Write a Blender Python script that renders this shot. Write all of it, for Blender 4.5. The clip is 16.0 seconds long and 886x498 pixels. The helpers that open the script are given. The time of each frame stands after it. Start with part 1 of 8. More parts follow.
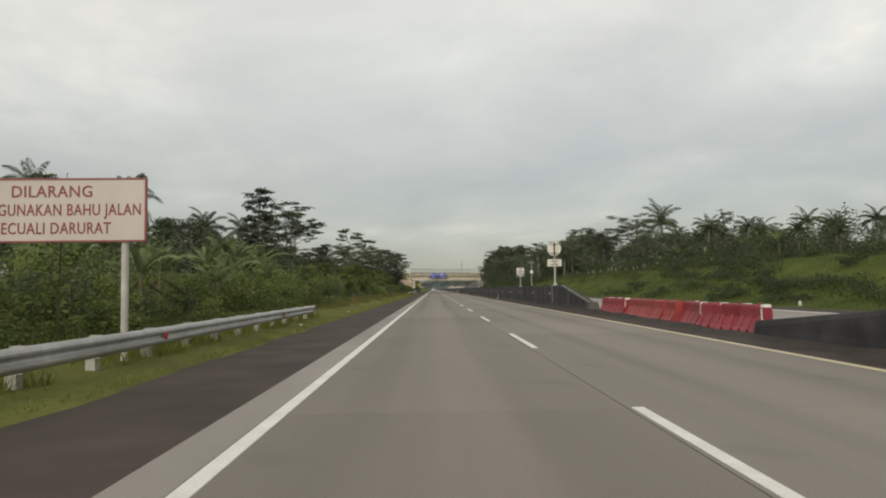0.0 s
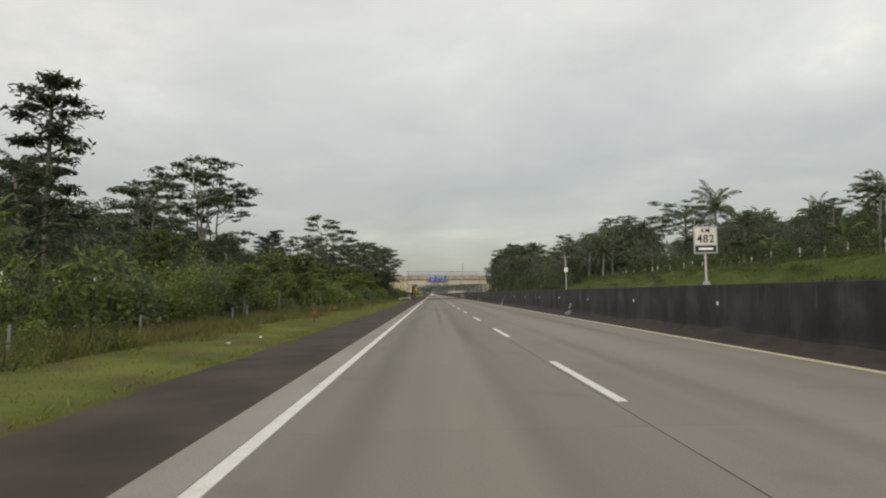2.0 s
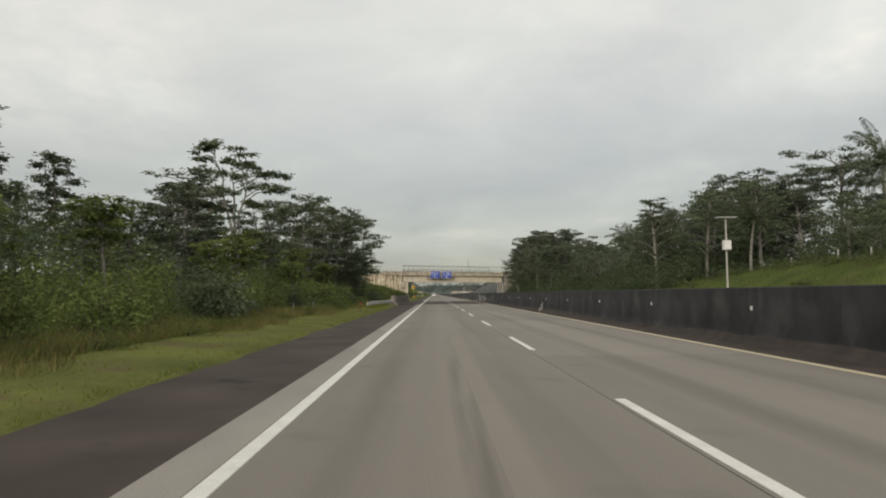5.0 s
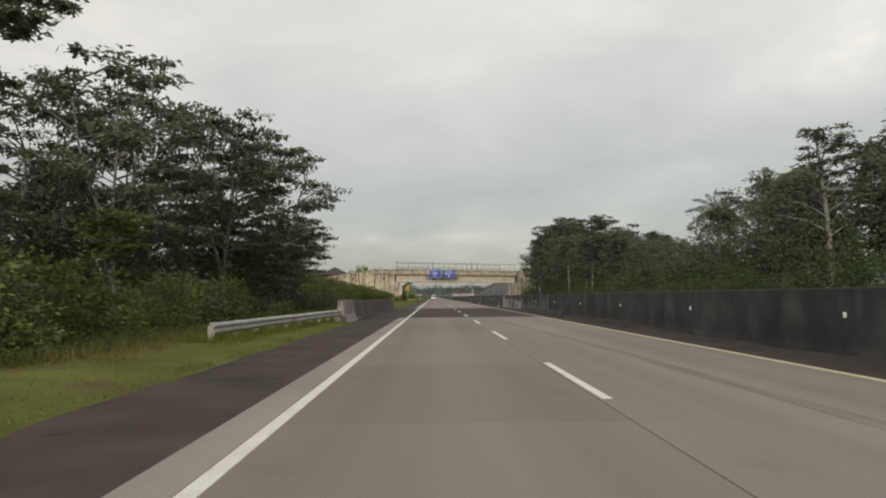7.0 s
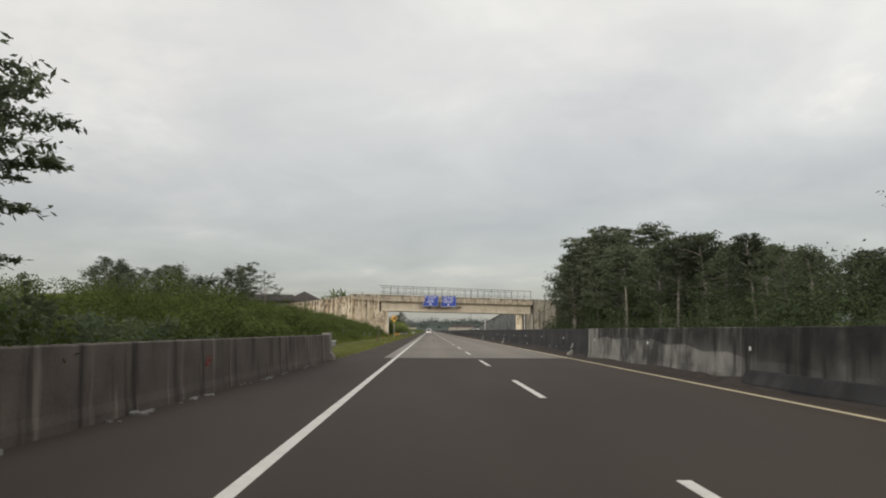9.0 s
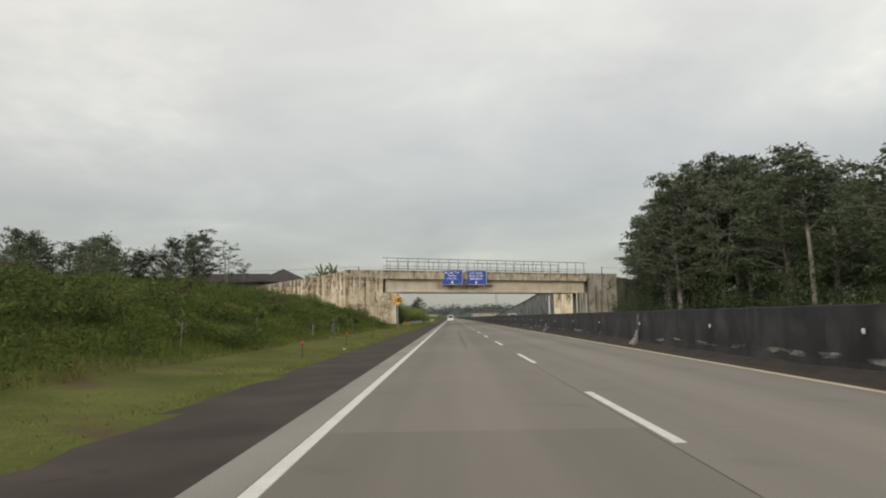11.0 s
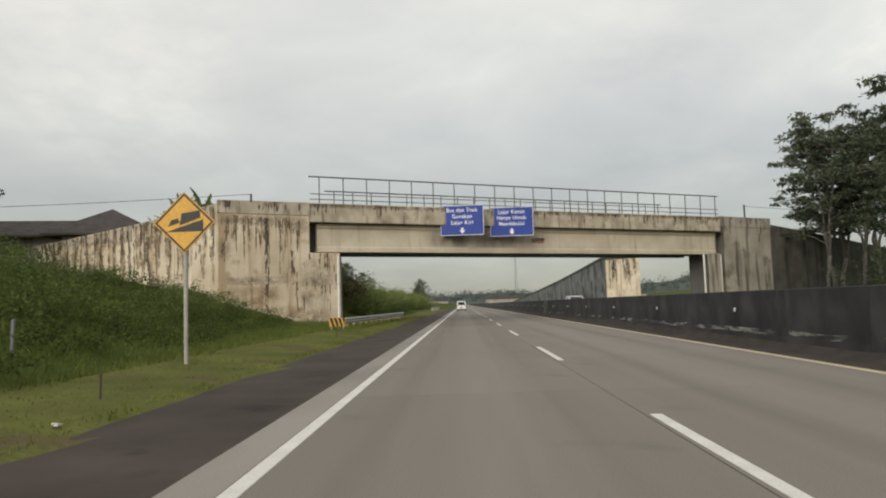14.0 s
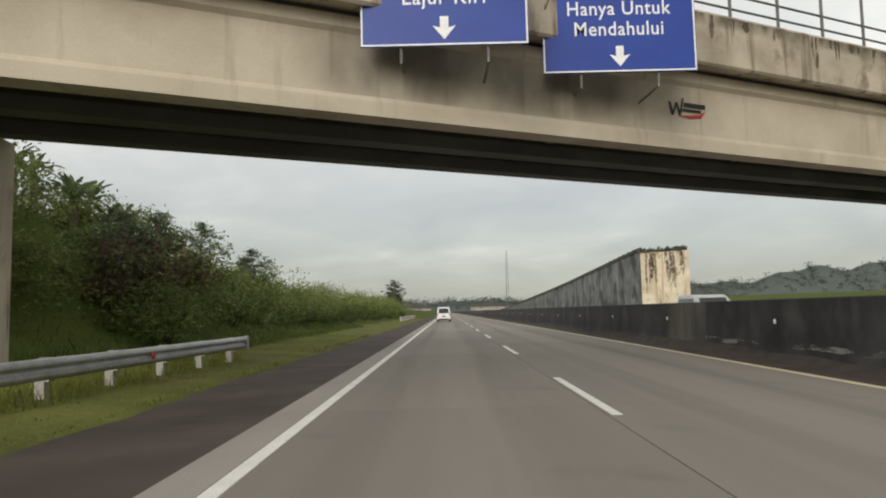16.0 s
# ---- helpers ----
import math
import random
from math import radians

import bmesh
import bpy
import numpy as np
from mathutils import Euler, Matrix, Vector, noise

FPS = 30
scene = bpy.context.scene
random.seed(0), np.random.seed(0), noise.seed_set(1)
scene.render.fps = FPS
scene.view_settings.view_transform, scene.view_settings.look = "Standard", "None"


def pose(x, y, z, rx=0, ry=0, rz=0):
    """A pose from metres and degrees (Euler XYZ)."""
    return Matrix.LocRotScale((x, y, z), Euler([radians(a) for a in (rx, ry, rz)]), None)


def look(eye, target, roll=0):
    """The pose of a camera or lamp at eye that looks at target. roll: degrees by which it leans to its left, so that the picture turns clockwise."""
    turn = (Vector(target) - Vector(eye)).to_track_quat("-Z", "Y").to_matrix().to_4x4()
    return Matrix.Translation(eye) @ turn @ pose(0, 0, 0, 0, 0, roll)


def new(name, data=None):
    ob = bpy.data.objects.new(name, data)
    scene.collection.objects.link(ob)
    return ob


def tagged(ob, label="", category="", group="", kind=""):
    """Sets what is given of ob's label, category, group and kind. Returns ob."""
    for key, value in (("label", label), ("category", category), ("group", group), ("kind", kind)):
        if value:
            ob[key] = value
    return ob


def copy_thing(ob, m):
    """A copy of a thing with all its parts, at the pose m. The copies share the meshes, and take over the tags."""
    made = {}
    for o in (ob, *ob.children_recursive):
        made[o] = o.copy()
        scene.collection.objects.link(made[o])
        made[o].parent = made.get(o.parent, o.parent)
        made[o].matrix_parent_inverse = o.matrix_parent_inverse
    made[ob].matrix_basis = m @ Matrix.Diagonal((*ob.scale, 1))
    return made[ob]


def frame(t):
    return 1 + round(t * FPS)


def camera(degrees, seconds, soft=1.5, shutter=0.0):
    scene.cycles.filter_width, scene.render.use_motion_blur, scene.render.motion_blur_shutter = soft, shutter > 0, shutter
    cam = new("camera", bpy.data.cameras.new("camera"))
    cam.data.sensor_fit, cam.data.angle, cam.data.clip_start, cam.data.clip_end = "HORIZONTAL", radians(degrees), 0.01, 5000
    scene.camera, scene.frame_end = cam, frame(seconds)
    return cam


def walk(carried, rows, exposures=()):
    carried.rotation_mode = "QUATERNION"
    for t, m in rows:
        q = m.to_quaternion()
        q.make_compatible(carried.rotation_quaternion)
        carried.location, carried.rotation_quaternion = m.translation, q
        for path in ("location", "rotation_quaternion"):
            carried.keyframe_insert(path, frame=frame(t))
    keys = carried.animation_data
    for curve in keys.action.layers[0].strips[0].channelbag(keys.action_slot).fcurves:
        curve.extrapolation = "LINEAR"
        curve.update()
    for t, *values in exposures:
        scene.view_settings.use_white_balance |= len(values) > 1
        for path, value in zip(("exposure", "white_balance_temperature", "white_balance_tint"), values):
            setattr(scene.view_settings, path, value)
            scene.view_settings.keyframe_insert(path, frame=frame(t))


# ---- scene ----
cam = camera(63.4, 16.0, soft=2.0)
PATH = [
    (0.0, 0.013, 0.001, 1.228, 93.169, 0.735, -0.764),
    (0.5, -0.021, 10.687, 1.228, 93.260, 0.530, -0.721),
    (1.0, -0.019, 21.323, 1.228, 93.437, 0.494, -0.781),
    (1.5, 0.011, 31.888, 1.228, 93.507, 0.906, -0.854),
    (2.0, -0.009, 42.479, 1.228, 93.549, 1.044, -0.838),
    (2.5, -0.048, 53.105, 1.228, 93.550, 0.931, -0.845),
    (3.0, -0.075, 63.754, 1.228, 93.581, 0.848, -0.892),
    (3.5, -0.093, 74.424, 1.228, 93.529, 0.941, -0.953),
    (4.0, -0.090, 85.111, 1.228, 93.533, 0.647, -0.879),
    (6.5, -0.002, 138.595, 1.228, 93.660, 0.351, -0.658),
    (7.0, 0.016, 149.359, 1.228, 93.799, 0.447, -0.713),
    (7.5, 0.017, 160.165, 1.228, 94.575, 0.875, -0.664),
    (8.0, 0.037, 170.950, 1.228, 94.613, 1.177, -0.757),
    (8.5, 0.004, 181.720, 1.228, 95.145, 0.273, -0.885),
    (9.0, -0.031, 192.383, 1.228, 96.478, -0.221, -1.083),
    (11.5, -0.090, 245.124, 1.228, 94.887, 1.537, 1.206),
    (12.0, -0.087, 255.683, 1.228, 94.368, 1.814, 1.554),
    (12.5, -0.065, 266.262, 1.228, 94.275, 1.684, 1.679),
    (13.0, -0.012, 276.858, 1.228, 94.432, 1.781, 1.611),
    (13.5, 0.032, 287.493, 1.228, 94.450, 1.891, 1.537),
    (14.0, 0.074, 298.165, 1.228, 94.443, 1.853, 1.600),
    (14.5, 0.104, 308.851, 1.228, 94.444, 1.834, 1.456),
    (15.0, 0.108, 319.530, 1.228, 94.216, 1.577, 1.467),
    (15.5, 0.097, 330.157, 1.228, 94.816, 1.024, 0.840),
    (16.0, 0.135, 340.692, 1.228, 94.990, 1.330, 0.304),
]
walk(cam, [(t, pose(x, y, z, rx, ry, rz)) for t, x, y, z, rx, ry, rz in PATH],
     exposures=[(0.0, 0.0, 6500, 10), (6.0, 0.0, 6500, 10), (7.0, 0.0, 6560, 12), (8.4, 0.0, 6560, 13), (9.0, 0.0, 6400, 13), (9.8, 0.0, 6440, 12), (11.3, 0.0, 6460, 11), (13.5, 0.0, 6450, 11), (14.5, 0.05, 6440, 11), (15.2, 0.0, 6430, 11), (16.0, 0.15, 6400, 11)])

# ---- world ----
SUN_EL, SUN_AZ = radians(21), radians(198)
world = bpy.data.worlds.new("overcast")
scene.world = world
world.use_nodes = True
wt = world.node_tree
wt.nodes.clear()


def wn(kind, **kw):
    node = wt.nodes.new(kind)
    for key, value in kw.items():
        node.inputs[key].default_value = value
    return node


sky = wt.nodes.new("ShaderNodeTexSky")
sky.sky_type, sky.sun_disc, sky.sun_elevation, sky.sun_rotation = "NISHITA", False, SUN_EL, SUN_AZ
wco = wt.nodes.new("ShaderNodeTexCoord")
wsep = wt.nodes.new("ShaderNodeSeparateXYZ")
wt.links.new(wco.outputs["Generated"], wsep.inputs[0])
# cloud deck: direction flattened so that the clouds draw out towards the horizon
wadd = wt.nodes.new("ShaderNodeMath")
wadd.operation = "ADD"
wadd.inputs[1].default_value = 0.22
wt.links.new(wsep.outputs["Z"], wadd.inputs[0])
wdiv = wt.nodes.new("ShaderNodeVectorMath")
wdiv.operation = "DIVIDE"
wcomb = wt.nodes.new("ShaderNodeCombineXYZ")
for i in range(3):
    wt.links.new(wadd.outputs[0], wcomb.inputs[i])
wt.links.new(wco.outputs["Generated"], wdiv.inputs[0])
wt.links.new(wcomb.outputs[0], wdiv.inputs[1])
wmap = wt.nodes.new("ShaderNodeMapping")
wmap.inputs["Scale"].default_value = (1.0, 1.0, 0.4)
wmap.inputs["Location"].default_value = (3.1, 0.4, 0.0)
wt.links.new(wdiv.outputs[0], wmap.inputs[0])
wnoise = wn("ShaderNodeTexNoise", Scale=1.5, Detail=6.0, Roughness=0.52, Distortion=0.35)
wt.links.new(wmap.outputs[0], wnoise.inputs["Vector"])
wramp = wt.nodes.new("ShaderNodeValToRGB")
for pos, col in ((0.28, (0.492, 0.485, 0.459, 1)), (0.5, (0.578, 0.568, 0.523, 1)), (0.64, (0.660, 0.645, 0.590, 1)), (0.74, (0.82, 0.77, 0.675, 1))):
    e = wramp.color_ramp.elements.new(pos)
    e.color = col
wramp.color_ramp.elements.remove(wramp.color_ramp.elements[0])
wramp.color_ramp.elements.remove(wramp.color_ramp.elements[-1])
wt.links.new(wnoise.outputs[0], wramp.inputs[0])
# the deck is duller towards the horizon and brighter overhead
whor = wt.nodes.new("ShaderNodeValToRGB")
whor.color_ramp.elements[0].position, whor.color_ramp.elements[0].color = 0.0, (0.48, 0.495, 0.49, 1)
whor.color_ramp.elements[1].position, whor.color_ramp.elements[1].color = 0.40, (1.20, 1.20, 1.17, 1)
e = whor.color_ramp.elements.new(0.14)
e.color = (0.70, 0.71, 0.705, 1)
e = whor.color_ramp.elements.new(0.24)
e.color = (0.95, 0.955, 0.94, 1)
wt.links.new(wsep.outputs["Z"], whor.inputs[0])
wmul = wt.nodes.new("ShaderNodeMixRGB")
wmul.blend_type = "MULTIPLY"
wmul.inputs[0].default_value = 1.0
wt.links.new(wramp.outputs[0], wmul.inputs[1])
wt.links.new(whor.outputs[0], wmul.inputs[2])
wcol = wmul.outputs[0]
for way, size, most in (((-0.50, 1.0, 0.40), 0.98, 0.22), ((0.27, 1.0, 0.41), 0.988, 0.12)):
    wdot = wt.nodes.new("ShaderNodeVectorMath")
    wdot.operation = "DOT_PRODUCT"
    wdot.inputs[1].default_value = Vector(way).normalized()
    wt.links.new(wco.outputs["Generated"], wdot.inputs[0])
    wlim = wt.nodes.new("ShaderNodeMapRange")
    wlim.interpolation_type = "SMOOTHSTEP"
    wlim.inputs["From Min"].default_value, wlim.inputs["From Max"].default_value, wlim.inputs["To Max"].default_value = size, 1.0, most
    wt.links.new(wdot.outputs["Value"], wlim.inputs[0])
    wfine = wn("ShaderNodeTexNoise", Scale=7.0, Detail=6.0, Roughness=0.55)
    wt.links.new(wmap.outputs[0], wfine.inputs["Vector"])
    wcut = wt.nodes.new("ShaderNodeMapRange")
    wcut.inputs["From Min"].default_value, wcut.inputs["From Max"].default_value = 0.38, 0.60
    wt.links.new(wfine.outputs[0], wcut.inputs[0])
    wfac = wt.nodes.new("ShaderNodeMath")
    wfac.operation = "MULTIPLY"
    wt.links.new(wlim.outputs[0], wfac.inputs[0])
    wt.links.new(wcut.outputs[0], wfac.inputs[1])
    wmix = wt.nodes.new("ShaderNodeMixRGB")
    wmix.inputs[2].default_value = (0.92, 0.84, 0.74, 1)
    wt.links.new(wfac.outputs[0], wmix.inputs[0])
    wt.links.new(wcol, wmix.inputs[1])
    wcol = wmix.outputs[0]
wbg1 = wn("ShaderNodeBackground", Strength=0.02)
wt.links.new(sky.outputs[0], wbg1.inputs["Color"])
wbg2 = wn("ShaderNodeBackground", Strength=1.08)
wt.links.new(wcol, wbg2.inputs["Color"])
wsum = wt.nodes.new("ShaderNodeAddShader")
wt.links.new(wbg1.outputs[0], wsum.inputs[0])
wt.links.new(wbg2.outputs[0], wsum.inputs[1])
wout = wt.nodes.new("ShaderNodeOutputWorld")
wt.links.new(wsum.outputs[0], wout.inputs[0])

sun_data = bpy.data.lights.new("sun", "SUN")
sun_data.energy, sun_data.angle, sun_data.color = 1.75, radians(30), (1.0, 0.93, 0.82)
sun = new("sun", sun_data)
sun.matrix_world = look((0, 0, 60), (-60 * math.sin(SUN_AZ) / math.tan(SUN_EL), -60 * math.cos(SUN_AZ) / math.tan(SUN_EL), 0))
scene.view_settings.exposure = 0.0


# ---- materials ----
def surf(name, c1, c2, scale=1.0, fine=30.0, rough=0.85, metal=0.0, bump=0.15, dist=0.01, streak=None, streak2=None, vary=0.0, blotch=None, translucent=0.0, stretch=(1, 1, 1), spec=0.4, grainy=0.28):
    """A surface in two tones with grain; streak: (colour, scale along the wall, threshold) runs down walls; blotch: (colour, scale, threshold)."""
    m = bpy.data.materials.new(name)
    m.use_nodes = True
    t = m.node_tree
    t.nodes.clear()
    n, l = t.nodes.new, t.links.new
    out, bsdf = n("ShaderNodeOutputMaterial"), n("ShaderNodeBsdfPrincipled")
    co = n("ShaderNodeTexCoord")
    mp = n("ShaderNodeMapping")
    mp.inputs["Scale"].default_value = stretch
    l(co.outputs["Object"], mp.inputs[0])
    big = n("ShaderNodeTexNoise")
    big.inputs["Scale"].default_value, big.inputs["Detail"].default_value = scale, 5
    l(mp.outputs[0], big.inputs["Vector"])
    r1 = n("ShaderNodeValToRGB")
    r1.color_ramp.elements[0].position, r1.color_ramp.elements[1].position = 0.32, 0.68
    r1.color_ramp.elements[0].color, r1.color_ramp.elements[1].color = (*c1, 1), (*c2, 1)
    l(big.outputs[0], r1.inputs[0])
    col = r1.outputs[0]
    grain = n("ShaderNodeTexNoise")
    grain.inputs["Scale"].default_value, grain.inputs["Detail"].default_value = fine, 4
    l(co.outputs["Object"], grain.inputs["Vector"])
    gr = n("ShaderNodeMapRange")
    gr.inputs["To Min"].default_value, gr.inputs["To Max"].default_value = 1 - grainy, 1 + grainy
    l(grain.outputs[0], gr.inputs[0])
    mul = n("ShaderNodeVectorMath")
    mul.operation = "SCALE"
    l(col, mul.inputs[0])
    l(gr.outputs[0], mul.inputs["Scale"])
    col = mul.outputs[0]

    def overlay(colour, vec, sc, thr, width, detail=5):
        nonlocal col
        tex = n("ShaderNodeTexNoise")
        tex.inputs["Scale"].default_value, tex.inputs["Detail"].default_value = sc, detail
        l(vec, tex.inputs["Vector"])
        rr = n("ShaderNodeMapRange")
        rr.inputs["From Min"].default_value, rr.inputs["From Max"].default_value = thr, thr + width
        l(tex.outputs[0], rr.inputs[0])
        mix = n("ShaderNodeMixRGB")
        l(rr.outputs[0], mix.inputs[0])
        l(col, mix.inputs[1])
        mix.inputs[2].default_value = (*colour, 1)
        col = mix.outputs[0]

    if blotch:
        overlay(blotch[0], co.outputs["Object"], blotch[1], blotch[2], blotch[3] if len(blotch) > 3 else 0.12)
    for streak in (streak2, streak):
        if not streak:
            continue
        sm = n("ShaderNodeMapping")
        zs, wd = streak[3:5] if len(streak) > 3 else (0.06, 0.16)
        sm.inputs["Scale"].default_value = (1, 1, zs)
        l(co.outputs["Object"], sm.inputs[0])
        overlay(streak[0], sm.outputs[0], streak[1], streak[2], wd, 6)
    if vary:
        info = n("ShaderNodeObjectInfo")
        vr = n("ShaderNodeMapRange")
        vr.inputs["To Min"].default_value, vr.inputs["To Max"].default_value = 1 - vary, 1 + vary
        l(info.outputs["Random"], vr.inputs[0])
        sc = n("ShaderNodeVectorMath")
        sc.operation = "SCALE"
        l(col, sc.inputs[0])
        l(vr.outputs[0], sc.inputs["Scale"])
        col = sc.outputs[0]
    l(col, bsdf.inputs["Base Color"])
    bsdf.inputs["Roughness"].default_value, bsdf.inputs["Metallic"].default_value = rough, metal
    bsdf.inputs["Specular IOR Level"].default_value = spec
    if bump:
        b = n("ShaderNodeBump")
        b.inputs["Strength"].default_value, b.inputs["Distance"].default_value = bump, dist
        l(grain.outputs[0], b.inputs["Height"])
        l(b.outputs[0], bsdf.inputs["Normal"])
    if translucent:
        tr = n("ShaderNodeBsdfTranslucent")
        l(col, tr.inputs["Color"])
        ms = n("ShaderNodeMixShader")
        ms.inputs[0].default_value = translucent
        l(bsdf.outputs[0], ms.inputs[1])
        l(tr.outputs[0], ms.inputs[2])
        l(ms.outputs[0], out.inputs[0])
    else:
        l(bsdf.outputs[0], out.inputs[0])
    return m


def leaf_mat(name, c1, c2, vary=0.3):
    """Foliage whose leaves differ one from another (random per island) and tree from tree."""
    m = surf(name, c1, c2, scale=0.6, fine=2.0, rough=0.85, bump=0, vary=vary, translucent=0.35, spec=0.08)
    t = m.node_tree
    geo = t.nodes.new("ShaderNodeNewGeometry")
    mr = t.nodes.new("ShaderNodeMapRange")
    mr.inputs["To Min"].default_value, mr.inputs["To Max"].default_value = 0.76, 1.24
    t.links.new(geo.outputs["Random Per Island"], mr.inputs[0])
    sc = t.nodes.new("ShaderNodeVectorMath")
    sc.operation = "SCALE"
    bs = next(x for x in t.nodes if x.type == "BSDF_PRINCIPLED")
    tr = next(x for x in t.nodes if x.type == "BSDF_TRANSLUCENT")
    t.links.new(bs.inputs["Base Color"].links[0].from_socket, sc.inputs[0])
    t.links.new(mr.outputs[0], sc.inputs["Scale"])
    t.links.new(sc.outputs[0], bs.inputs["Base Color"])
    t.links.new(sc.outputs[0], tr.inputs["Color"])
    return m


def film(name, c1, c2, scale, stretch, thr, width, most=0.9, fade=False):
    """A thin stain with broken, ragged edges: clear where the noise is low."""
    m = surf(name, c1, c2, scale=2.0, fine=30, bump=0)
    t = m.node_tree
    co = t.nodes.new("ShaderNodeTexCoord")
    mp = t.nodes.new("ShaderNodeMapping")
    mp.inputs["Scale"].default_value = stretch
    no = t.nodes.new("ShaderNodeTexNoise")
    no.inputs["Scale"].default_value, no.inputs["Detail"].default_value = scale, 6
    mr = t.nodes.new("ShaderNodeMapRange")
    mr.inputs["From Min"].default_value, mr.inputs["From Max"].default_value, mr.inputs["To Max"].default_value = thr, thr + width, most
    tr = t.nodes.new("ShaderNodeBsdfTransparent")
    ms = t.nodes.new("ShaderNodeMixShader")
    bs = next(x for x in t.nodes if x.type == "BSDF_PRINCIPLED")
    out = next(x for x in t.nodes if x.type == "OUTPUT_MATERIAL")
    t.links.new(co.outputs["Object"], mp.inputs[0])
    t.links.new(mp.outputs[0], no.inputs["Vector"])
    t.links.new(no.outputs[0], mr.inputs[0])
    amount = mr.outputs[0]
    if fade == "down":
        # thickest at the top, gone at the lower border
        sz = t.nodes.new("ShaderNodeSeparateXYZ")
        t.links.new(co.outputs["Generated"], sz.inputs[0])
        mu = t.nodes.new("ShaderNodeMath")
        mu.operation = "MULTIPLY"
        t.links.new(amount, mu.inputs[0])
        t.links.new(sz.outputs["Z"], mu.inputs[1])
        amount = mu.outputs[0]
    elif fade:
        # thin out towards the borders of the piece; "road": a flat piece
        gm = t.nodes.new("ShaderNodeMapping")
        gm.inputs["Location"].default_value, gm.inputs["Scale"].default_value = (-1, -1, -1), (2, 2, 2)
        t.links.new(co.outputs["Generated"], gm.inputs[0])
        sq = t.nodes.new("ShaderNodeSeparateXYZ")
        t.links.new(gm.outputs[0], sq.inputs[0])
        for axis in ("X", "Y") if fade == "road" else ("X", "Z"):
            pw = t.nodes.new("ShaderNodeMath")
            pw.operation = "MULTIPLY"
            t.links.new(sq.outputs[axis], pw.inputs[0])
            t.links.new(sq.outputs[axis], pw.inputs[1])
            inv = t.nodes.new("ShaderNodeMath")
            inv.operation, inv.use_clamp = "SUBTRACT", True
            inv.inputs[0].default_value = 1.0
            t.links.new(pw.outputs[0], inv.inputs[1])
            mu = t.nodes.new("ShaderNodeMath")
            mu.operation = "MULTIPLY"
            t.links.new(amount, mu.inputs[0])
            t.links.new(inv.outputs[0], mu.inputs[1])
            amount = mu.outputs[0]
    t.links.new(amount, ms.inputs[0])
    t.links.new(tr.outputs[0], ms.inputs[1])
    t.links.new(bs.outputs[0], ms.inputs[2])
    t.links.new(ms.outputs[0], out.inputs[0])
    return m


M_STAIN = film("dark_water_stain", (0.085, 0.064, 0.045), (0.16, 0.122, 0.088), 7.0, (1, 1, 0.22), 0.40, 0.14, 0.85)
M_RUST = film("brown_wash_stain", (0.20, 0.155, 0.105), (0.30, 0.235, 0.16), 2.2, (1, 1, 0.6), 0.38, 0.25, 0.75)
M_WASH = film("brown_wash_patch", (0.17, 0.13, 0.088), (0.27, 0.21, 0.145), 2.4, (1, 1, 1.4), 0.34, 0.16, 0.40, True)
M_OCHRE = film("ochre_wash", (0.34, 0.225, 0.125), (0.42, 0.30, 0.18), 1.2, (1, 1, 0.8), 0.26, 0.35, 0.6, True)
M_PEEL = film("peeled_pale_patch", (0.56, 0.48, 0.37), (0.70, 0.62, 0.49), 2.6, (1, 1, 1), 0.40, 0.06, 0.9, True)
M_SMEAR = film("soft_dark_film", (0.13, 0.115, 0.095), (0.19, 0.17, 0.14), 0.9, (1, 1, 0.5), 0.22, 0.45, 0.6, True)
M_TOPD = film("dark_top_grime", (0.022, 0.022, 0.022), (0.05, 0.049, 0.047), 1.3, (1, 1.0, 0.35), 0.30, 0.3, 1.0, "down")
M_MOSS = film("dark_moss", (0.12, 0.105, 0.075), (0.19, 0.165, 0.12), 1.8, (1, 1, 0.5), 0.34, 0.26, 0.9, "down")
M_LIME = film("pale_lime_splash", (0.20, 0.195, 0.18), (0.30, 0.29, 0.27), 2.6, (1, 0.35, 2.0), 0.47, 0.16, 0.9)
M_STREAK = film("pale_rain_streaks", (0.060, 0.059, 0.056), (0.105, 0.102, 0.096), 1.5, (1, 2.0, 0.35), 0.30, 0.45, 0.6)
M_LIME2 = film("limed_strip", (0.17, 0.168, 0.16), (0.27, 0.265, 0.25), 1.6, (1, 1.0, 0.5), 0.30, 0.30, 0.85)
M_SPRAY = film("faded_red_spray", (0.26, 0.045, 0.045), (0.32, 0.07, 0.065), 5.0, (1, 1, 1), 0.40, 0.2, 0.8)
M_SCUFF = film("soft_tyre_marks", (0.070, 0.062, 0.054), (0.11, 0.098, 0.085), 2.4, (3.0, 0.10, 1), 0.34, 0.45, 0.42, "road")
M_TRACK = film("faint_wheel_track", (0.125, 0.113, 0.10), (0.15, 0.136, 0.12), 0.8, (2.0, 0.06, 1), 0.36, 0.50, 0.30, "road")
M_SLAB = surf("road_concrete", (0.184, 0.166, 0.146), (0.238, 0.214, 0.187), scale=0.35, fine=60, bump=0.2, dist=0.004, vary=0.07, blotch=((0.150, 0.136, 0.120), 0.35, 0.58), stretch=(2.2, 0.10, 1), spec=0.25)
M_SLAB2 = surf("pale_road_concrete", (0.197, 0.179, 0.157), (0.251, 0.226, 0.199), scale=0.35, fine=60, bump=0.2, dist=0.004, vary=0.07, blotch=((0.168, 0.154, 0.138), 0.35, 0.58), stretch=(2.2, 0.10, 1), spec=0.25)
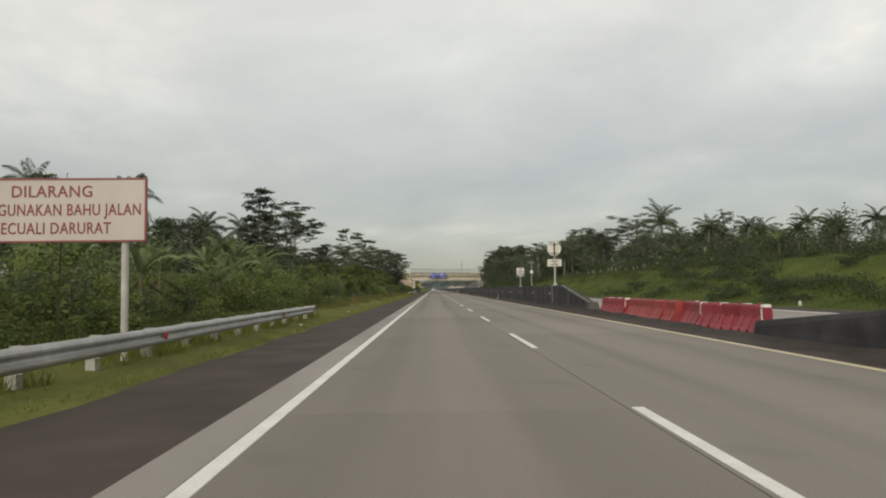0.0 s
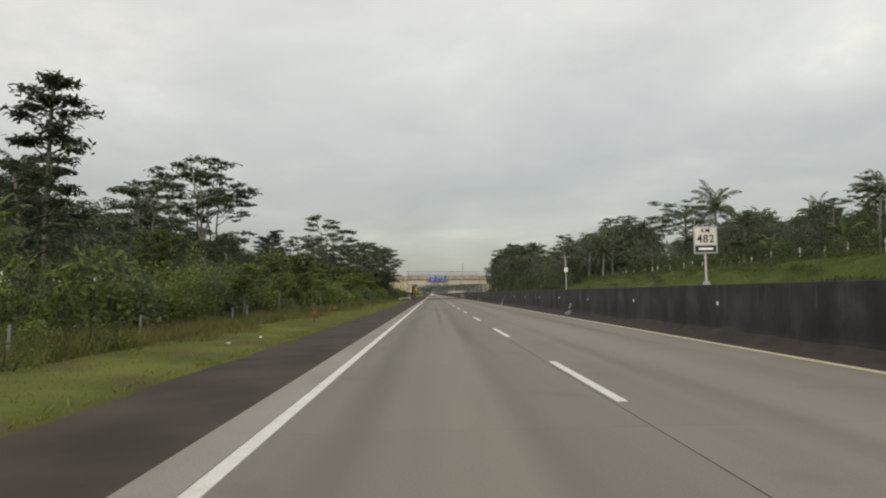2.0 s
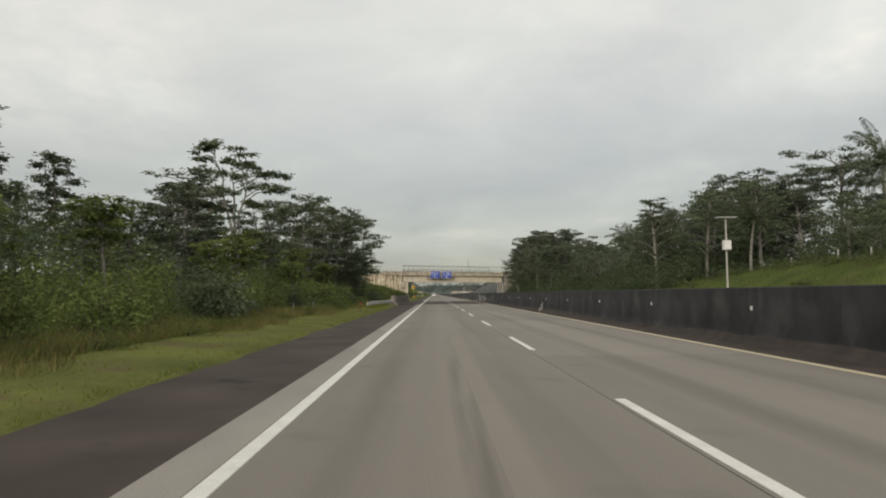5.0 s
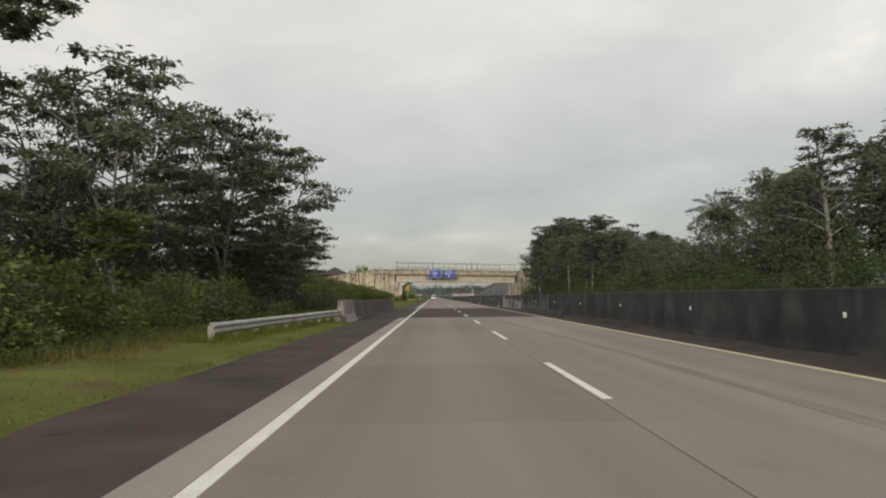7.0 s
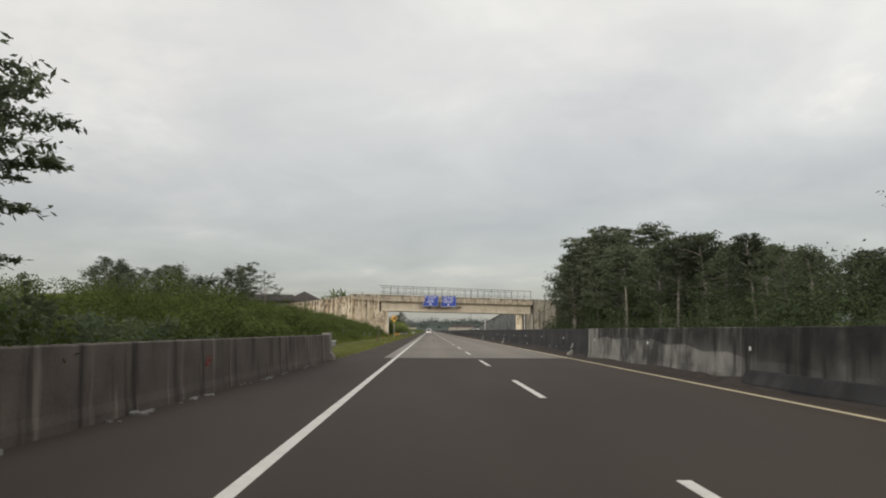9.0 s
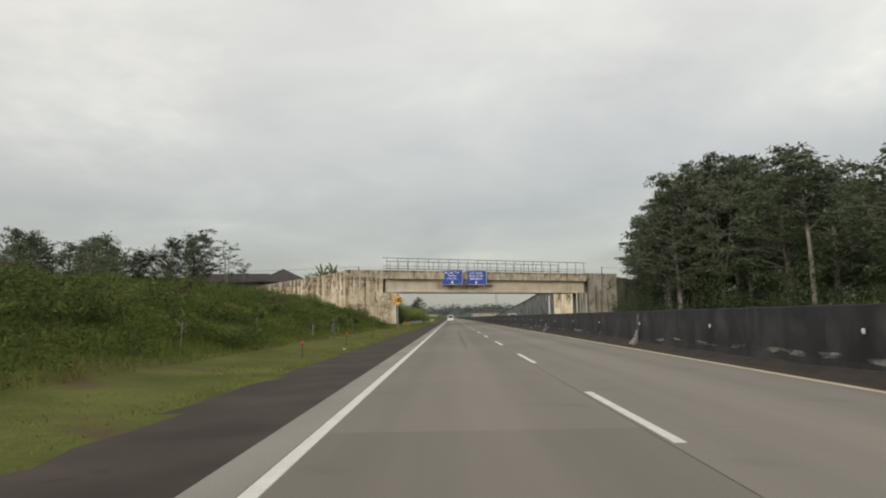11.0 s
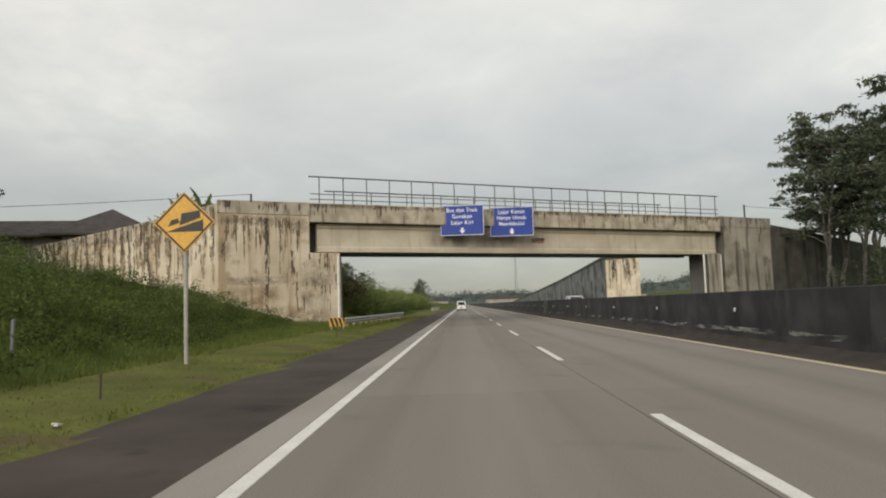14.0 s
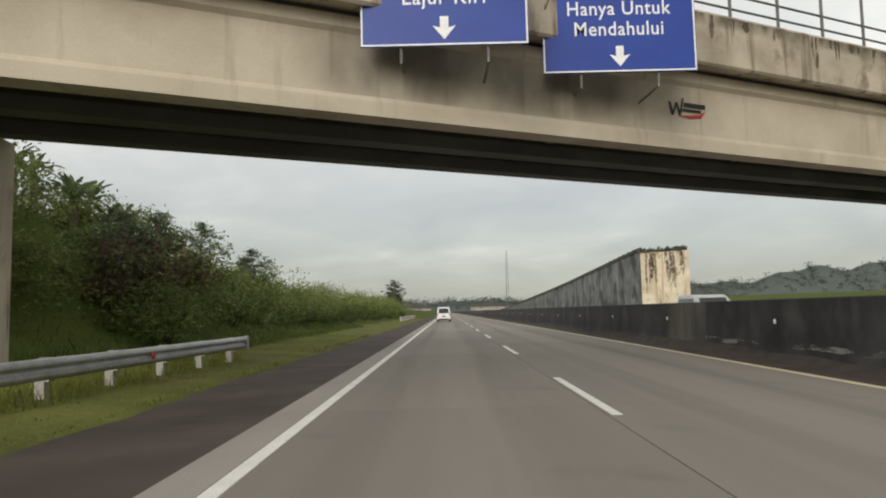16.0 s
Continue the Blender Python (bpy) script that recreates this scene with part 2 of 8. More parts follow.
M_WORN = surf("worn_concrete", (0.224, 0.205, 0.185), (0.296, 0.271, 0.243), scale=0.8, fine=50, bump=0.2, dist=0.004, stretch=(1, 0.3, 1))
M_ASPH = surf("asphalt", (0.046, 0.036, 0.031), (0.078, 0.062, 0.053), scale=0.6, fine=90, rough=0.9, bump=0.5, dist=0.006, blotch=((0.024, 0.020, 0.018), 0.9, 0.62), spec=0.2)
M_PATCH = surf("asphalt_patch", (0.045, 0.035, 0.030), (0.065, 0.052, 0.043), scale=0.3, fine=90, rough=0.85, bump=0.5, dist=0.006, stretch=(1, 0.2, 1), spec=0.2)
M_WHITE = surf("white_road_paint", (0.62, 0.60, 0.56), (0.74, 0.72, 0.68), scale=2.0, fine=50, rough=0.6, bump=0.15, dist=0.003)
M_YELLOW = surf("yellow_road_paint", (0.50, 0.43, 0.28), (0.62, 0.54, 0.36), scale=1.5, fine=50, rough=0.65, bump=0.15, dist=0.003)
M_SEAL = surf("joint_seal", (0.03, 0.028, 0.026), (0.06, 0.055, 0.05), scale=3, fine=60, bump=0.1)
M_BARR = surf("weathered_barrier_concrete", (0.017, 0.017, 0.019), (0.040, 0.040, 0.043), scale=0.9, fine=25, bump=0.25, dist=0.006, streak=((0.080, 0.078, 0.075), 1.1, 0.62, 0.45, 0.20), streak2=((0.013, 0.013, 0.014), 1.0, 0.56, 0.35, 0.2), vary=0.08, blotch=((0.070, 0.069, 0.067), 0.8, 0.52, 0.25))
M_BARRL = surf("pale_parapet_concrete", (0.19, 0.182, 0.168), (0.34, 0.328, 0.305), scale=1.1, fine=25, bump=0.25, dist=0.006, streak=((0.05, 0.048, 0.046), 2.2, 0.53, 0.16, 0.14), blotch=((0.055, 0.053, 0.05), 0.6, 0.51, 0.14))
M_BARRM = surf("streaked_parapet_concrete", (0.070, 0.069, 0.065), (0.150, 0.147, 0.138), scale=1.0, fine=25, bump=0.25, dist=0.006, streak=((0.022, 0.022, 0.021), 2.2, 0.50, 0.12, 0.14), blotch=((0.036, 0.035, 0.034), 0.9, 0.52, 0.14))
M_CAP = surf("moss_stained_coping", (0.10, 0.10, 0.09), (0.19, 0.185, 0.165), scale=1.2, fine=30, bump=0.2)
M_WALL = surf("stained_parapet_concrete", (0.085, 0.070, 0.060), (0.155, 0.130, 0.110), scale=0.9, fine=25, bump=0.25, vary=0.03, streak=((0.030, 0.025, 0.022), 1.8, 0.52, 0.10, 0.12), streak2=((0.21, 0.18, 0.155), 3.0, 0.56, 0.10, 0.10))
M_PALEP = surf("limed_end_wall", (0.20, 0.175, 0.15), (0.40, 0.365, 0.32), scale=1.6, fine=20, bump=0.25, streak=((0.085, 0.066, 0.052), 2.4, 0.52, 0.14, 0.12), blotch=((0.13, 0.10, 0.08), 1.4, 0.56, 0.12))
M_BRID = surf("cast_bridge_concrete", (0.45, 0.392, 0.300), (0.60, 0.535, 0.425), scale=0.45, fine=20, bump=0.1, grainy=0.10, streak=((0.33, 0.275, 0.20), 2.4, 0.58, 0.10, 0.2), blotch=((0.39, 0.335, 0.25), 0.35, 0.54, 0.2))
M_ABUT = surf("stained_abutment_concrete", (0.52, 0.435, 0.315), (0.74, 0.655, 0.515), scale=0.4, fine=18, bump=0.15, grainy=0.14, streak=((0.20, 0.148, 0.10), 4.2, 0.60, 0.08, 0.12), streak2=((0.42, 0.315, 0.20), 1.5, 0.54), blotch=((0.40, 0.315, 0.215), 0.9, 0.58, 0.12))
M_ABUTR = surf("grey_abutment_concrete", (0.25, 0.228, 0.19), (0.40, 0.366, 0.305), scale=0.4, fine=18, bump=0.15, grainy=0.14, streak=((0.10, 0.088, 0.07), 1.6, 0.56, 0.08, 0.14), blotch=((0.19, 0.165, 0.13), 0.7, 0.55, 0.14))
M_FASC = surf("stained_deck_edge_concrete", (0.33, 0.285, 0.215), (0.53, 0.47, 0.37), scale=0.9, fine=18, bump=0.15, grainy=0.18, streak=((0.17, 0.135, 0.095), 2.8, 0.56, 0.10, 0.14), blotch=((0.25, 0.21, 0.15), 1.1, 0.57, 0.1))
M_RAMP = surf("mottled_ramp_concrete", (0.130, 0.136, 0.138), (0.235, 0.242, 0.242), scale=0.5, fine=6, bump=0.2, grainy=0.35, streak=((0.055, 0.058, 0.060), 0.7, 0.52), streak2=((0.36, 0.36, 0.345), 1.3, 0.58), blotch=((0.060, 0.064, 0.068), 0.22, 0.50, 0.10))
M_RETW = surf("grey_retaining_concrete", (0.17, 0.175, 0.175), (0.27, 0.275, 0.27), scale=0.3, fine=12, bump=0.2, streak=((0.07, 0.072, 0.072), 0.5, 0.52))
M_LIMEC = surf("limed_concrete", (0.20, 0.195, 0.18), (0.34, 0.33, 0.30), scale=3.0, fine=25, bump=0.2, blotch=((0.10, 0.095, 0.09), 4.0, 0.56))
# darker bridge concrete: shade below the deck and in recesses put into its colour
M_SOFF = surf("shade_dark_concrete", (0.10, 0.10, 0.095), (0.16, 0.155, 0.145), scale=0.5, fine=20, bump=0.15)
M_DARKC = surf("damp_concrete", (0.055, 0.053, 0.044), (0.115, 0.108, 0.09), scale=0.6, fine=20, bump=0.2, streak=((0.028, 0.028, 0.024), 1.2, 0.52, 0.1, 0.15))
M_GALV = surf("galvanised_steel", (0.33, 0.33, 0.32), (0.45, 0.45, 0.44), scale=2.0, fine=14, rough=0.5, metal=0.55, bump=0.05)
M_RAILM = surf("painted_handrail_steel", (0.12, 0.12, 0.115), (0.19, 0.187, 0.178), scale=2.0, fine=20, rough=0.6, metal=0.3, bump=0.05)
M_POSTC = surf("concrete_post", (0.34, 0.32, 0.29), (0.46, 0.44, 0.40), scale=2.0, fine=30, bump=0.2)
M_GRASS = surf("verge_grass", (0.078, 0.088, 0.024), (0.148, 0.156, 0.042), scale=0.45, fine=9, rough=0.95, bump=0.7, dist=0.06, blotch=((0.110, 0.088, 0.044), 0.5, 0.55), spec=0.1)
M_BANK = surf("bank_soil_and_weeds", (0.052, 0.074, 0.019), (0.100, 0.122, 0.032), scale=0.25, fine=5, rough=0.95, bump=0.7, dist=0.08, blotch=((0.12, 0.088, 0.050), 0.15, 0.64), spec=0.04)
M_FARB = leaf_mat("far_bank_grass_blades", (0.062, 0.079, 0.030), (0.116, 0.130, 0.053), vary=0.1)
M_RANK = leaf_mat("rank_grass_blades", (0.130, 0.126, 0.046), (0.240, 0.212, 0.084), vary=0.1)
M_DIRT = surf("washed_in_dirt", (0.030, 0.024, 0.021), (0.055, 0.045, 0.038), scale=1.5, fine=30, rough=0.95, bump=0.6, dist=0.02)
M_BLADE = leaf_mat("grass_blades", (0.112, 0.140, 0.028), (0.205, 0.220, 0.052), vary=0.1)
M_THICK = leaf_mat("lush_thicket_leaves", (0.120, 0.158, 0.052), (0.215, 0.245, 0.088))
M_SLOPE = leaf_mat("slope_grass_blades", (0.096, 0.126, 0.032), (0.170, 0.196, 0.052), vary=0.1)
M_WEED = leaf_mat("weed_leaves", (0.058, 0.085, 0.025), (0.126, 0.156, 0.047))
M_LEAFD = leaf_mat("dark_tree_leaves", (0.088, 0.106, 0.074), (0.150, 0.172, 0.110))
M_LEAFS = leaf_mat("grey_green_tree_leaves", (0.130, 0.156, 0.104), (0.215, 0.245, 0.155))
M_LEAFM = leaf_mat("tree_leaves", (0.080, 0.104, 0.064), (0.145, 0.172, 0.098))
M_LEAFL = leaf_mat("shrub_leaves", (0.092, 0.130, 0.042), (0.196, 0.228, 0.078))
# far foliage: the distance haze is mixed into this pale grey-green
M_HAZE = leaf_mat("haze_paled_leaves", (0.110, 0.135, 0.122), (0.175, 0.202, 0.184), vary=0.05)
M_PALM = leaf_mat("palm_fronds", (0.054, 0.067, 0.038), (0.096, 0.113, 0.060))
M_BANA = leaf_mat("banana_leaves", (0.105, 0.138, 0.062), (0.190, 0.225, 0.110))
M_BUSH = leaf_mat("bush_leaves", (0.058, 0.084, 0.026), (0.124, 0.152, 0.050))
M_UNDER = leaf_mat("undergrowth_leaves", (0.050, 0.068, 0.035), (0.088, 0.110, 0.056))
M_SOIL = surf("bare_reddish_soil", (0.16, 0.105, 0.065), (0.26, 0.18, 0.115), scale=1.5, fine=12, rough=0.95, bump=0.6, dist=0.03)
M_DRY = leaf_mat("dry_brown_fronds", (0.075, 0.060, 0.038), (0.120, 0.095, 0.060))
M_TWIG = surf("dark_twigs", (0.045, 0.038, 0.028), (0.085, 0.072, 0.054), scale=3.0, fine=14, bump=0.3, dist=0.01)
M_BARK = surf("grey_bark", (0.12, 0.11, 0.095), (0.25, 0.235, 0.205), scale=3.0, fine=14, bump=0.6, dist=0.03, vary=0.25)
M_STEM = surf("banana_stem", (0.09, 0.10, 0.05), (0.17, 0.16, 0.08), scale=4.0, fine=14, bump=0.3)
M_REDP = surf("faded_red_plastic", (0.205, 0.018, 0.030), (0.265, 0.032, 0.045), scale=1.2, fine=12, rough=0.5, bump=0.06, vary=0.15, blotch=((0.20, 0.03, 0.035), 1.5, 0.62))
M_REDO = surf("orange_red_plastic", (0.235, 0.028, 0.026), (0.30, 0.042, 0.036), scale=1.2, fine=12, rough=0.5, bump=0.06, vary=0.12, blotch=((0.22, 0.05, 0.04), 1.5, 0.62))
M_WHITEP = surf("white_plastic", (0.62, 0.60, 0.57), (0.74, 0.72, 0.69), scale=3.0, fine=20, rough=0.5, bump=0.05)
M_SIGNW = surf("white_sign_sheet", (0.42, 0.368, 0.330), (0.49, 0.435, 0.392), scale=0.8, fine=6, rough=0.5, bump=0, grainy=0.04)
M_SIGNB = surf("blue_sign_sheet", (0.014, 0.043, 0.27), (0.020, 0.058, 0.33), scale=0.8, fine=6, rough=0.45, bump=0, grainy=0.06)
M_SIGNY = surf("amber_sign_sheet", (0.62, 0.33, 0.03), (0.72, 0.40, 0.05), scale=2.0, fine=14, rough=0.45, bump=0.02)
M_SIGNG = surf("dull_metal_sign_back", (0.52, 0.50, 0.44), (0.62, 0.60, 0.53), scale=2.0, fine=14, rough=0.55, metal=0.1, bump=0.03)
M_BROWN = surf("rusty_brown_steel", (0.075, 0.052, 0.038), (0.12, 0.085, 0.06), scale=3.0, fine=20, rough=0.7, metal=0.2, bump=0.05)
M_LETW = surf("white_lettering", (0.78, 0.79, 0.80), (0.84, 0.85, 0.86), scale=4, fine=20, rough=0.5, bump=0)
M_LETR = surf("maroon_lettering", (0.17, 0.030, 0.028), (0.22, 0.042, 0.038), scale=4, fine=20, rough=0.5, bump=0)
M_BLACK = surf("black_paint", (0.018, 0.018, 0.018), (0.030, 0.030, 0.030), scale=3, fine=20, rough=0.5, bump=0)
M_RED = surf("red_reflector", (0.40, 0.03, 0.035), (0.50, 0.05, 0.055), scale=3, fine=20, rough=0.35, bump=0)
M_ROOF = surf("dark_clay_roof", (0.040, 0.036, 0.036), (0.075, 0.065, 0.060), scale=1.5, fine=8, rough=0.9, bump=0.4, dist=0.03)
M_RENDER = surf("dirty_render", (0.30, 0.28, 0.24), (0.42, 0.39, 0.34), scale=0.7, fine=14, bump=0.1, streak=((0.15, 0.13, 0.11), 1.5, 0.55))
M_CAR = surf("white_car_paint", (0.66, 0.66, 0.66), (0.72, 0.72, 0.72), scale=1, fine=5, rough=0.25, bump=0, spec=0.5)
M_GLASS = surf("dark_tinted_glass", (0.012, 0.014, 0.016), (0.02, 0.022, 0.024), scale=1, fine=5, rough=0.08, bump=0, spec=0.6)
M_TYRE = surf("tyre_rubber", (0.02, 0.02, 0.02), (0.03, 0.03, 0.03), scale=5, fine=20, rough=0.85, bump=0.1)
M_LAMP = surf("tail_lamp_lens", (0.35, 0.02, 0.02), (0.42, 0.03, 0.03), scale=2, fine=10, rough=0.25, bump=0)


# ---- mesh helpers ----
class Geo:
    """Vertices and faces of one mesh, gathered piece by piece."""

    def __init__(self):
        self.v, self.f = [], []

    def add(self, verts, faces):
        k = len(self.v)
        self.v.extend(tuple(p) for p in verts)
        self.f.extend(tuple(i + k for i in q) for q in faces)
        return self

    def prism(self, profile, y0, y1, caps=True):
        """A profile of (x, z), counter-clockwise seen from -y, drawn out along y."""
        n = len(profile)
        vs = [(x, y0, z) for x, z in profile] + [(x, y1, z) for x, z in profile]
        fs = [(i, (i + 1) % n, (i + 1) % n + n, i + n) for i in range(n)]
        if caps:
            fs += [tuple(range(n - 1, -1, -1)), tuple(range(n, 2 * n))]
        return self.add(vs, fs)

    def upright(self, plan, z0, z1):
        """A plan of (x, y), counter-clockwise, raised from z0 to z1 (numbers, or one for each corner)."""
        n = len(plan)
        a = z0 if hasattr(z0, "__len__") else [z0] * n
        b = z1 if hasattr(z1, "__len__") else [z1] * n
        vs = [(*p, z) for p, z in zip(plan, a)] + [(*p, z) for p, z in zip(plan, b)]
        fs = [(i, (i + 1) % n, (i + 1) % n + n, i + n) for i in range(n)]
        fs += [tuple(range(n - 1, -1, -1)), tuple(range(n, 2 * n))]
        return self.add(vs, fs)

    def box(self, x0, x1, y0, y1, z0, z1, c=0.0):
        """A box; c: the chamfer of its long upper and lower edges along y."""
        if c:
            return self.prism([(x0 + c, z0), (x1 - c, z0), (x1, z0 + c), (x1, z1 - c), (x1 - c, z1), (x0 + c, z1), (x0, z1 - c), (x0, z0 + c)], y0, y1)
        return self.upright([(x0, y0), (x1, y0), (x1, y1), (x0, y1)], z0, z1)

    def tube(self, pts, radii, n=8, caps=True):
        pts = [Vector(p) for p in pts]
        base, vs, fs = 0, [], []
        for i, p in enumerate(pts):
            d = (pts[min(i + 1, len(pts) - 1)] - pts[max(i - 1, 0)]).normalized()
            a = d.orthogonal().normalized() if abs(d.z) < 0.95 else Vector((1, 0, 0)).cross(d).normalized()
            if abs(d.z) < 0.95:
                a = d.cross(Vector((0, 0, 1))).normalized()
            b = d.cross(a)
            for k in range(n):
                w = 2 * math.pi * k / n
                vs.append(p + (a * math.cos(w) + b * math.sin(w)) * radii[i])
        for i in range(len(pts) - 1):
            for k in range(n):
                fs.append((i * n + k, i * n + (k + 1) % n, (i + 1) * n + (k + 1) % n, (i + 1) * n + k))
        if caps:
            fs += [tuple(range(n - 1, -1, -1)), tuple(range(len(vs) - n, len(vs)))]
        return self.add(vs, fs)

    def mesh(self, name, mat, smooth=False):
        me = bpy.data.meshes.new(name)
        me.from_pydata(self.v, [], self.f)
        me.materials.append(mat)
        if smooth:
            me.polygons.foreach_set("use_smooth", [True] * len(me.polygons))
        me.update()
        return me


def part(name, geo, mat, parent, label="", smooth=False):
    ob = new(name, geo if isinstance(geo, bpy.types.Mesh) else geo.mesh(name, mat, smooth))
    ob.parent = parent
    if label:
        ob["label"] = label
    return ob


def thing(name, label, category, group="", kind="", at=None):
    ob = tagged(new(name), label, category, group, kind)
    ob.empty_display_size = 0.2
    if at is not None:
        ob.matrix_basis = at
    return ob


def solid(name, geo, mat, label, category, group="", kind="", at=None, smooth=False):
    ob = tagged(new(name, geo.mesh(name, mat, smooth)), label, category, group, kind)
    if at is not None:
        ob.matrix_basis = at
    return ob


def tri_mesh(name, verts, faces, mat):
    """A mesh from arrays of vertices and triangles or quads."""
    me = bpy.data.meshes.new(name)
    nv, (nf, k) = len(verts), faces.shape
    me.vertices.add(nv)
    me.vertices.foreach_set("co", np.ascontiguousarray(verts, dtype=np.float32).ravel())
    me.loops.add(nf * k)
    me.loops.foreach_set("vertex_index", faces.astype(np.int32).ravel())
    me.polygons.add(nf)
    me.polygons.foreach_set("loop_start", np.arange(0, nf * k, k, dtype=np.int32))
    me.materials.append(mat)
    me.update(calc_edges=True)
    me.validate()
    return me


def lettering(text, size, mat, parent, at, name="lettering", align="CENTER", squeeze=1.0, weight=0.012):
    cu = bpy.data.curves.new(name, "FONT")
    cu.body, cu.size, cu.align_x, cu.align_y, cu.extrude, cu.resolution_u, cu.space_character = text, size, align, "CENTER", 0.003, 3, 1.08
    cu.offset = size * weight
    tmp = bpy.data.objects.new("tmp", cu)
    scene.collection.objects.link(tmp)
    me = bpy.data.meshes.new_from_object(tmp.evaluated_get(bpy.context.evaluated_depsgraph_get()))
    bpy.data.objects.remove(tmp)
    me.materials.clear()
    me.materials.append(mat)
    ob = new(name, me)
    ob.parent = parent
    ob.matrix_basis = at @ Matrix.Diagonal((squeeze, 1, 1, 1))
    return ob


def smooth_step(a, b, x):
    t = np.clip((x - a) / (b - a), 0, 1)
    return t * t * (3 - 2 * t)


def leaf_quads(rng, centres, radii, count, length, width, flat=0.5, droop=0.0, shell=0.55):
    """count leaves round every centre, each a folded diamond; returns vertices and quads."""
    c = np.repeat(np.asarray(centres, float), count, 0)
    r = np.repeat(np.asarray(radii, float).reshape(-1, 3), count, 0)
    n = len(c)
    d = rng.normal(size=(n, 3))
    d /= np.linalg.norm(d, axis=1)[:, None]
    rad = (shell + (1 - shell) * rng.random(n)) * (0.75 + 0.4 * rng.random(n))
    p = c + d * r * rad[:, None]
    a = rng.normal(size=(n, 3)) + d * 0.9
    a[:, 2] = a[:, 2] * (1 - flat) - droop
    a /= np.linalg.norm(a, axis=1)[:, None]
    up = rng.normal(size=(n, 3)) * (1 - flat) + np.array([0, 0, 1.0]) * (0.35 + flat)
    s = np.cross(a, up)
    s /= np.linalg.norm(s, axis=1)[:, None] + 1e-9
    nrm = np.cross(s, a)
    L = length * (0.65 + 0.7 * rng.random(n))[:, None]
    W = width * (0.7 + 0.6 * rng.random(n))[:, None]
    v = np.stack([p - a * L * 0.5, p + s * W - nrm * W * 0.25, p + a * L * 0.5 - nrm * L * 0.08, p - s * W - nrm * W * 0.25], 1).reshape(-1, 3)
    return v, np.arange(4 * n).reshape(-1, 4)


# ---- ground and road ----
SLAB = 5.97
Y_CULV0, Y_CULV1 = 192.3, 224.6


def ground_height(x, y):
    """Terrain: flat under the roads, weedy banks on both sides, level country far off."""
    x, y = np.asarray(x, float), np.asarray(y, float)
    z = np.full(np.broadcast(x, y).shape, -0.14)
    # verge
    z = np.where(x < -4.0, -0.02 + 0.05 * np.clip(-4.0 - x, 0, 2.4), z)
    # low ground under the roadside woods
    z = z + np.where(x < -6.5, 1.3 * smooth_step(-6.5, -26, x), 0) * (1 - smooth_step(215, 235, y))
    # grassy cutting up to the overpass
    crest = 2.6 + 2.9 * smooth_step(226, 318, y)
    foot = -6.4 - 5.0 * smooth_step(300, 347, y)
    bank = np.clip((foot - x) * 0.36, 0, None)
    bank = crest * (1 - np.exp(-bank / crest * 1.15))
    z = z + np.where(x < -6, bank, 0) * smooth_step(216, 236, y) * (1 - smooth_step(362, 385, y))
    # bank past the overpass
    z = z + np.where(x < -7, 2.2 * smooth_step(-7, -15, x) + 1.9 * smooth_step(-10, -15, x) * (1 - smooth_step(376, 392, y)), 0) * smooth_step(358, 364, y)
    # grassy bank beyond the other carriageway
    up = 3.3 * smooth_step(19.2, 30, x) * (0.55 + 0.45 * smooth_step(-10, 60, y)) * (1 - 0.75 * smooth_step(165, 215, y)) * (1 - smooth_step(380, 420, y))
    z = z + np.where(x > 19, up + 0.12, 0)
    und = 0.16 * np.sin(x * 0.55 + y * 0.13) * np.sin(y * 0.31 - x * 0.2) + 0.09 * np.sin(x * 1.3 + 2) * np.sin(y * 0.9)
    z = z + und * (smooth_step(-7, -10, x) + smooth_step(20.5, 24, x))
    far = smooth_step(520, 1100, y) * smooth_step(60, 400, np.abs(x))
    return z + far * 14


gx = np.concatenate([np.array([-2500, -1200, -600, -300, -180, -120, -90, -70, -55]), np.arange(-45, -8, 1.5), np.arange(-8, -3.9, 0.5), [-3.6, 0, 5, 10, 15, 18.6], np.arange(19.1, 36, 1.0), np.arange(37, 62, 3), [70, 90, 120, 180, 300, 600, 1200, 2500]])
gy = np.concatenate([[-400, -150, -80], np.arange(-50, 480, 2.0), np.arange(480, 700, 10), [740, 800, 900, 1000, 1200, 1500, 2000, 3000, 4500]])
GX, GY = np.meshgrid(gx, gy)
GZ = ground_height(GX, GY)
nx, ny = len(gx), len(gy)
idx = np.arange(nx * ny).reshape(ny, nx)
quads = np.stack([idx[:-1, :-1], idx[:-1, 1:], idx[1:, 1:], idx[1:, :-1]], -1).reshape(-1, 4)
g = tagged(new("ground", tri_mesh("ground", np.stack([GX, GY, GZ], -1).reshape(-1, 3), quads, M_BANK)), "weedy green ground with bare soil patches beside the toll road", "ground", kind="structure")

# mown verge along the shoulder, as a thin turf sheet on the ground
vx = np.array([-7.6, -6.6, -5.6, -4.9, -4.3, -3.98])
vy = np.arange(-40, 470, 1.0)
VX, VY = np.meshgrid(vx, vy)
VX = VX + np.where(VX > -4.5, 0.10 * np.sin(VY * 0.9) + 0.07 * np.sin(VY * 2.3 + 1), 0) + np.where(VX < -7, 0.5 * np.sin(VY * 0.35), 0) + 0.45 * smooth_step(225, 255, VY) * (VX > -5.5) * (1 - smooth_step(330, 350, VY))
VZ = ground_height(VX, VY) + 0.05 + 0.02 * np.sin(VX * 5 + VY) * np.sin(VY * 1.7)
VZ[:, -1] = -0.05
VZ[:, 0] -= 0.08
vi = np.arange(VX.size).reshape(VX.shape)
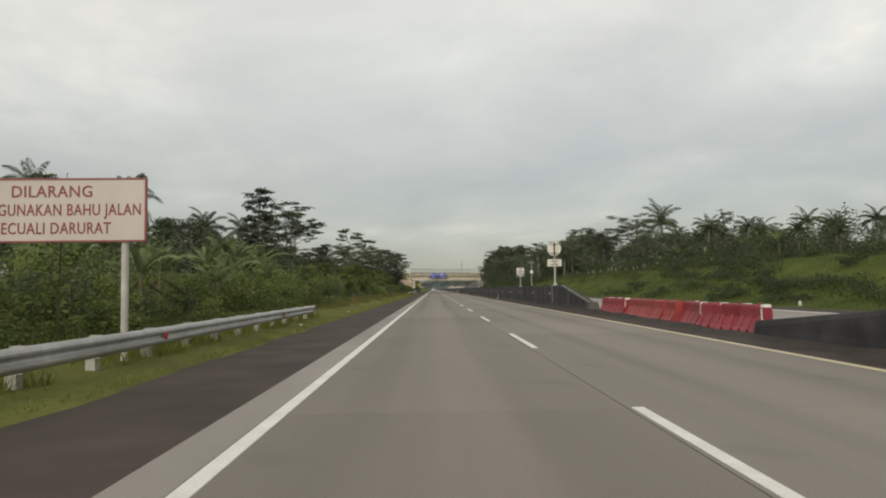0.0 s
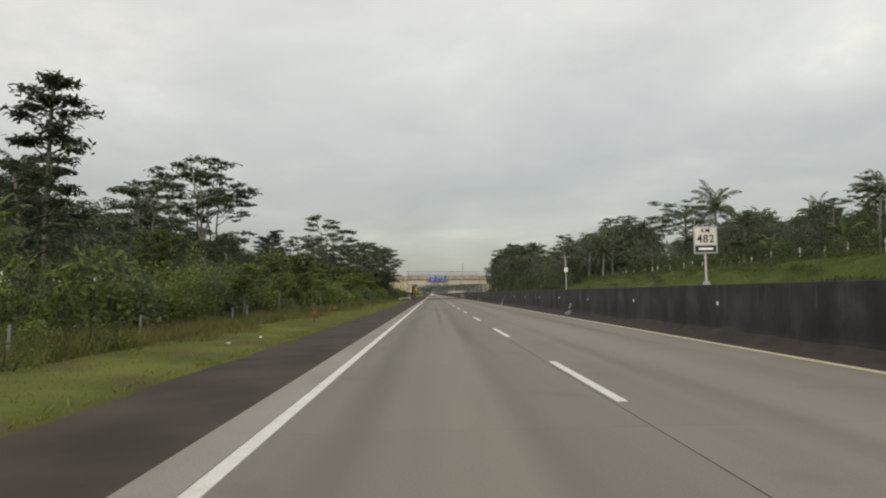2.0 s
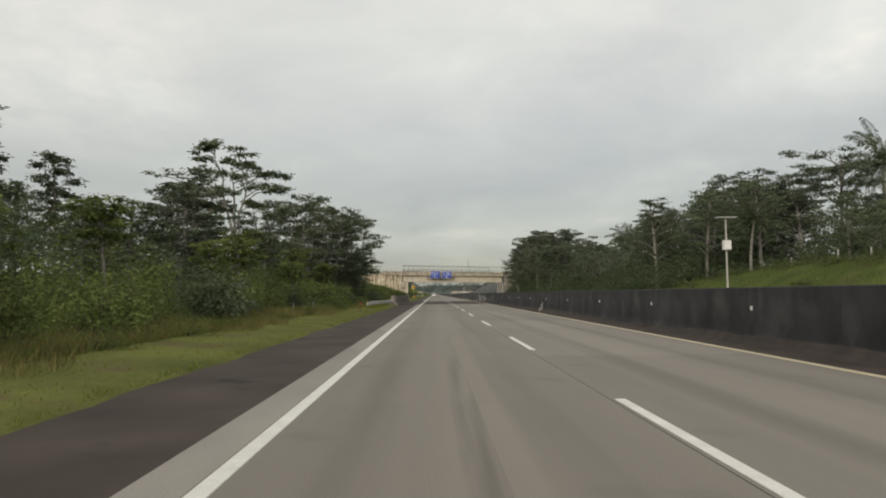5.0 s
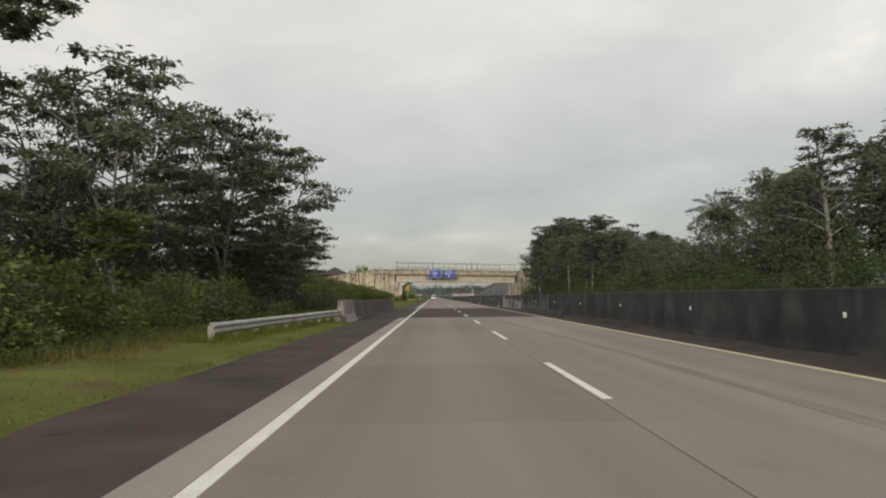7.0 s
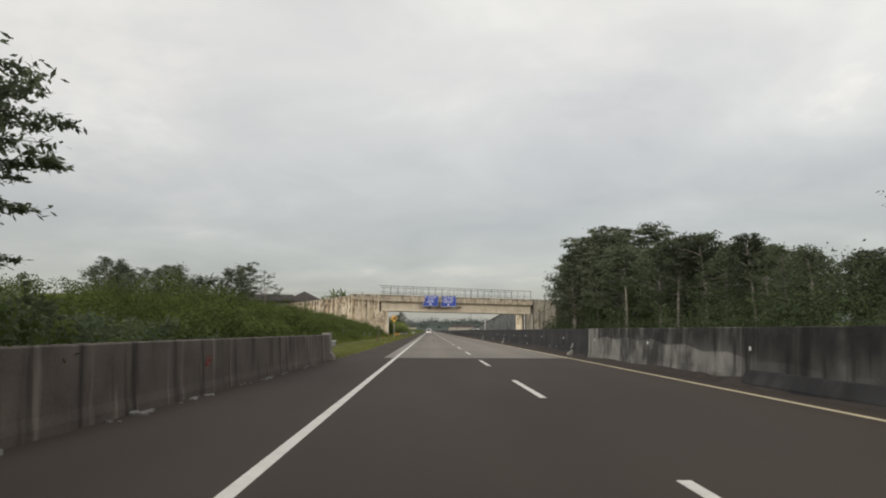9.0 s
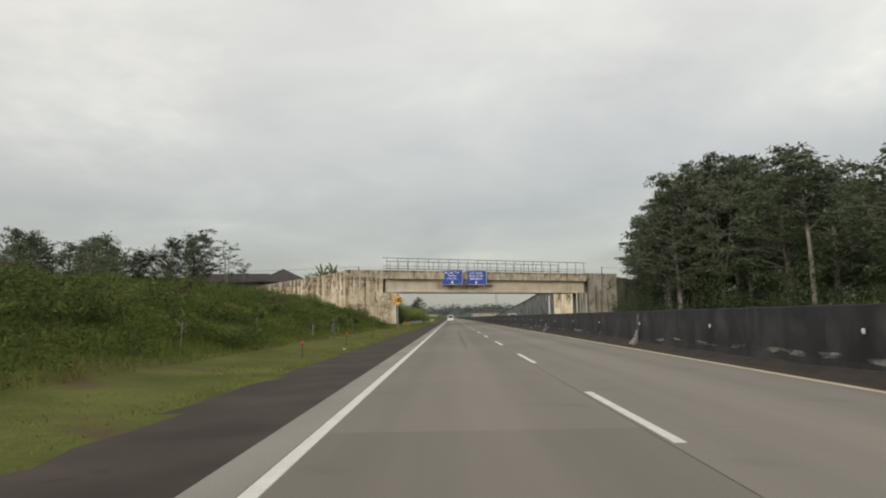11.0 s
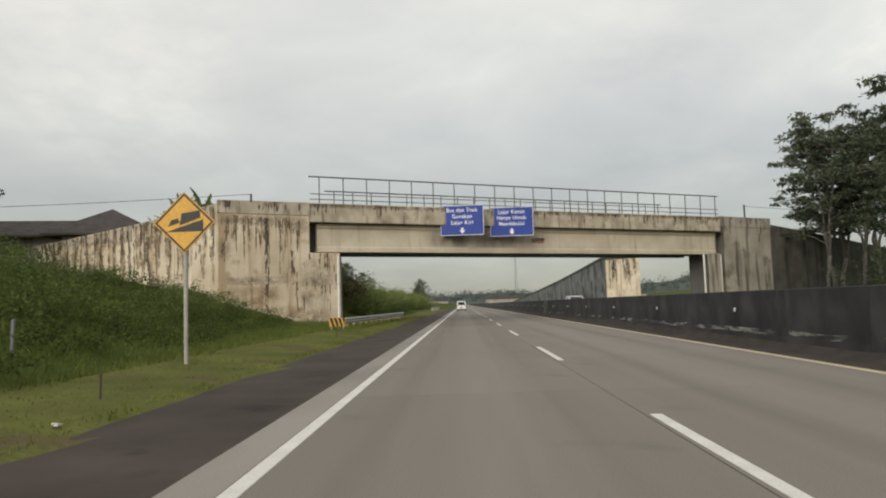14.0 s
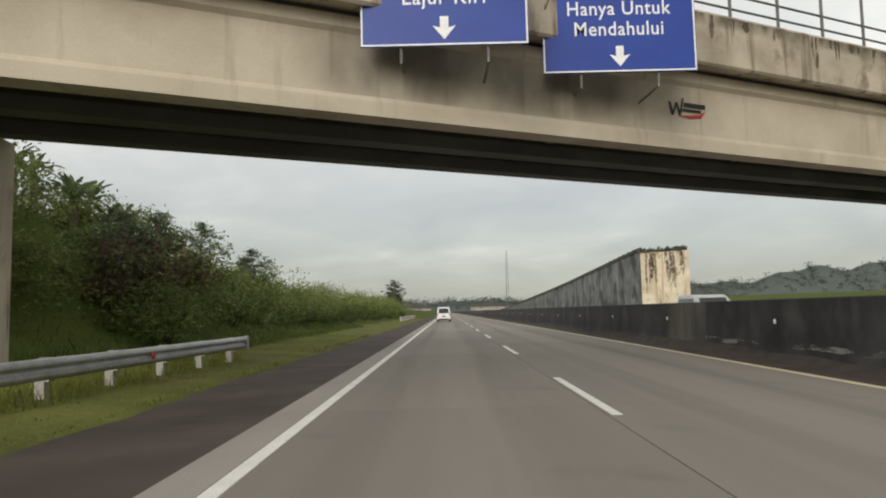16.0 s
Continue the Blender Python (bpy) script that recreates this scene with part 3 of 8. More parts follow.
vq = np.stack([vi[:-1, :-1], vi[:-1, 1:], vi[1:, 1:], vi[1:, :-1]], -1).reshape(-1, 4)
mid = VY[:-1, :-1].ravel()
vq = vq[(mid < 184) | (mid > 221)]
tagged(new("verge", tri_mesh("verge", np.stack([VX, VY, VZ], -1).reshape(-1, 3), vq, M_GRASS)), "strip of yellow-green mown grass beside the asphalt shoulder", "grass verge", kind="structure")

road = thing("road", "grey concrete toll road carriageway of two lanes with worn slabs", "road", kind="structure")
X_L0, X_JOINT, X_R1 = -2.06, 1.96, 6.46


def slab_mesh(name, w, length, mat=M_SLAB):
    return Geo().prism([(0.004, -0.12), (w - 0.006, -0.12), (w - 0.006, -0.006), (w - 0.012, 0), (0.004, 0)], 0.005, length - 0.005).mesh(name, mat)


X_EDGE = -1.63
lane1, lane2 = slab_mesh("slab", X_JOINT - X_EDGE, SLAB), slab_mesh("slab", X_R1 - X_JOINT, SLAB, M_SLAB2)
for y0, count in ((Y_CULV0 - 37 * SLAB, 37), (Y_CULV1, 35)):
    for k in range(count):
        for me, x in ((lane1, X_EDGE), (lane2, X_JOINT)):
            part("slab", me, None, road).location = (x, y0 + k * SLAB, 0)
for y0, y1 in ((Y_CULV1 + 35 * SLAB, 700), (700, 1500)):
    geo = Geo()
    for xa, xb in ((X_EDGE, X_JOINT), (X_JOINT, X_R1)):
        geo.box(xa + 0.006, xb - 0.006, y0 + 0.005, y1 - 0.005, -0.12, 0)
    part("slab_run", geo, M_SLAB, road)
part("edge_strip", Geo().box(X_L0, X_EDGE + 0.004, -28, Y_CULV0 - 0.02, -0.12, 0.0).box(X_L0, X_EDGE + 0.004, Y_CULV1 + 0.02, 1500, -0.12, 0.0), M_WORN, road, "paler concrete edge strip")
part("joint_seal", Geo().box(X_JOINT - 0.012, X_JOINT + 0.012, -28, 700, -0.1, -0.002), M_SEAL, road)
part("road_bed", Geo().box(X_L0 - 0.05, 7.4, -60, 1500, -0.3, -0.1), M_SEAL, road)

sh = Geo().prism([(-4.35, -0.3), (X_L0, -0.3), (X_L0, -0.006), (-4.0, -0.025), (-4.35, -0.06)], -60, Y_CULV0)
sh.prism([(-4.35, -0.3), (X_L0, -0.3), (X_L0, -0.006), (-4.0, -0.025), (-4.35, -0.06)], Y_CULV1, 1500)
for ya, yb in ((178.0, Y_CULV0), (Y_CULV1, 232.0)):
    sh.upright([(-5.0, ya), (-4.3, ya), (-4.3, yb), (-5.0, yb)], -0.3, [-0.06, -0.05, -0.05, -0.06])
solid("road_shoulder", sh, M_ASPH, "dark asphalt hard shoulder beside the concrete lanes", "road shoulder", kind="structure")
inn = Geo().box(X_R1, 7.5, -60, Y_CULV0, -0.3, -0.006).box(X_R1, 7.5, Y_CULV1, 1500, -0.3, -0.006)
solid("inner_strip", inn, M_ASPH, "dark asphalt strip between the yellow edge line and the median wall", "road strip", kind="structure")
pat = Geo().prism([(-4.9, -0.3), (7.5, -0.3), (7.5, 0.004), (-4.9, 0.004)], Y_CULV0, Y_CULV1)
culvert = thing("culvert_deck", "dark asphalt surfaced culvert deck crossing the concrete road", "road deck", kind="structure")
part("asphalt", pat, M_PATCH, culvert)
for yy in (Y_CULV0 - 0.12, Y_CULV1 + 0.02):
    part("expansion_joint", Geo().box(-4.2, 7.3, yy, yy + 0.10, -0.05, 0.008), M_SEAL, culvert)

# painted lines
paint = thing("road_marking", "white and faded yellow painted lane lines on the carriageway", "road marking", kind="structure")


def line_mesh(name, w, length, mat):
    return Geo().prism([(-w / 2, 0), (w / 2, 0), (w / 2 - 0.004, 0.006), (-w / 2 + 0.004, 0.006)], 0, length).mesh(name, mat)


part("edge_line", line_mesh("edge_line", 0.15, 1550, M_WHITE), None, paint).location = (-1.53, -50, 0.001)
part("edge_line", line_mesh("edge_line", 0.13, 1550, M_YELLOW), None, paint, "faded yellow edge line").location = (6.31, -50, 0.001)
dash = line_mesh("lane_dash", 0.125, 4.63, M_WHITE)
for k in range(-3, 75):
    part("lane_dash", dash, None, paint).location = (2.07, 2.69 + 11.944 * k, 0.005 if Y_CULV0 < 2.69 + 11.944 * k < Y_CULV1 else 0.001)

# tyre marks: thin films of rubber on the slabs
def road_film(name, pts, half, mat, label, z=0.003):
    geo = Geo()
    for (xa, ya), (xb, yb) in zip(pts[:-1], pts[1:]):
        geo.add([(xa - half, ya, z), (xa + half, ya, z), (xb + half, yb, z), (xb - half, yb, z)], [(0, 1, 2, 3)])
    solid(name, geo, mat, label, "tyre mark", kind="structure")


for pts in (((0.35, 62), (0.30, 95), (0.22, 130)), ((4.9, 130), (4.4, 145), (4.0, 165), (3.2, 190)), ((0.42, 258), (0.44, 277), (0.48, 287), (0.55, 304))):
    road_film("tyre_mark", pts, 0.15, M_SCUFF, "soft dark tyre mark along the concrete")
for xc in (-0.72, 0.95, 3.25, 4.95):
    for y0, y1 in ((-20, Y_CULV0), (Y_CULV1, 640)):
        road_film("wheel_track", [(xc, y0), (xc, y1)], 0.34, M_TRACK, "faint darker wheel track worn along the lane", 0.0022)

# the other carriageway
other = thing("road_opposite", "grey concrete carriageway beyond the median wall", "road", kind="structure")
part("lanes", Geo().box(8.9, 16.9, -60, 1500, -0.3, 0.0), M_WORN, other)
part("shoulder", Geo().box(16.9, 19.3, -60, 1500, -0.3, -0.01), M_ASPH, other)
part("inner_strip", Geo().box(7.9, 8.9, -60, 1500, -0.3, -0.01), M_ASPH, other)
for xx, mt in ((9.1, M_YELLOW), (16.5, M_WHITE)):
    part("edge_line", line_mesh("edge_line", 0.15, 1500, mt), None, other).location = (xx, -50, 0.002)
for k in range(60):
    part("lane_dash", dash, None, other).location = (12.8, 5 + 11.944 * k, 0.002)

# ---- median wall ----
X_F, TOP = 7.42, 1.335
WALL_PROFILE = [(X_F - 0.06, -0.25), (X_F + 0.46, -0.25), (X_F + 0.46, 0.10), (X_F + 0.43, 0.26), (X_F + 0.39, TOP - 0.02), (X_F + 0.37, TOP), (X_F + 0.03, TOP), (X_F + 0.01, TOP - 0.02), (X_F - 0.03, 0.26), (X_F - 0.06, 0.10)]


def wall_piece(geo, y0, y1, h0=TOP, h1=TOP, dx=0.0):
    """A stretch of the wall; its top may slope from h0 to h1."""
    n = len(WALL_PROFILE)
    vs = []
    for yy, h in ((y0, h0), (y1, h1)):
        vs += [(x + dx, yy, min(z, h - (0.02 if abs(z - TOP + 0.02) < 1e-6 else 0)) if z > 0.05 else z) for x, z in WALL_PROFILE]
    fs = [(i, (i + 1) % n, (i + 1) % n + n, i + n) for i in range(n)] + [tuple(range(n - 1, -1, -1)), tuple(range(n, 2 * n))]
    return geo.add(vs, fs)


median = thing("median_wall", "long black-stained concrete median wall with cast joints", "concrete barrier", kind="structure")
seg = wall_piece(Geo(), 0.002, 7.78 - 0.002).mesh("wall_segment", M_BARR)
stud = Geo().tube([(0, 0, 0), (-0.02, 0, 0), (-0.028, 0, 0)], [0.055, 0.052, 0.03], 10).mesh("reflector", M_WHITEP)
plate = Geo().box(-0.012, 0, -0.055, 0.055, -0.055, 0.055).mesh("reflector_plate", M_GALV)


def median_run(y0, y1):
    y = y0
    while y < y1 - 0.1:
        if y + 7.78 <= y1 + 0.01:
            s = part("wall_segment", seg, None, median)
            s.location = (0, y, 0)
        else:
            s = part("wall_segment", wall_piece(Geo(), y + 0.002, y1 - 0.002), M_BARR, median)
        y += 7.78


median_run(41.8, 187.0)
part("wall_segment", wall_piece(Geo(), 187.002, 191.3), M_BARR, median)
part("wall_segment", wall_piece(Geo(), 191.304, 195.6), M_BARR, median)
median_run(225.8, 361.0)
median_run(364.6, 540.0)
part("wall_run", wall_piece(Geo(), 540, 1200), M_BARR, median)
part("sloped_end", wall_piece(Geo(), 34.6, 41.8, 0.50, TOP), M_BARR, median)
part("broken_tip", wall_piece(Geo(), 33.9, 34.598, 0.50, 0.51), M_DARKC, median, "worn grey tip")
part("sloped_end", wall_piece(Geo(), 5.2, 16.5, TOP, 0.40), M_BARR, median)
part("wall_run", wall_piece(Geo(), -60, 5.2), M_BARR, median)
part("coping", Geo().prism([(X_F + 0.03, 0), (X_F + 0.15, 0), (X_F + 0.14, 0.02), (X_F + 0.04, 0.02)], 0, 7.2).add([], []), M_CAP, median).matrix_basis = Matrix.Translation((0, 34.6, 0.503)) @ Matrix.Rotation(math.atan2(TOP - 0.5, 7.2), 4, "X")
# drain gap piers past the overpass and the culvert parapet
part("pale_pier", wall_piece(Geo(), 361.02, 364.58, TOP + 0.01, TOP + 0.01), M_DARKC, median, "grey infill section")
part("culvert_parapet", wall_piece(Geo(), 195.62, 209.4, TOP + 0.02, TOP + 0.02, -0.04), M_BARRM, median, "dark-topped concrete section with pale streaks")
part("culvert_parapet", wall_piece(Geo(), 209.42, 225.78, TOP + 0.03, TOP + 0.03, -0.06), M_BARRL, median, "pale stained concrete section")
part("toe_step", Geo().prism([(X_F - 0.30, -0.1), (X_F - 0.05, -0.1), (X_F - 0.05, 0.36), (X_F - 0.15, 0.34), (X_F - 0.28, 0.08)], 190.0, 209.0), M_BARR, median, "dark concrete toe")
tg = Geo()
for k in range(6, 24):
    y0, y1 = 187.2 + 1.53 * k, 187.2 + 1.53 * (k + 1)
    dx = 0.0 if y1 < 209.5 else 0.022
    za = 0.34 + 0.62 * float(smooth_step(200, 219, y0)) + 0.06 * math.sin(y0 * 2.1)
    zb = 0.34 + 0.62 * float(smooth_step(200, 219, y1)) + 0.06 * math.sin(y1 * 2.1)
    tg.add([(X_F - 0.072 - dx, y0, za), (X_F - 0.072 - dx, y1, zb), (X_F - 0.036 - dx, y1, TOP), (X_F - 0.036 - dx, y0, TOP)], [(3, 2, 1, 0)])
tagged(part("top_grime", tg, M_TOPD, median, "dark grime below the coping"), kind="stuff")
for k in range(-6, 66):
    yy = 45.5 + 7.78 * k
    if yy < 4 or 18 < yy < 41:
        continue
    r = part("reflector", stud, None, median, "round white reflector")
    r.location = (X_F - 0.022 - (0.05 if 195.6 < yy < 225.8 else 0), yy, 0.84)
    r.rotation_euler = (0, 0, 0)
    r2 = part("reflector_plate", plate, None, r)
# drain chutes: a pale limed strip down the wall face, ending in a splayed concrete foot
for yy, tall in ((80.7, 0.12), (117.2, 0.15), (155.6, 0.95), (229.5, 0.4), (263.6, 0.95), (291.2, 0.5)):
    b = thing("drain_chute", "pale limed drain strip with a splayed foot on the median wall", "drain chute")
    b.location = (X_F - 0.02, yy, 0)
    z1 = 0.42 + 0.84 * tall
    part("strip", Geo().add([(-0.020, -0.20, 0.40), (-0.020, 0.20, 0.40), (0.022 - 0.03 * (1 - tall), 0.22, z1), (0.022 - 0.03 * (1 - tall), -0.22, z1)], [(3, 2, 1, 0)]), M_LIME2, b, "pale limed strip")
    part("pipe", Geo().tube([(-0.05, 0.05, 0.58), (-0.07, 0.03, 0.44), (-0.16, 0.0, 0.34)], [0.05, 0.05, 0.055], 8), M_RETW, b)
    for sy in (-1, 1):
        part("foot", Geo().upright([(-0.30, 0.26 * sy - 0.09), (-0.06, 0.08 * sy - 0.09), (-0.06, 0.08 * sy + 0.09), (-0.30, 0.26 * sy + 0.09)], -0.02, [0.08, 0.20 + 0.2 * tall, 0.20 + 0.2 * tall, 0.08]), M_LIMEC, b)
# washed-in dirt along the foot of the wall
rng = np.random.default_rng(5)
ys = np.arange(-50, 520, 1.5)
w = 0.26 + 0.10 * np.sin(ys * 0.13) + 0.07 * rng.standard_normal(len(ys))
hh = 0.10 + 0.04 * np.sin(ys * 0.21 + 1) + 0.02 * rng.standard_normal(len(ys))
vs = []
for yy, ww, hz in zip(ys, w, hh):
    vs += [(X_F - 0.06 - ww, yy, -0.012), (X_F - 0.06 - ww * 0.4, yy, 0.03 + hz * 0.3), (X_F - 0.045, yy, 0.06 + hz), (X_F + 0.1, yy, -0.05)]
fs = [(4 * i + j, 4 * i + j + 4, 4 * i + j + 5, 4 * i + j + 1) for i in range(len(ys) - 1) for j in range(3)]
solid("dirt_strip", Geo().add(vs, [f[::-1] for f in fs]), M_DIRT, "dark washed-in dirt along the foot of the median wall", "dirt", kind="stuff")

# broken lime splash along the toe of the wall
for ya, yb in ((232, 262), (268, 361)):
    lg = Geo()
    for k in range(int((yb - ya) / 1.5)):
        y0 = ya + 1.5 * k
        za, zb = 0.34 + 0.03 * math.sin(y0 * 1.9), 0.34 + 0.03 * math.sin((y0 + 1.5) * 1.9)
        lg.add([(X_F - 0.036, y0, za - 0.07), (X_F - 0.036, y0 + 1.5, zb - 0.07), (X_F - 0.033, y0 + 1.5, zb + 0.05), (X_F - 0.033, y0, za + 0.05)], [(3, 2, 1, 0)])
    tagged(part("lime_splash", lg, M_LIME, median, "broken pale lime line"), kind="stuff")

# pale rain streaks and scrapes on the face near the sloped end
face_x = lambda z: X_F - 0.041 + 0.042 * (z - 0.40) / 0.86
crg = np.random.default_rng(27)
sg_ = Geo()
for k in range(46):
    y0 = 34.8 + 24 * crg.random() ** 1.6
    zt = min(TOP - 0.06, 0.46 + 0.105 * (y0 - 34.6)) if y0 < 42 else TOP - 0.06
    z1, wd = zt - 0.05 * crg.random(), 0.08 + 0.40 * crg.random() ** 2
    z0 = max(0.38, z1 - 0.3 - 0.6 * crg.random())
    if z1 - z0 > 0.06:
        sg_.add([(face_x(z0), y0, z0), (face_x(z0), y0 + wd, z0), (face_x(z1), y0 + wd * 1.2, z1), (face_x(z1), y0 - wd * 0.2, z1)], [(3, 2, 1, 0)])
tagged(part("rain_streaks", sg_, M_STREAK, median, "pale rain streaks and scrapes"), kind="stuff")

# culvert parapet on the verge side
par = thing("culvert_parapet", "brown streaked concrete parapet wall beside the culvert deck", "parapet wall", kind="structure")
xa, xb = -4.55, -4.12
prof = [(-0.34, -0.3), (0.05, -0.3), (0.05, 0.12), (0.03, 0.25), (0.0, 1.02), (-0.02, 1.04), (-0.26, 1.04), (-0.28, 1.02), (-0.34, 0.2)]
for i in range(7):
    ya, yb = 190.4 + i * 4.5, 190.4 + (i + 1) * 4.5
    x0, x1 = xa + (xb - xa) * i / 7, xa + (xb - xa) * (i + 1) / 7
    n = len(prof)
    part("wall_segment", Geo().add([(x0 + p, ya + 0.001, q) for p, q in prof] + [(x1 + p, yb - 0.001, q) for p, q in prof], [(k, (k + 1) % n, (k + 1) % n + n, k + n) for k in range(n)] + [tuple(range(n - 1, -1, -1)), tuple(range(n, 2 * n))]), M_WALL, par)
part("end_wall", Geo().prism([(xa - 0.36, -0.3), (xa + 0.02, -0.3), (xa + 0.01, 1.06), (xa - 0.01, 1.08), (xa - 0.28, 1.08), (xa - 0.30, 1.06)], 185.75, 190.39), M_PALEP, par, "pale limed end wall with brown runs")
part("end_foot", Geo().add([(xa - 0.02, 185.9, -0.1), (xa + 0.34, 186.4, -0.1), (xa + 0.30, 190.2, -0.1), (xa - 0.02, 190.8, -0.1), (xa - 0.02, 185.9, 0.36), (xa + 0.12, 186.5, 0.20), (xa + 0.14, 190.0, 0.22), (xa - 0.02, 190.6, 0.40)], [(0, 1, 5, 4), (1, 2, 6, 5), (2, 3, 7, 6), (4, 5, 6, 7), (3, 0, 4, 7)]), M_PALEP, par, "broken concrete foot")
part("end_block", Geo().prism([(xb - 0.44, -0.3), (xb + 0.22, -0.3), (xb + 0.20, 0.14), (xb + 0.06, 0.34), (xb + 0.02, 1.12), (xb - 0.28, 1.12), (xb - 0.4, 0.3)], 221.9, 222.6), M_WORN, par, "pale concrete end block")
for ys_, zs_, xs_ in ((188.2, 0.70, xa + 0.018), (197.4, 0.62, -4.41), (198.6, 0.60, -4.41), (206.3, 0.62, -4.29)):
    part("spray_mark", Geo().add([(xs_, ys_, zs_ - 0.09), (xs_, ys_ + 0.42, zs_ - 0.11), (xs_ - 0.004, ys_ + 0.46, zs_ + 0.10), (xs_ - 0.004, ys_ + 0.05, zs_ + 0.12)], [(0, 1, 2, 3)]), M_SPRAY, par, "faded red spray mark")
lrg = np.random.default_rng(31)
rubble = Geo()
for i in range(46):
    yy = 190.5 + 30 * lrg.random()
    x0 = xa + (xb - xa) * (yy - 190.4) / 31.5 + 0.05 + 0.20 * lrg.random()
    r = 0.02 + 0.06 * lrg.random() ** 2
    rubble.upright([(x0 - r, yy - r), (x0 + r * 0.8, yy - r * 1.3), (x0 + r, yy + r * 0.9), (x0 - r * 0.7, yy + r * 1.2)], -0.03, [r * 0.7, r * 0.3 + 0.01, r * 0.8, r * 0.5 + 0.01])
cc, cr = [], []
for i in range(120):
    yy = 191 + 30.5 * lrg.random()
    x0 = xa + (xb - xa) * (yy - 190.4) / 31.5 - 0.22
    cc.append((x0 - 0.5 * lrg.random(), yy, 0.85 + 0.35 * lrg.random() * (1 + math.sin(yy * 0.7))))
    cr.append((0.30, 0.40, 0.22))
cv, cf = leaf_quads(lrg, cc, cr, 34, 0.12, 0.036, 0.3, 0.2, 0.3)
tagged(new("creepers", tri_mesh("creepers", cv, cf, M_BUSH)), "green creepers growing behind and over the parapet", "creepers", kind="stuff")
tagged(part("rubble", rubble, M_LIMEC, par, "crumbled concrete along the foot"), kind="stuff")

# ---- overpass ----
B_O, B_U = Vector((-10.9, 351.0, 0)), Vector((0.902, 0.4316, 0)).normalized()
B_N = Vector((-B_U.y, B_U.x, 0))
BRIDGE = Matrix.Translation(B_O + Vector((0, 0, 0.09))) @ Matrix.Rotation(math.atan2(B_U.y, B_U.x), 4, "Z") @ Matrix.Rotation(0.0055, 4, "Y")
SPAN = 39.5
bridge = thing("overpass_bridge", "beige stained concrete overpass with steel railing across the road", "bridge", at=BRIDGE)


def along(geo, profile, s0, s1):
    """A profile of (n, z) drawn out along the bridge."""
    k = len(profile)
    vs = [(s0, n, z) for n, z in profile] + [(s1, n, z) for n, z in profile]
    fs = [(i, i + k, (i + 1) % k + k, (i + 1) % k) for i in range(k)] + [tuple(range(k)), tuple(range(2 * k - 1, k - 1, -1))]
    return geo.add(vs, [f[::-1] for f in fs])


# only the outer girder is beige; the inner ones carry painted-in shade
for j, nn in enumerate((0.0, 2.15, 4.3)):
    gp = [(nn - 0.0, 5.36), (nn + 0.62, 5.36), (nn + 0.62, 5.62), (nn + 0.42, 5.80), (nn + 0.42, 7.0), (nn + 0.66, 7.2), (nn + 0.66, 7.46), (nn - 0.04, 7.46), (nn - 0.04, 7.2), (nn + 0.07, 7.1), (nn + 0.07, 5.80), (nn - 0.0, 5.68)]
    part("girder", along(Geo(), gp, 0.25, SPAN - 0.1), M_BRID if j == 0 else M_SOFF, bridge, "" if j == 0 else "inner girder in shade-dark grey")
part("deck", along(Geo(), [(0.12, 7.465), (5.6, 7.465), (5.6, 7.85), (0.12, 7.85)], -6.0, SPAN + 2.5), M_SOFF, bridge, "deck slab in shade-dark grey")
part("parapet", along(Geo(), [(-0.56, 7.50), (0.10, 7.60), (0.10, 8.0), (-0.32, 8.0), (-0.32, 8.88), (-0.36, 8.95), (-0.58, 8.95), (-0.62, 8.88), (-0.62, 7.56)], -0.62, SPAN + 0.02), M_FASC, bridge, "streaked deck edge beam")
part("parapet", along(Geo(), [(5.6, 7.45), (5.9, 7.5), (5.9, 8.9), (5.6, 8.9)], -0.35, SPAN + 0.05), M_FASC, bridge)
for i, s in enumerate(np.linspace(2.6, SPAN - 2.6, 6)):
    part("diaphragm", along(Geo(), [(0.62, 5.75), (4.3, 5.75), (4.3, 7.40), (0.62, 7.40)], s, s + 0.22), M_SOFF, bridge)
post = Geo().tube([(0, 0, 0), (0, 0, 2.05)], [0.045, 0.045], 8).mesh("rail_post", M_RAILM)
NP = 22


def deck_railing(n0, label, s0=-0.45, s1=SPAN):
    """Tubular railing along one edge of the deck, its line n0 across the bridge."""
    top = part("railing", Geo().tube([(s0, n0, 10.93), (s1, n0, 10.93)], [0.055, 0.055], 10), M_RAILM, bridge, label)
    for z in (9.24, 9.64):
        part("rail_bar", Geo().tube([(s0 + 0.1, n0, z), (s1, n0, z)], [0.034, 0.034], 8), M_RAILM, top)
    for i in range(NP):
        part("rail_post", post, None, top).location = (s0 + 0.8 + (s1 - s0 - 1.15) * i / (NP - 1), n0, 8.86)


deck_railing(-0.46, "grey tubular steel railing")
deck_railing(5.75, "grey tubular steel railing on the far deck edge", 2.4, SPAN - 1.6)

# abutments: straight plans of wall, capped by a proud band
def plan_w(*pts):
    return [(p[0], p[1]) for p in pts]


left = thing("abutment_left", "tall beige concrete abutment with dark water stains and patches", "bridge abutment", kind="structure")
face = B_O - B_N * 1.5
pA, pB = Vector((-16.6, 346.75, 0)), B_O - B_N * 0.45 + B_U * 1.9
pC, pD = Vector((-9.85, 357.1, 0)), Vector((-17.5, 356.5, 0))
pE = pA.lerp(pB, 0.735)
part("lower_wall", Geo().upright(plan_w(pE, pB, (-9.22, 351.9), pC, (-12.5, 357.0)), -0.6, 5.34), M_ABUT, left)
part("wall", Geo().upright(plan_w(pA, pE, pE + B_N * 7.0, pD), -0.6, 8.05), M_ABUT, left)
la, lb = pA - B_N * 0.55 - B_U * 0.2, pE - B_N * 0.55
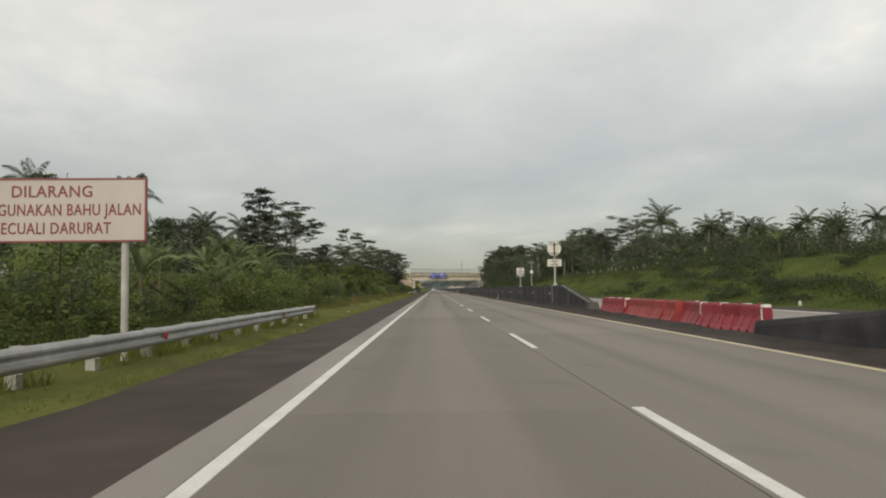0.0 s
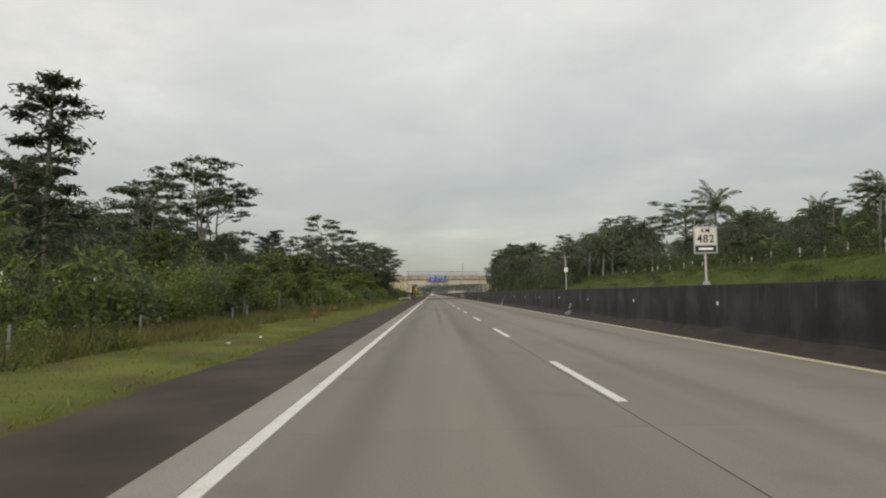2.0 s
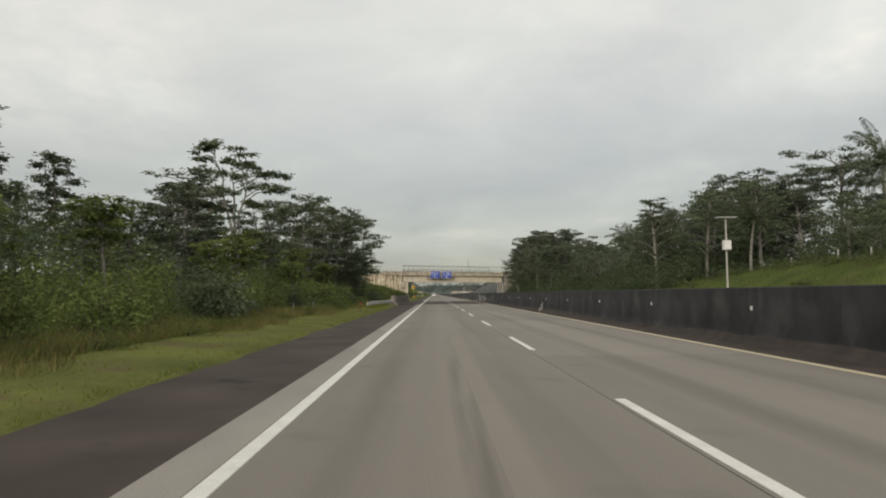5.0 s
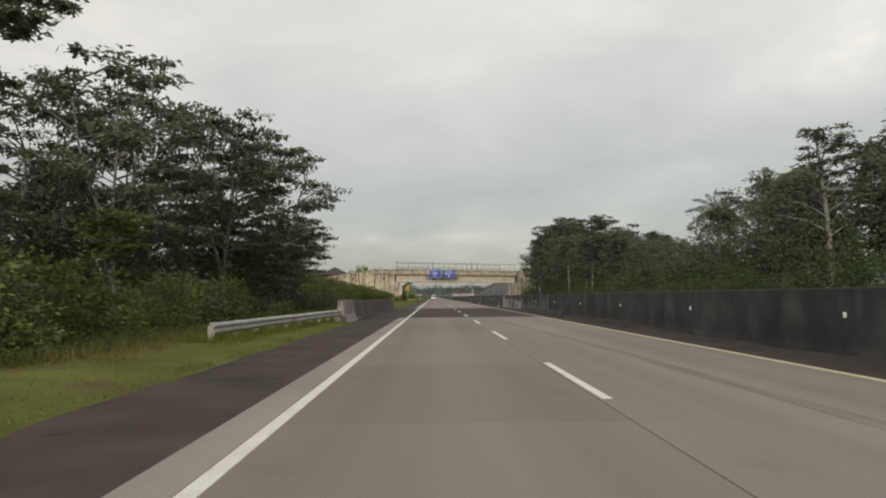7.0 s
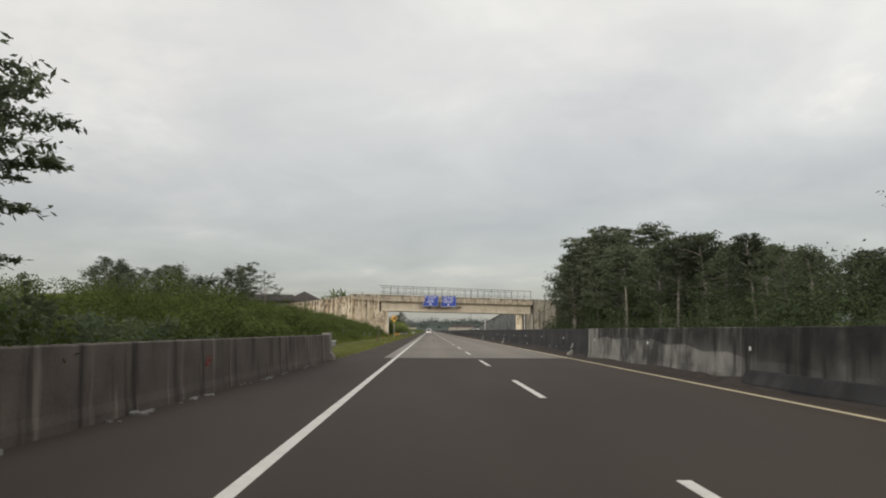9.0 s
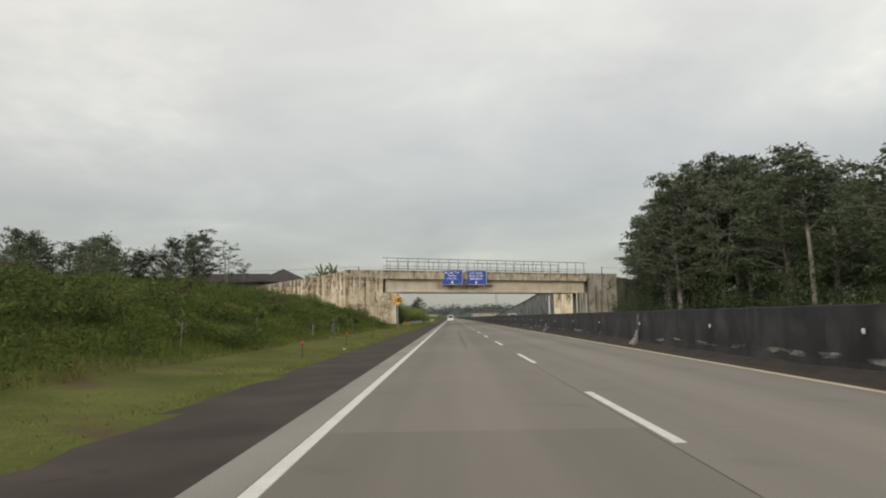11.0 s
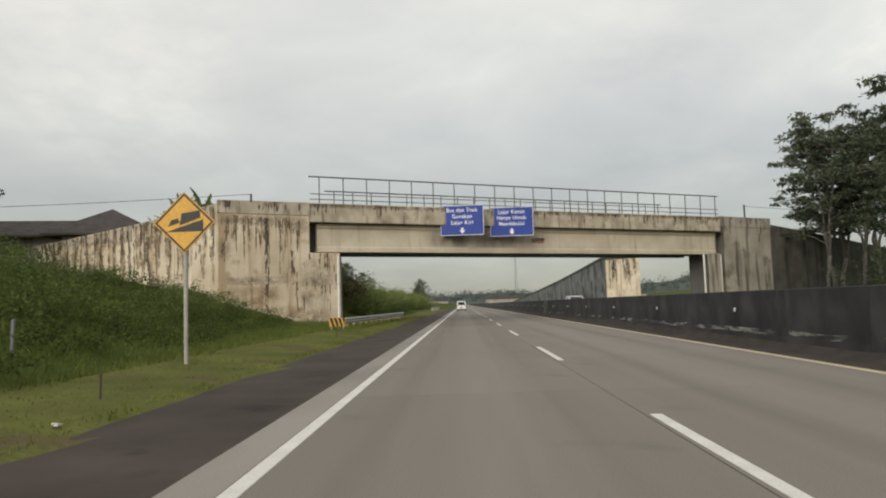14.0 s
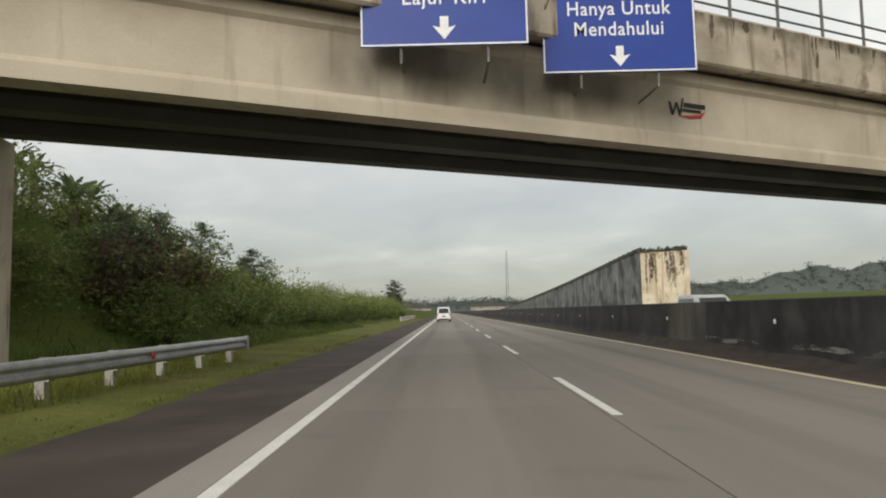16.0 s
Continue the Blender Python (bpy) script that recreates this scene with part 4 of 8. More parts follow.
ga, gb = float(ground_height(la.x, la.y)) + 0.06, float(ground_height(lb.x, lb.y)) + 0.12
part("foot_ledge", Geo().upright(plan_w(la, lb, lb + B_N * 0.5, la + B_N * 0.5), -0.6, [ga, gb, gb + 0.12, ga + 0.12]), M_ABUT, left, "sloping concrete foot ledge")
part("cap_band", Geo().upright(plan_w(pA - B_U * 0.05 - B_N * 0.06, pE - B_N * 0.06 + B_U * 0.04, pE + B_N * 0.35, pA + B_N * 0.35), 8.06, [8.95, 9.02, 9.02, 8.95]), M_FASC, left, "streaked proud coping band")
part("drain_pipe", Geo().tube([(-9.12, 351.35, 0.05), (-9.12, 351.35, 5.2)], [0.11, 0.11], 10), M_WHITEP, left, "white plastic drain pipe")
WALL_A = Matrix.Translation(pA) @ Matrix.Rotation(math.atan2(pB.y - pA.y, pB.x - pA.x), 4, "Z")


def drip(geo, s, z0, z1, w, rg, y=-0.006):
    """A ragged stain running down from z1 to z0 on the plane of a wall, as one uneven strip."""
    n = max(4, int((z1 - z0) / 0.13))
    vs, off = [], 0.0
    for i in range(n + 1):
        f = i / n
        off += rg.normal() * min(w, 0.25) * 0.10
        hw = w * 0.5 * (0.45 + 0.8 * rg.random()) * (1 if f > 0.4 else 0.25 + 1.9 * f)
        z = z0 + (z1 - z0) * f
        vs += [(s + off - hw, y, z), (s + off + hw, y, z)]
    return geo.add(vs, [(2 * i, 2 * i + 1, 2 * i + 3, 2 * i + 2) for i in range(n)])


srg = np.random.default_rng(15)
dark, wash = Geo(), Geo()
for s, z0, z1, w in ((3.36, 3.5, 7.75, 0.30), (3.38, 0.8, 7.8, 0.15), (3.40, 4.6, 7.8, 0.16), (0.62, 6.1, 7.6, 0.34), (5.64, 5.4, 7.0, 0.22), (5.66, 0.9, 3.9, 0.18), (5.3, 3.0, 5.45, 0.40), (3.4, 0.9, 3.05, 0.26), (0.3, 4.9, 5.95, 0.15), (1.75, 3.7, 7.6, 0.09), (1.23, 6.1, 7.5, 0.08), (2.65, 5.3, 7.6, 0.09), (3.06, 7.1, 7.8, 0.16), (4.57, 7.2, 7.8, 0.14), (4.1, 6.6, 7.8, 0.08), (2.1, 6.7, 7.7, 0.1), (5.1, 6.9, 7.8, 0.12)):
    drip(dark, s, z0, z1, w, srg)
for s, z0, z1, w in ((7.45, 1.9, 2.95, 0.16), (7.68, 2.0, 2.95, 0.14), (7.9, 1.7, 2.8, 0.12), (7.7, 4.0, 5.3, 0.18), (7.95, 3.4, 5.3, 0.14), (7.35, 4.6, 5.3, 0.12), (6.6, 4.7, 5.3, 0.2), (6.1, 1.2, 2.2, 0.18)):
    drip(dark, s, z0, z1, w, srg)
for i in range(18):
    z1 = 7.9 - 2.0 * srg.random() ** 2
    drip(dark, 0.1 + 6.3 * srg.random(), z1 - 0.4 - 2.2 * srg.random() ** 2, z1, 0.03 + 0.05 * srg.random(), srg)
for i in range(14):
    z1 = 5.3 - 2.5 * srg.random()
    drip(dark, 6.2 + 2.4 * srg.random(), z1 - 0.3 - 0.9 * srg.random(), z1, 0.05 + 0.10 * srg.random(), srg)
for i in range(40):
    z1 = 7.95 - 0.4 * srg.random()
    drip(wash, 0.1 + 6.3 * srg.random(), z1 - 0.5 - 2.6 * srg.random() ** 1.5, z1, 0.05 + 0.14 * srg.random(), srg, -0.003)
# soft washes and peeled patches on the wall: (along, bottom, top, width, material)
for k, (s_, z0, z1, w, mt) in enumerate(((6.55, 2.8, 3.7, 1.5, M_WASH), (7.45, 2.6, 3.8, 1.6, M_WASH), (6.3, 1.5, 2.6, 1.3, M_WASH), (3.3, 3.0, 3.7, 3.4, M_WASH), (1.6, 3.0, 3.6, 2.6, M_WASH), (4.9, -0.2, 1.6, 3.4, M_OCHRE), (1.8, 0.2, 3.2, 3.4, M_OCHRE), (6.9, -0.2, 1.2, 2.6, M_WASH), (1.2, 7.2, 8.04, 3.4, M_WASH), (3.9, 7.2, 8.04, 3.6, M_WASH), (5.7, 6.6, 8.0, 1.8, M_WASH), (3.4, 1.4, 3.1, 2.6, M_OCHRE), (7.1, 0.9, 2.4, 1.7, M_PEEL), (6.6, 3.6, 4.9, 1.5, M_PEEL), (7.6, 3.3, 4.4, 1.2, M_PEEL), (0.4, 4.6, 6.4, 1.2, M_WASH))):
    y = -0.0015 - 0.0004 * k
    part("wash_patch", Geo().add([(s_ - w / 2, y, z0), (s_ + w / 2, y, z0), (s_ + w / 2, y, z1), (s_ - w / 2, y, z1)], [(0, 1, 2, 3)]), mt, left).matrix_basis = WALL_A
tagged(part("water_stains", dark, M_STAIN, left, "dark water runs"), kind="stuff").matrix_basis = WALL_A
tagged(part("wash_stains", wash, M_RUST, left, "brown washed patches"), kind="stuff").matrix_basis = WALL_A
capd = Geo()
for i in range(22):
    drip(capd, 0.15 + 6.3 * srg.random(), 8.2 + 0.3 * srg.random(), 8.93, 0.08 + 0.22 * srg.random() ** 2, srg, -0.068)
tagged(part("coping_stains", capd, M_STAIN, left), kind="stuff").matrix_basis = WALL_A
# wall behind the girder end, its colour darkened for the recess's shade
part("back_wall", Geo().upright(plan_w(B_O - B_U * 1.7 + B_N * 0.75, B_O + B_U * 1.6 + B_N * 0.75, B_O + B_U * 1.6 + B_N * 1.1, B_O - B_U * 1.7 + B_N * 1.1), 5.2, 7.55), M_SOFF, left, "shade-dark bearing wall behind the girder end")
fas = Geo()
for i in range(95):
    h = 0.25 + 0.75 * srg.random() ** 1.5
    drip(fas, -0.4 + (SPAN + 0.2) * srg.random(), 8.86 - h, 8.87, 0.06 + 0.22 * srg.random() ** 2, srg, -0.626)
mo = Geo()
for i in range(40):
    s_ = -0.6 + i * (SPAN + 0.6) / 40
    w = (SPAN + 0.6) / 40
    mo.add([(s_, -0.6245, 8.52), (s_ + w, -0.6245, 8.52), (s_ + w, -0.6245, 8.88), (s_, -0.6245, 8.88)], [(0, 1, 2, 3)])
tagged(part("moss_band", mo, M_MOSS, bridge, "dark mossy band along the top edge"), kind="stuff")
tagged(part("edge_stains", fas, M_STAIN, bridge, "dark runs down the deck edge"), kind="stuff")
# soft dark smears on the girder face below the sign boards, fading outwards
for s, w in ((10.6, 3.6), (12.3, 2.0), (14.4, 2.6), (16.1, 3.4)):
    part("dark_smear", Geo().add([(s - w / 2, 0.066, 5.6), (s + w / 2, 0.066, 5.6), (s + w / 2, 0.066, 7.4), (s - w / 2, 0.066, 7.4)], [(0, 1, 2, 3)]), M_SMEAR, bridge, "soft dark smear below the signs")

for i, (s, z) in enumerate(((-6.9, 3.2), (-3.6, 3.2))):
    part("formwork_line", Geo().box(0, 3.1, -0.012, 0.0, 0, 0.05), M_FASC, left).matrix_basis = Matrix.Translation(pA + (pB - pA).normalized() * (s + 7.0) + Vector((0, 0, z))) @ Matrix.Rotation(math.atan2(pB.y - pA.y, pB.x - pA.x), 4, "Z")


def wing(geo, stops, thick, bottom):
    """A retaining wall along stops (x, y, top), thick to the far side."""
    for (x0, y0, t0), (x1, y1, t1) in zip(stops[:-1], stops[1:]):
        d = Vector((x1 - x0, y1 - y0, 0)).normalized()
        nn = Vector((d.y, -d.x, 0)) * thick if x1 < x0 else Vector((-d.y, d.x, 0)) * thick
        plan = [(x0, y0), (x1, y1), (x1 + nn.x, y1 + nn.y), (x0 + nn.x, y0 + nn.y)]
        tops = [t0, t1, t1, t0]
        if x1 < x0:
            plan, tops = plan[::-1], tops[::-1]
        geo.upright(plan, bottom, tops)
    return geo


for a, b in (((-16.62, 346.8, 8.55), (-20.3, 348.5, 8.1)), ((-20.32, 348.5, 8.1), (-24.2, 350.3, 7.65)), ((-24.22, 350.3, 7.65), (-33.5, 353.4, 6.6))):
    part("wing_wall", wing(Geo(), [a, b], 0.45, 0.5), M_ABUT, left)
    part("coping", wing(Geo(), [(a[0], a[1] - 0.05, a[2] + 0.16), (b[0], b[1] - 0.05, b[2] + 0.16)], 0.55, min(a[2], b[2])), M_FASC, left)

wg = Geo()
for a, b, n in (((-16.62, 346.8, 8.55), (-20.3, 348.5, 8.1), 7), ((-20.32, 348.5, 8.1), (-24.2, 350.3, 7.65), 7), ((-24.22, 350.3, 7.65), (-33.5, 353.4, 6.6), 14)):
    va, vb = Vector(a), Vector(b)
    d = (vb - va)
    side = Vector((-d.y, d.x, 0)).normalized() * 0.055
    for i in range(n):
        f = (i + srg.random()) / n
        q, tmp = va.lerp(vb, f) + side, Geo()
        drip(tmp, 0, q.z - 0.4 - 1.2 * srg.random(), q.z + 0.1, 0.10 + 0.26 * srg.random(), srg, 0)
        e = Vector((d.x, d.y, 0)).normalized()
        wg.add([(q.x + e.x * v[0], q.y + e.y * v[0] - 0.01, v[2]) for v in tmp.v], [f_[::-1] for f_ in tmp.f])
for a, b, n in (((-16.62, 346.8, 8.55), (-20.3, 348.5, 8.1), 7), ((-20.32, 348.5, 8.1), (-24.2, 350.3, 7.65), 8), ((-24.22, 350.3, 7.65), (-33.5, 353.4, 6.6), 15)):
    va, vb = Vector(a), Vector(b)
    d = vb - va
    side, e = Vector((-d.y, d.x, 0)).normalized() * 0.06, Vector((d.x, d.y, 0)).normalized()
    for i in range(n):
        q, tmp = va.lerp(vb, (i + 0.3 + 0.4 * srg.random()) / n) + side, Geo()
        drip(tmp, 0, q.z - 2.4 - 3.4 * srg.random(), q.z + 0.14, 0.14 + 0.20 * srg.random(), srg, 0)
        wg.add([(q.x + e.x * v[0], q.y + e.y * v[0] - 0.01, v[2]) for v in tmp.v], [f_[::-1] for f_ in tmp.f])
tagged(part("wing_stains", wg, M_STAIN, left, "dark runs from the coping"), kind="stuff")
ww_ = Geo()
for a, b, n in (((-16.62, 346.8, 8.55), (-20.3, 348.5, 8.1), 4), ((-20.32, 348.5, 8.1), (-24.2, 350.3, 7.65), 5), ((-24.22, 350.3, 7.65), (-33.5, 353.4, 6.6), 8)):
    va, vb = Vector(a), Vector(b)
    d = vb - va
    side, e = Vector((-d.y, d.x, 0)).normalized() * 0.052, Vector((d.x, d.y, 0)).normalized()
    for i in range(n):
        q, tmp = va.lerp(vb, (i + 0.2 + 0.6 * srg.random()) / n) + side, Geo()
        drip(tmp, 0, q.z - 3.0 - 3.0 * srg.random(), q.z, 0.35 + 0.5 * srg.random(), srg, 0)
        ww_.add([(q.x + e.x * v[0], q.y + e.y * v[0] - 0.006, v[2]) for v in tmp.v], [f_[::-1] for f_ in tmp.f])
tagged(part("wing_washes", ww_, M_RUST, left, "broad brown washes"), kind="stuff")

rst = Geo()
right = thing("abutment_right", "grey concrete abutment and sloping wing wall with rain stains", "bridge abutment", kind="structure")
qa, qb = B_O - B_N * 0.35 + B_U * (SPAN + 0.1), Vector((31.55, 371.75, 0))
part("wall", Geo().upright(plan_w(qa + B_U * 0.55, qb, (29.5, 378.6), (25.4, 377.4)), -0.6, 7.9), M_ABUTR, right)
# bearing recess, coloured dark to stand for the shade inside it
part("recess", Geo().upright(plan_w(qa - B_U * 0.3 + B_N * 0.9, qa + B_U * 0.54 + B_N * 0.9, qa + B_U * 0.54 + B_N * 3.9, qa - B_U * 0.3 + B_N * 3.9), -0.6, 7.45), M_SOFF, right, "shade-dark bearing recess")
part("cap_band", Geo().upright(plan_w(qa - B_N * 0.06, qb - B_N * 0.06 + B_U * 0.05, qb + B_N * 0.4, qa + B_N * 0.4), 7.91, 8.9), M_ABUTR, right)
part("lower_wall", Geo().upright(plan_w(qa - B_U * 1.6, qa - B_U * 0.02, (26.2, 375.2), (25.2, 375.2)), -0.6, 5.3), M_ABUTR, right)
part("drain_pipe", Geo().tube([(23.0, 366.6, 0.05), (23.0, 366.6, 5.2)], [0.1, 0.1], 8), M_WHITEP, right)
part("wing_wall", wing(Geo(), [(31.6, 371.8, 8.3), (40.65, 377.6, 7.3), (66, 392, 4.0)], 0.5, -0.5), M_DARKC, right, "damp dark wing wall")
RIGHT = Matrix.Translation(qa - B_N * 0.01) @ Matrix.Rotation(math.atan2(qb.y - qa.y, qb.x - qa.x), 4, "Z")
for i in range(26):
    z1 = 8.85 if i < 14 else 7.85
    drip(rst, 0.6 + 5.6 * srg.random(), z1 - 0.5 - 1.6 * srg.random() ** 2, z1, 0.10 + 0.30 * srg.random() ** 2, srg, -0.07 if i < 14 else -0.004)
tagged(part("water_stains", rst, M_STAIN, right, "dark runs from the coping"), kind="stuff").matrix_basis = RIGHT
part("drain_pipe", Geo().tube([(0.32, 0.25, 0.05), (0.32, 0.25, 5.2)], [0.09, 0.09], 8), M_WHITEP, right).matrix_basis = RIGHT
for i, (p, h) in enumerate((((-14.6, 347.9), 0.55), ((28.6, 370.5), 1.35))):
    solid("utility_post", Geo().box(-0.06, 0.06, -0.06, 0.06, 0, h), M_BLACK, "short dark post on the overpass parapet", "post", at=pose(p[0], p[1], 8.9))

# ramp wall of another overpass beside the far carriageway
ramp = thing("ramp_wall", "long grey streaked concrete ramp wall falling away with distance", "retaining wall", kind="structure")
stops = [(457.0, 10.3), (531.0, 7.5), (629.0, 4.6), (790.0, 0.4)]
for k, ((y0, t0), (y1, t1)) in enumerate(zip(stops[:-1], stops[1:])):
    part("side_wall", Geo().upright([(31.75, y0), (37.8, y0 - (4.7 if k == 0 else 0)), (37.8, y1), (31.75, y1)], -0.5, [t0, t0, t1, t1]), M_RAMP, ramp)
    part("coping", Geo().upright([(31.6, y0), (32.1, y0), (32.1, y1), (31.6, y1)], [t0, t0, t1, t1], [t0 + 0.55, t0 + 0.55, t1 + 0.55, t1 + 0.55]), M_DARKC, ramp, "dark parapet")
e0, e1 = Vector((31.7, 456.95, 0)), Vector((37.85, 452.1, 0))
part("end_face", Geo().upright([(e0.x, e0.y - 0.25), (e1.x, e1.y - 0.25), (e1.x, e1.y), (e0.x, e0.y)], -0.5, 9.9), M_ABUT, ramp, "beige stained end face")
est = Geo()
for i in range(14):
    drip(est, 0.3 + 7.2 * srg.random(), 2.5 + 5 * srg.random(), 9.8, 0.2 + 0.5 * srg.random(), srg, 0)
tagged(part("end_stains", est, M_STAIN, ramp, "dark runs on the end face"), kind="stuff").matrix_basis = Matrix.Translation((e0.x, e0.y - 0.27, 0)) @ Matrix.Rotation(math.atan2(e1.y - e0.y, e1.x - e0.x), 4, "Z")
rg = np.random.default_rng(9)
rub = Geo()
for i in range(26):
    f = rg.random()
    p = e0.lerp(e1, f)
    s = 0.12 + 0.3 * rg.random()
    rub.upright([(p.x - s, p.y - 0.2), (p.x + s, p.y - 0.3), (p.x + s * 0.7, p.y + 0.3), (p.x - s * 0.8, p.y + 0.25)], 9.88, 10.2 + 0.4 * rg.random())
part("broken_top", rub, M_DARKC, ramp, "broken dark concrete edge")
wv, wf = leaf_quads(np.random.default_rng(19), [(31.9 + 5.6 * k / 15, 456.6 - 4.6 * k / 15, 10.35 + 0.2 * math.sin(k * 2.3)) for k in range(16)] + [(31.6, 460.0 + 3.5 * k, 10.6 - 0.13 * k) for k in range(6)], [(0.35, 0.35, 0.28)] * 22, 60, 0.2, 0.05, 0.3, 0.2, 0.3)
tagged(part("wall_weeds", tri_mesh("wall_weeds", wv, wf, M_LEAFM), None, ramp, "weeds rooted on the broken top"), kind="stuff")


# ---- plants ----
def limb_path(p0, p1, sag, steps=5):
    p0, p1 = Vector(p0), Vector(p1)
    return [p0.lerp(p1, i / steps) + Vector((0, 0, sag * math.sin(math.pi * i / steps))) for i in range(steps + 1)]


def make_tree(seed, label, style, leafmat=M_LEAFM, fine=1.0):
    """A tree 10 m high. style: tiered (open pads of leaves), dense (heavy crown), slim (narrow and tiered), umbrella (flat top)."""
    rng = np.random.default_rng(seed)
    tree = thing("tree", label, "tree", "roadside trees")
    wood = Geo()
    lean = rng.normal(size=2) * 0.25
    trunk = [(lean[0] * (z / 10) ** 2 * 2, lean[1] * (z / 10) ** 2 * 2, z) for z in np.linspace(-0.3, 9.4, 9)]
    r0 = {"dense": 0.20, "tiered": 0.16, "slim": 0.13, "umbrella": 0.15, "pole": 0.11}[style]
    wood.tube(trunk, [r0 * (1 - 0.085 * i) + 0.015 for i in range(9)], 7)
    centres, radii = [], []
    tiers = {"dense": 34, "tiered": 21, "slim": 26, "umbrella": 18, "pole": 16}[style]
    for i in range(tiers):
        f = (i + 0.5) / tiers
        if style == "dense":
            z = 2.4 + 6.6 * f
            reach = 3.1 * math.sin(math.pi * min(0.16 + 0.80 * f, 1)) * (0.7 + 0.5 * rng.random())
            rise = 0.5
        elif style == "tiered":
            z = 3.4 + 5.9 * f
            reach = (3.0 - 1.9 * f ** 1.6) * (0.55 + 0.6 * rng.random())
            rise = 0.75
        elif style == "slim":
            z = 3.2 + 6.3 * f
            reach = (1.7 - 1.0 * f) * (0.5 + 0.7 * rng.random())
            rise = 0.25
        elif style == "pole":
            z = 5.6 + 3.8 * f
            reach = 1.5 * (0.5 + 0.6 * rng.random())
            rise = 0.5
        else:
            z = 6.0 + 3.2 * f
            reach = 3.8 * (0.5 + 0.6 * rng.random())
            rise = 1.2
        w = i * 2.4 + rng.random() * 0.9
        k = min(int((z + 0.3) / 9.7 * 8), 7)
        bx, by, _ = trunk[k]
        tip = (bx + math.cos(w) * reach, by + math.sin(w) * reach, min(z + rise * (0.5 + 0.7 * rng.random()), 9.75))
        wood.tube(limb_path((bx, by, z - 0.35), tip, 0.12 * reach, 3), [0.055 * (1 - 0.26 * j) * (1.25 - 0.6 * f) for j in range(4)], 4, False)
        pads = 3 if style != "slim" else 2
        for j in range(pads):
            q = 1 - 0.28 * j
            wob = rng.normal(size=3) * np.array([0.35, 0.35, 0.16]) * (0.6 if style == "slim" else 1)
            centres.append((bx + (tip[0] - bx) * q + wob[0], by + (tip[1] - by) * q + wob[1], z - 0.35 + (tip[2] - z + 0.35) * q + 0.15 + wob[2]))
            rr = {"dense": (0.85, 0.85, 0.5), "tiered": (0.66, 0.66, 0.19), "slim": (0.72, 0.72, 0.22), "pole": (0.7, 0.7, 0.4), "umbrella": (0.95, 0.95, 0.22)}[style]
            sc = 0.75 + 0.5 * rng.random()
            radii.append([a * sc for a in rr])
    if style != "umbrella":
        centres.append((trunk[8][0], trunk[8][1], 9.5))
        radii.append((0.5, 0.5, 0.35))
    n = {"dense": 42, "tiered": 58, "slim": 84, "pole": 60, "umbrella": 75}[style]
    v, f = leaf_quads(rng, centres, radii, int(n * fine), 0.30 / fine ** 0.8, (0.052 if style == "tiered" else 0.064) / fine ** 0.6, 0.45 if style == "dense" else 0.6, 0.25, 0.2)
    part("trunk", wood, M_BARK, tree, smooth=True)
    part("crown", tri_mesh("crown", v, f, leafmat), None, tree)
    return tree


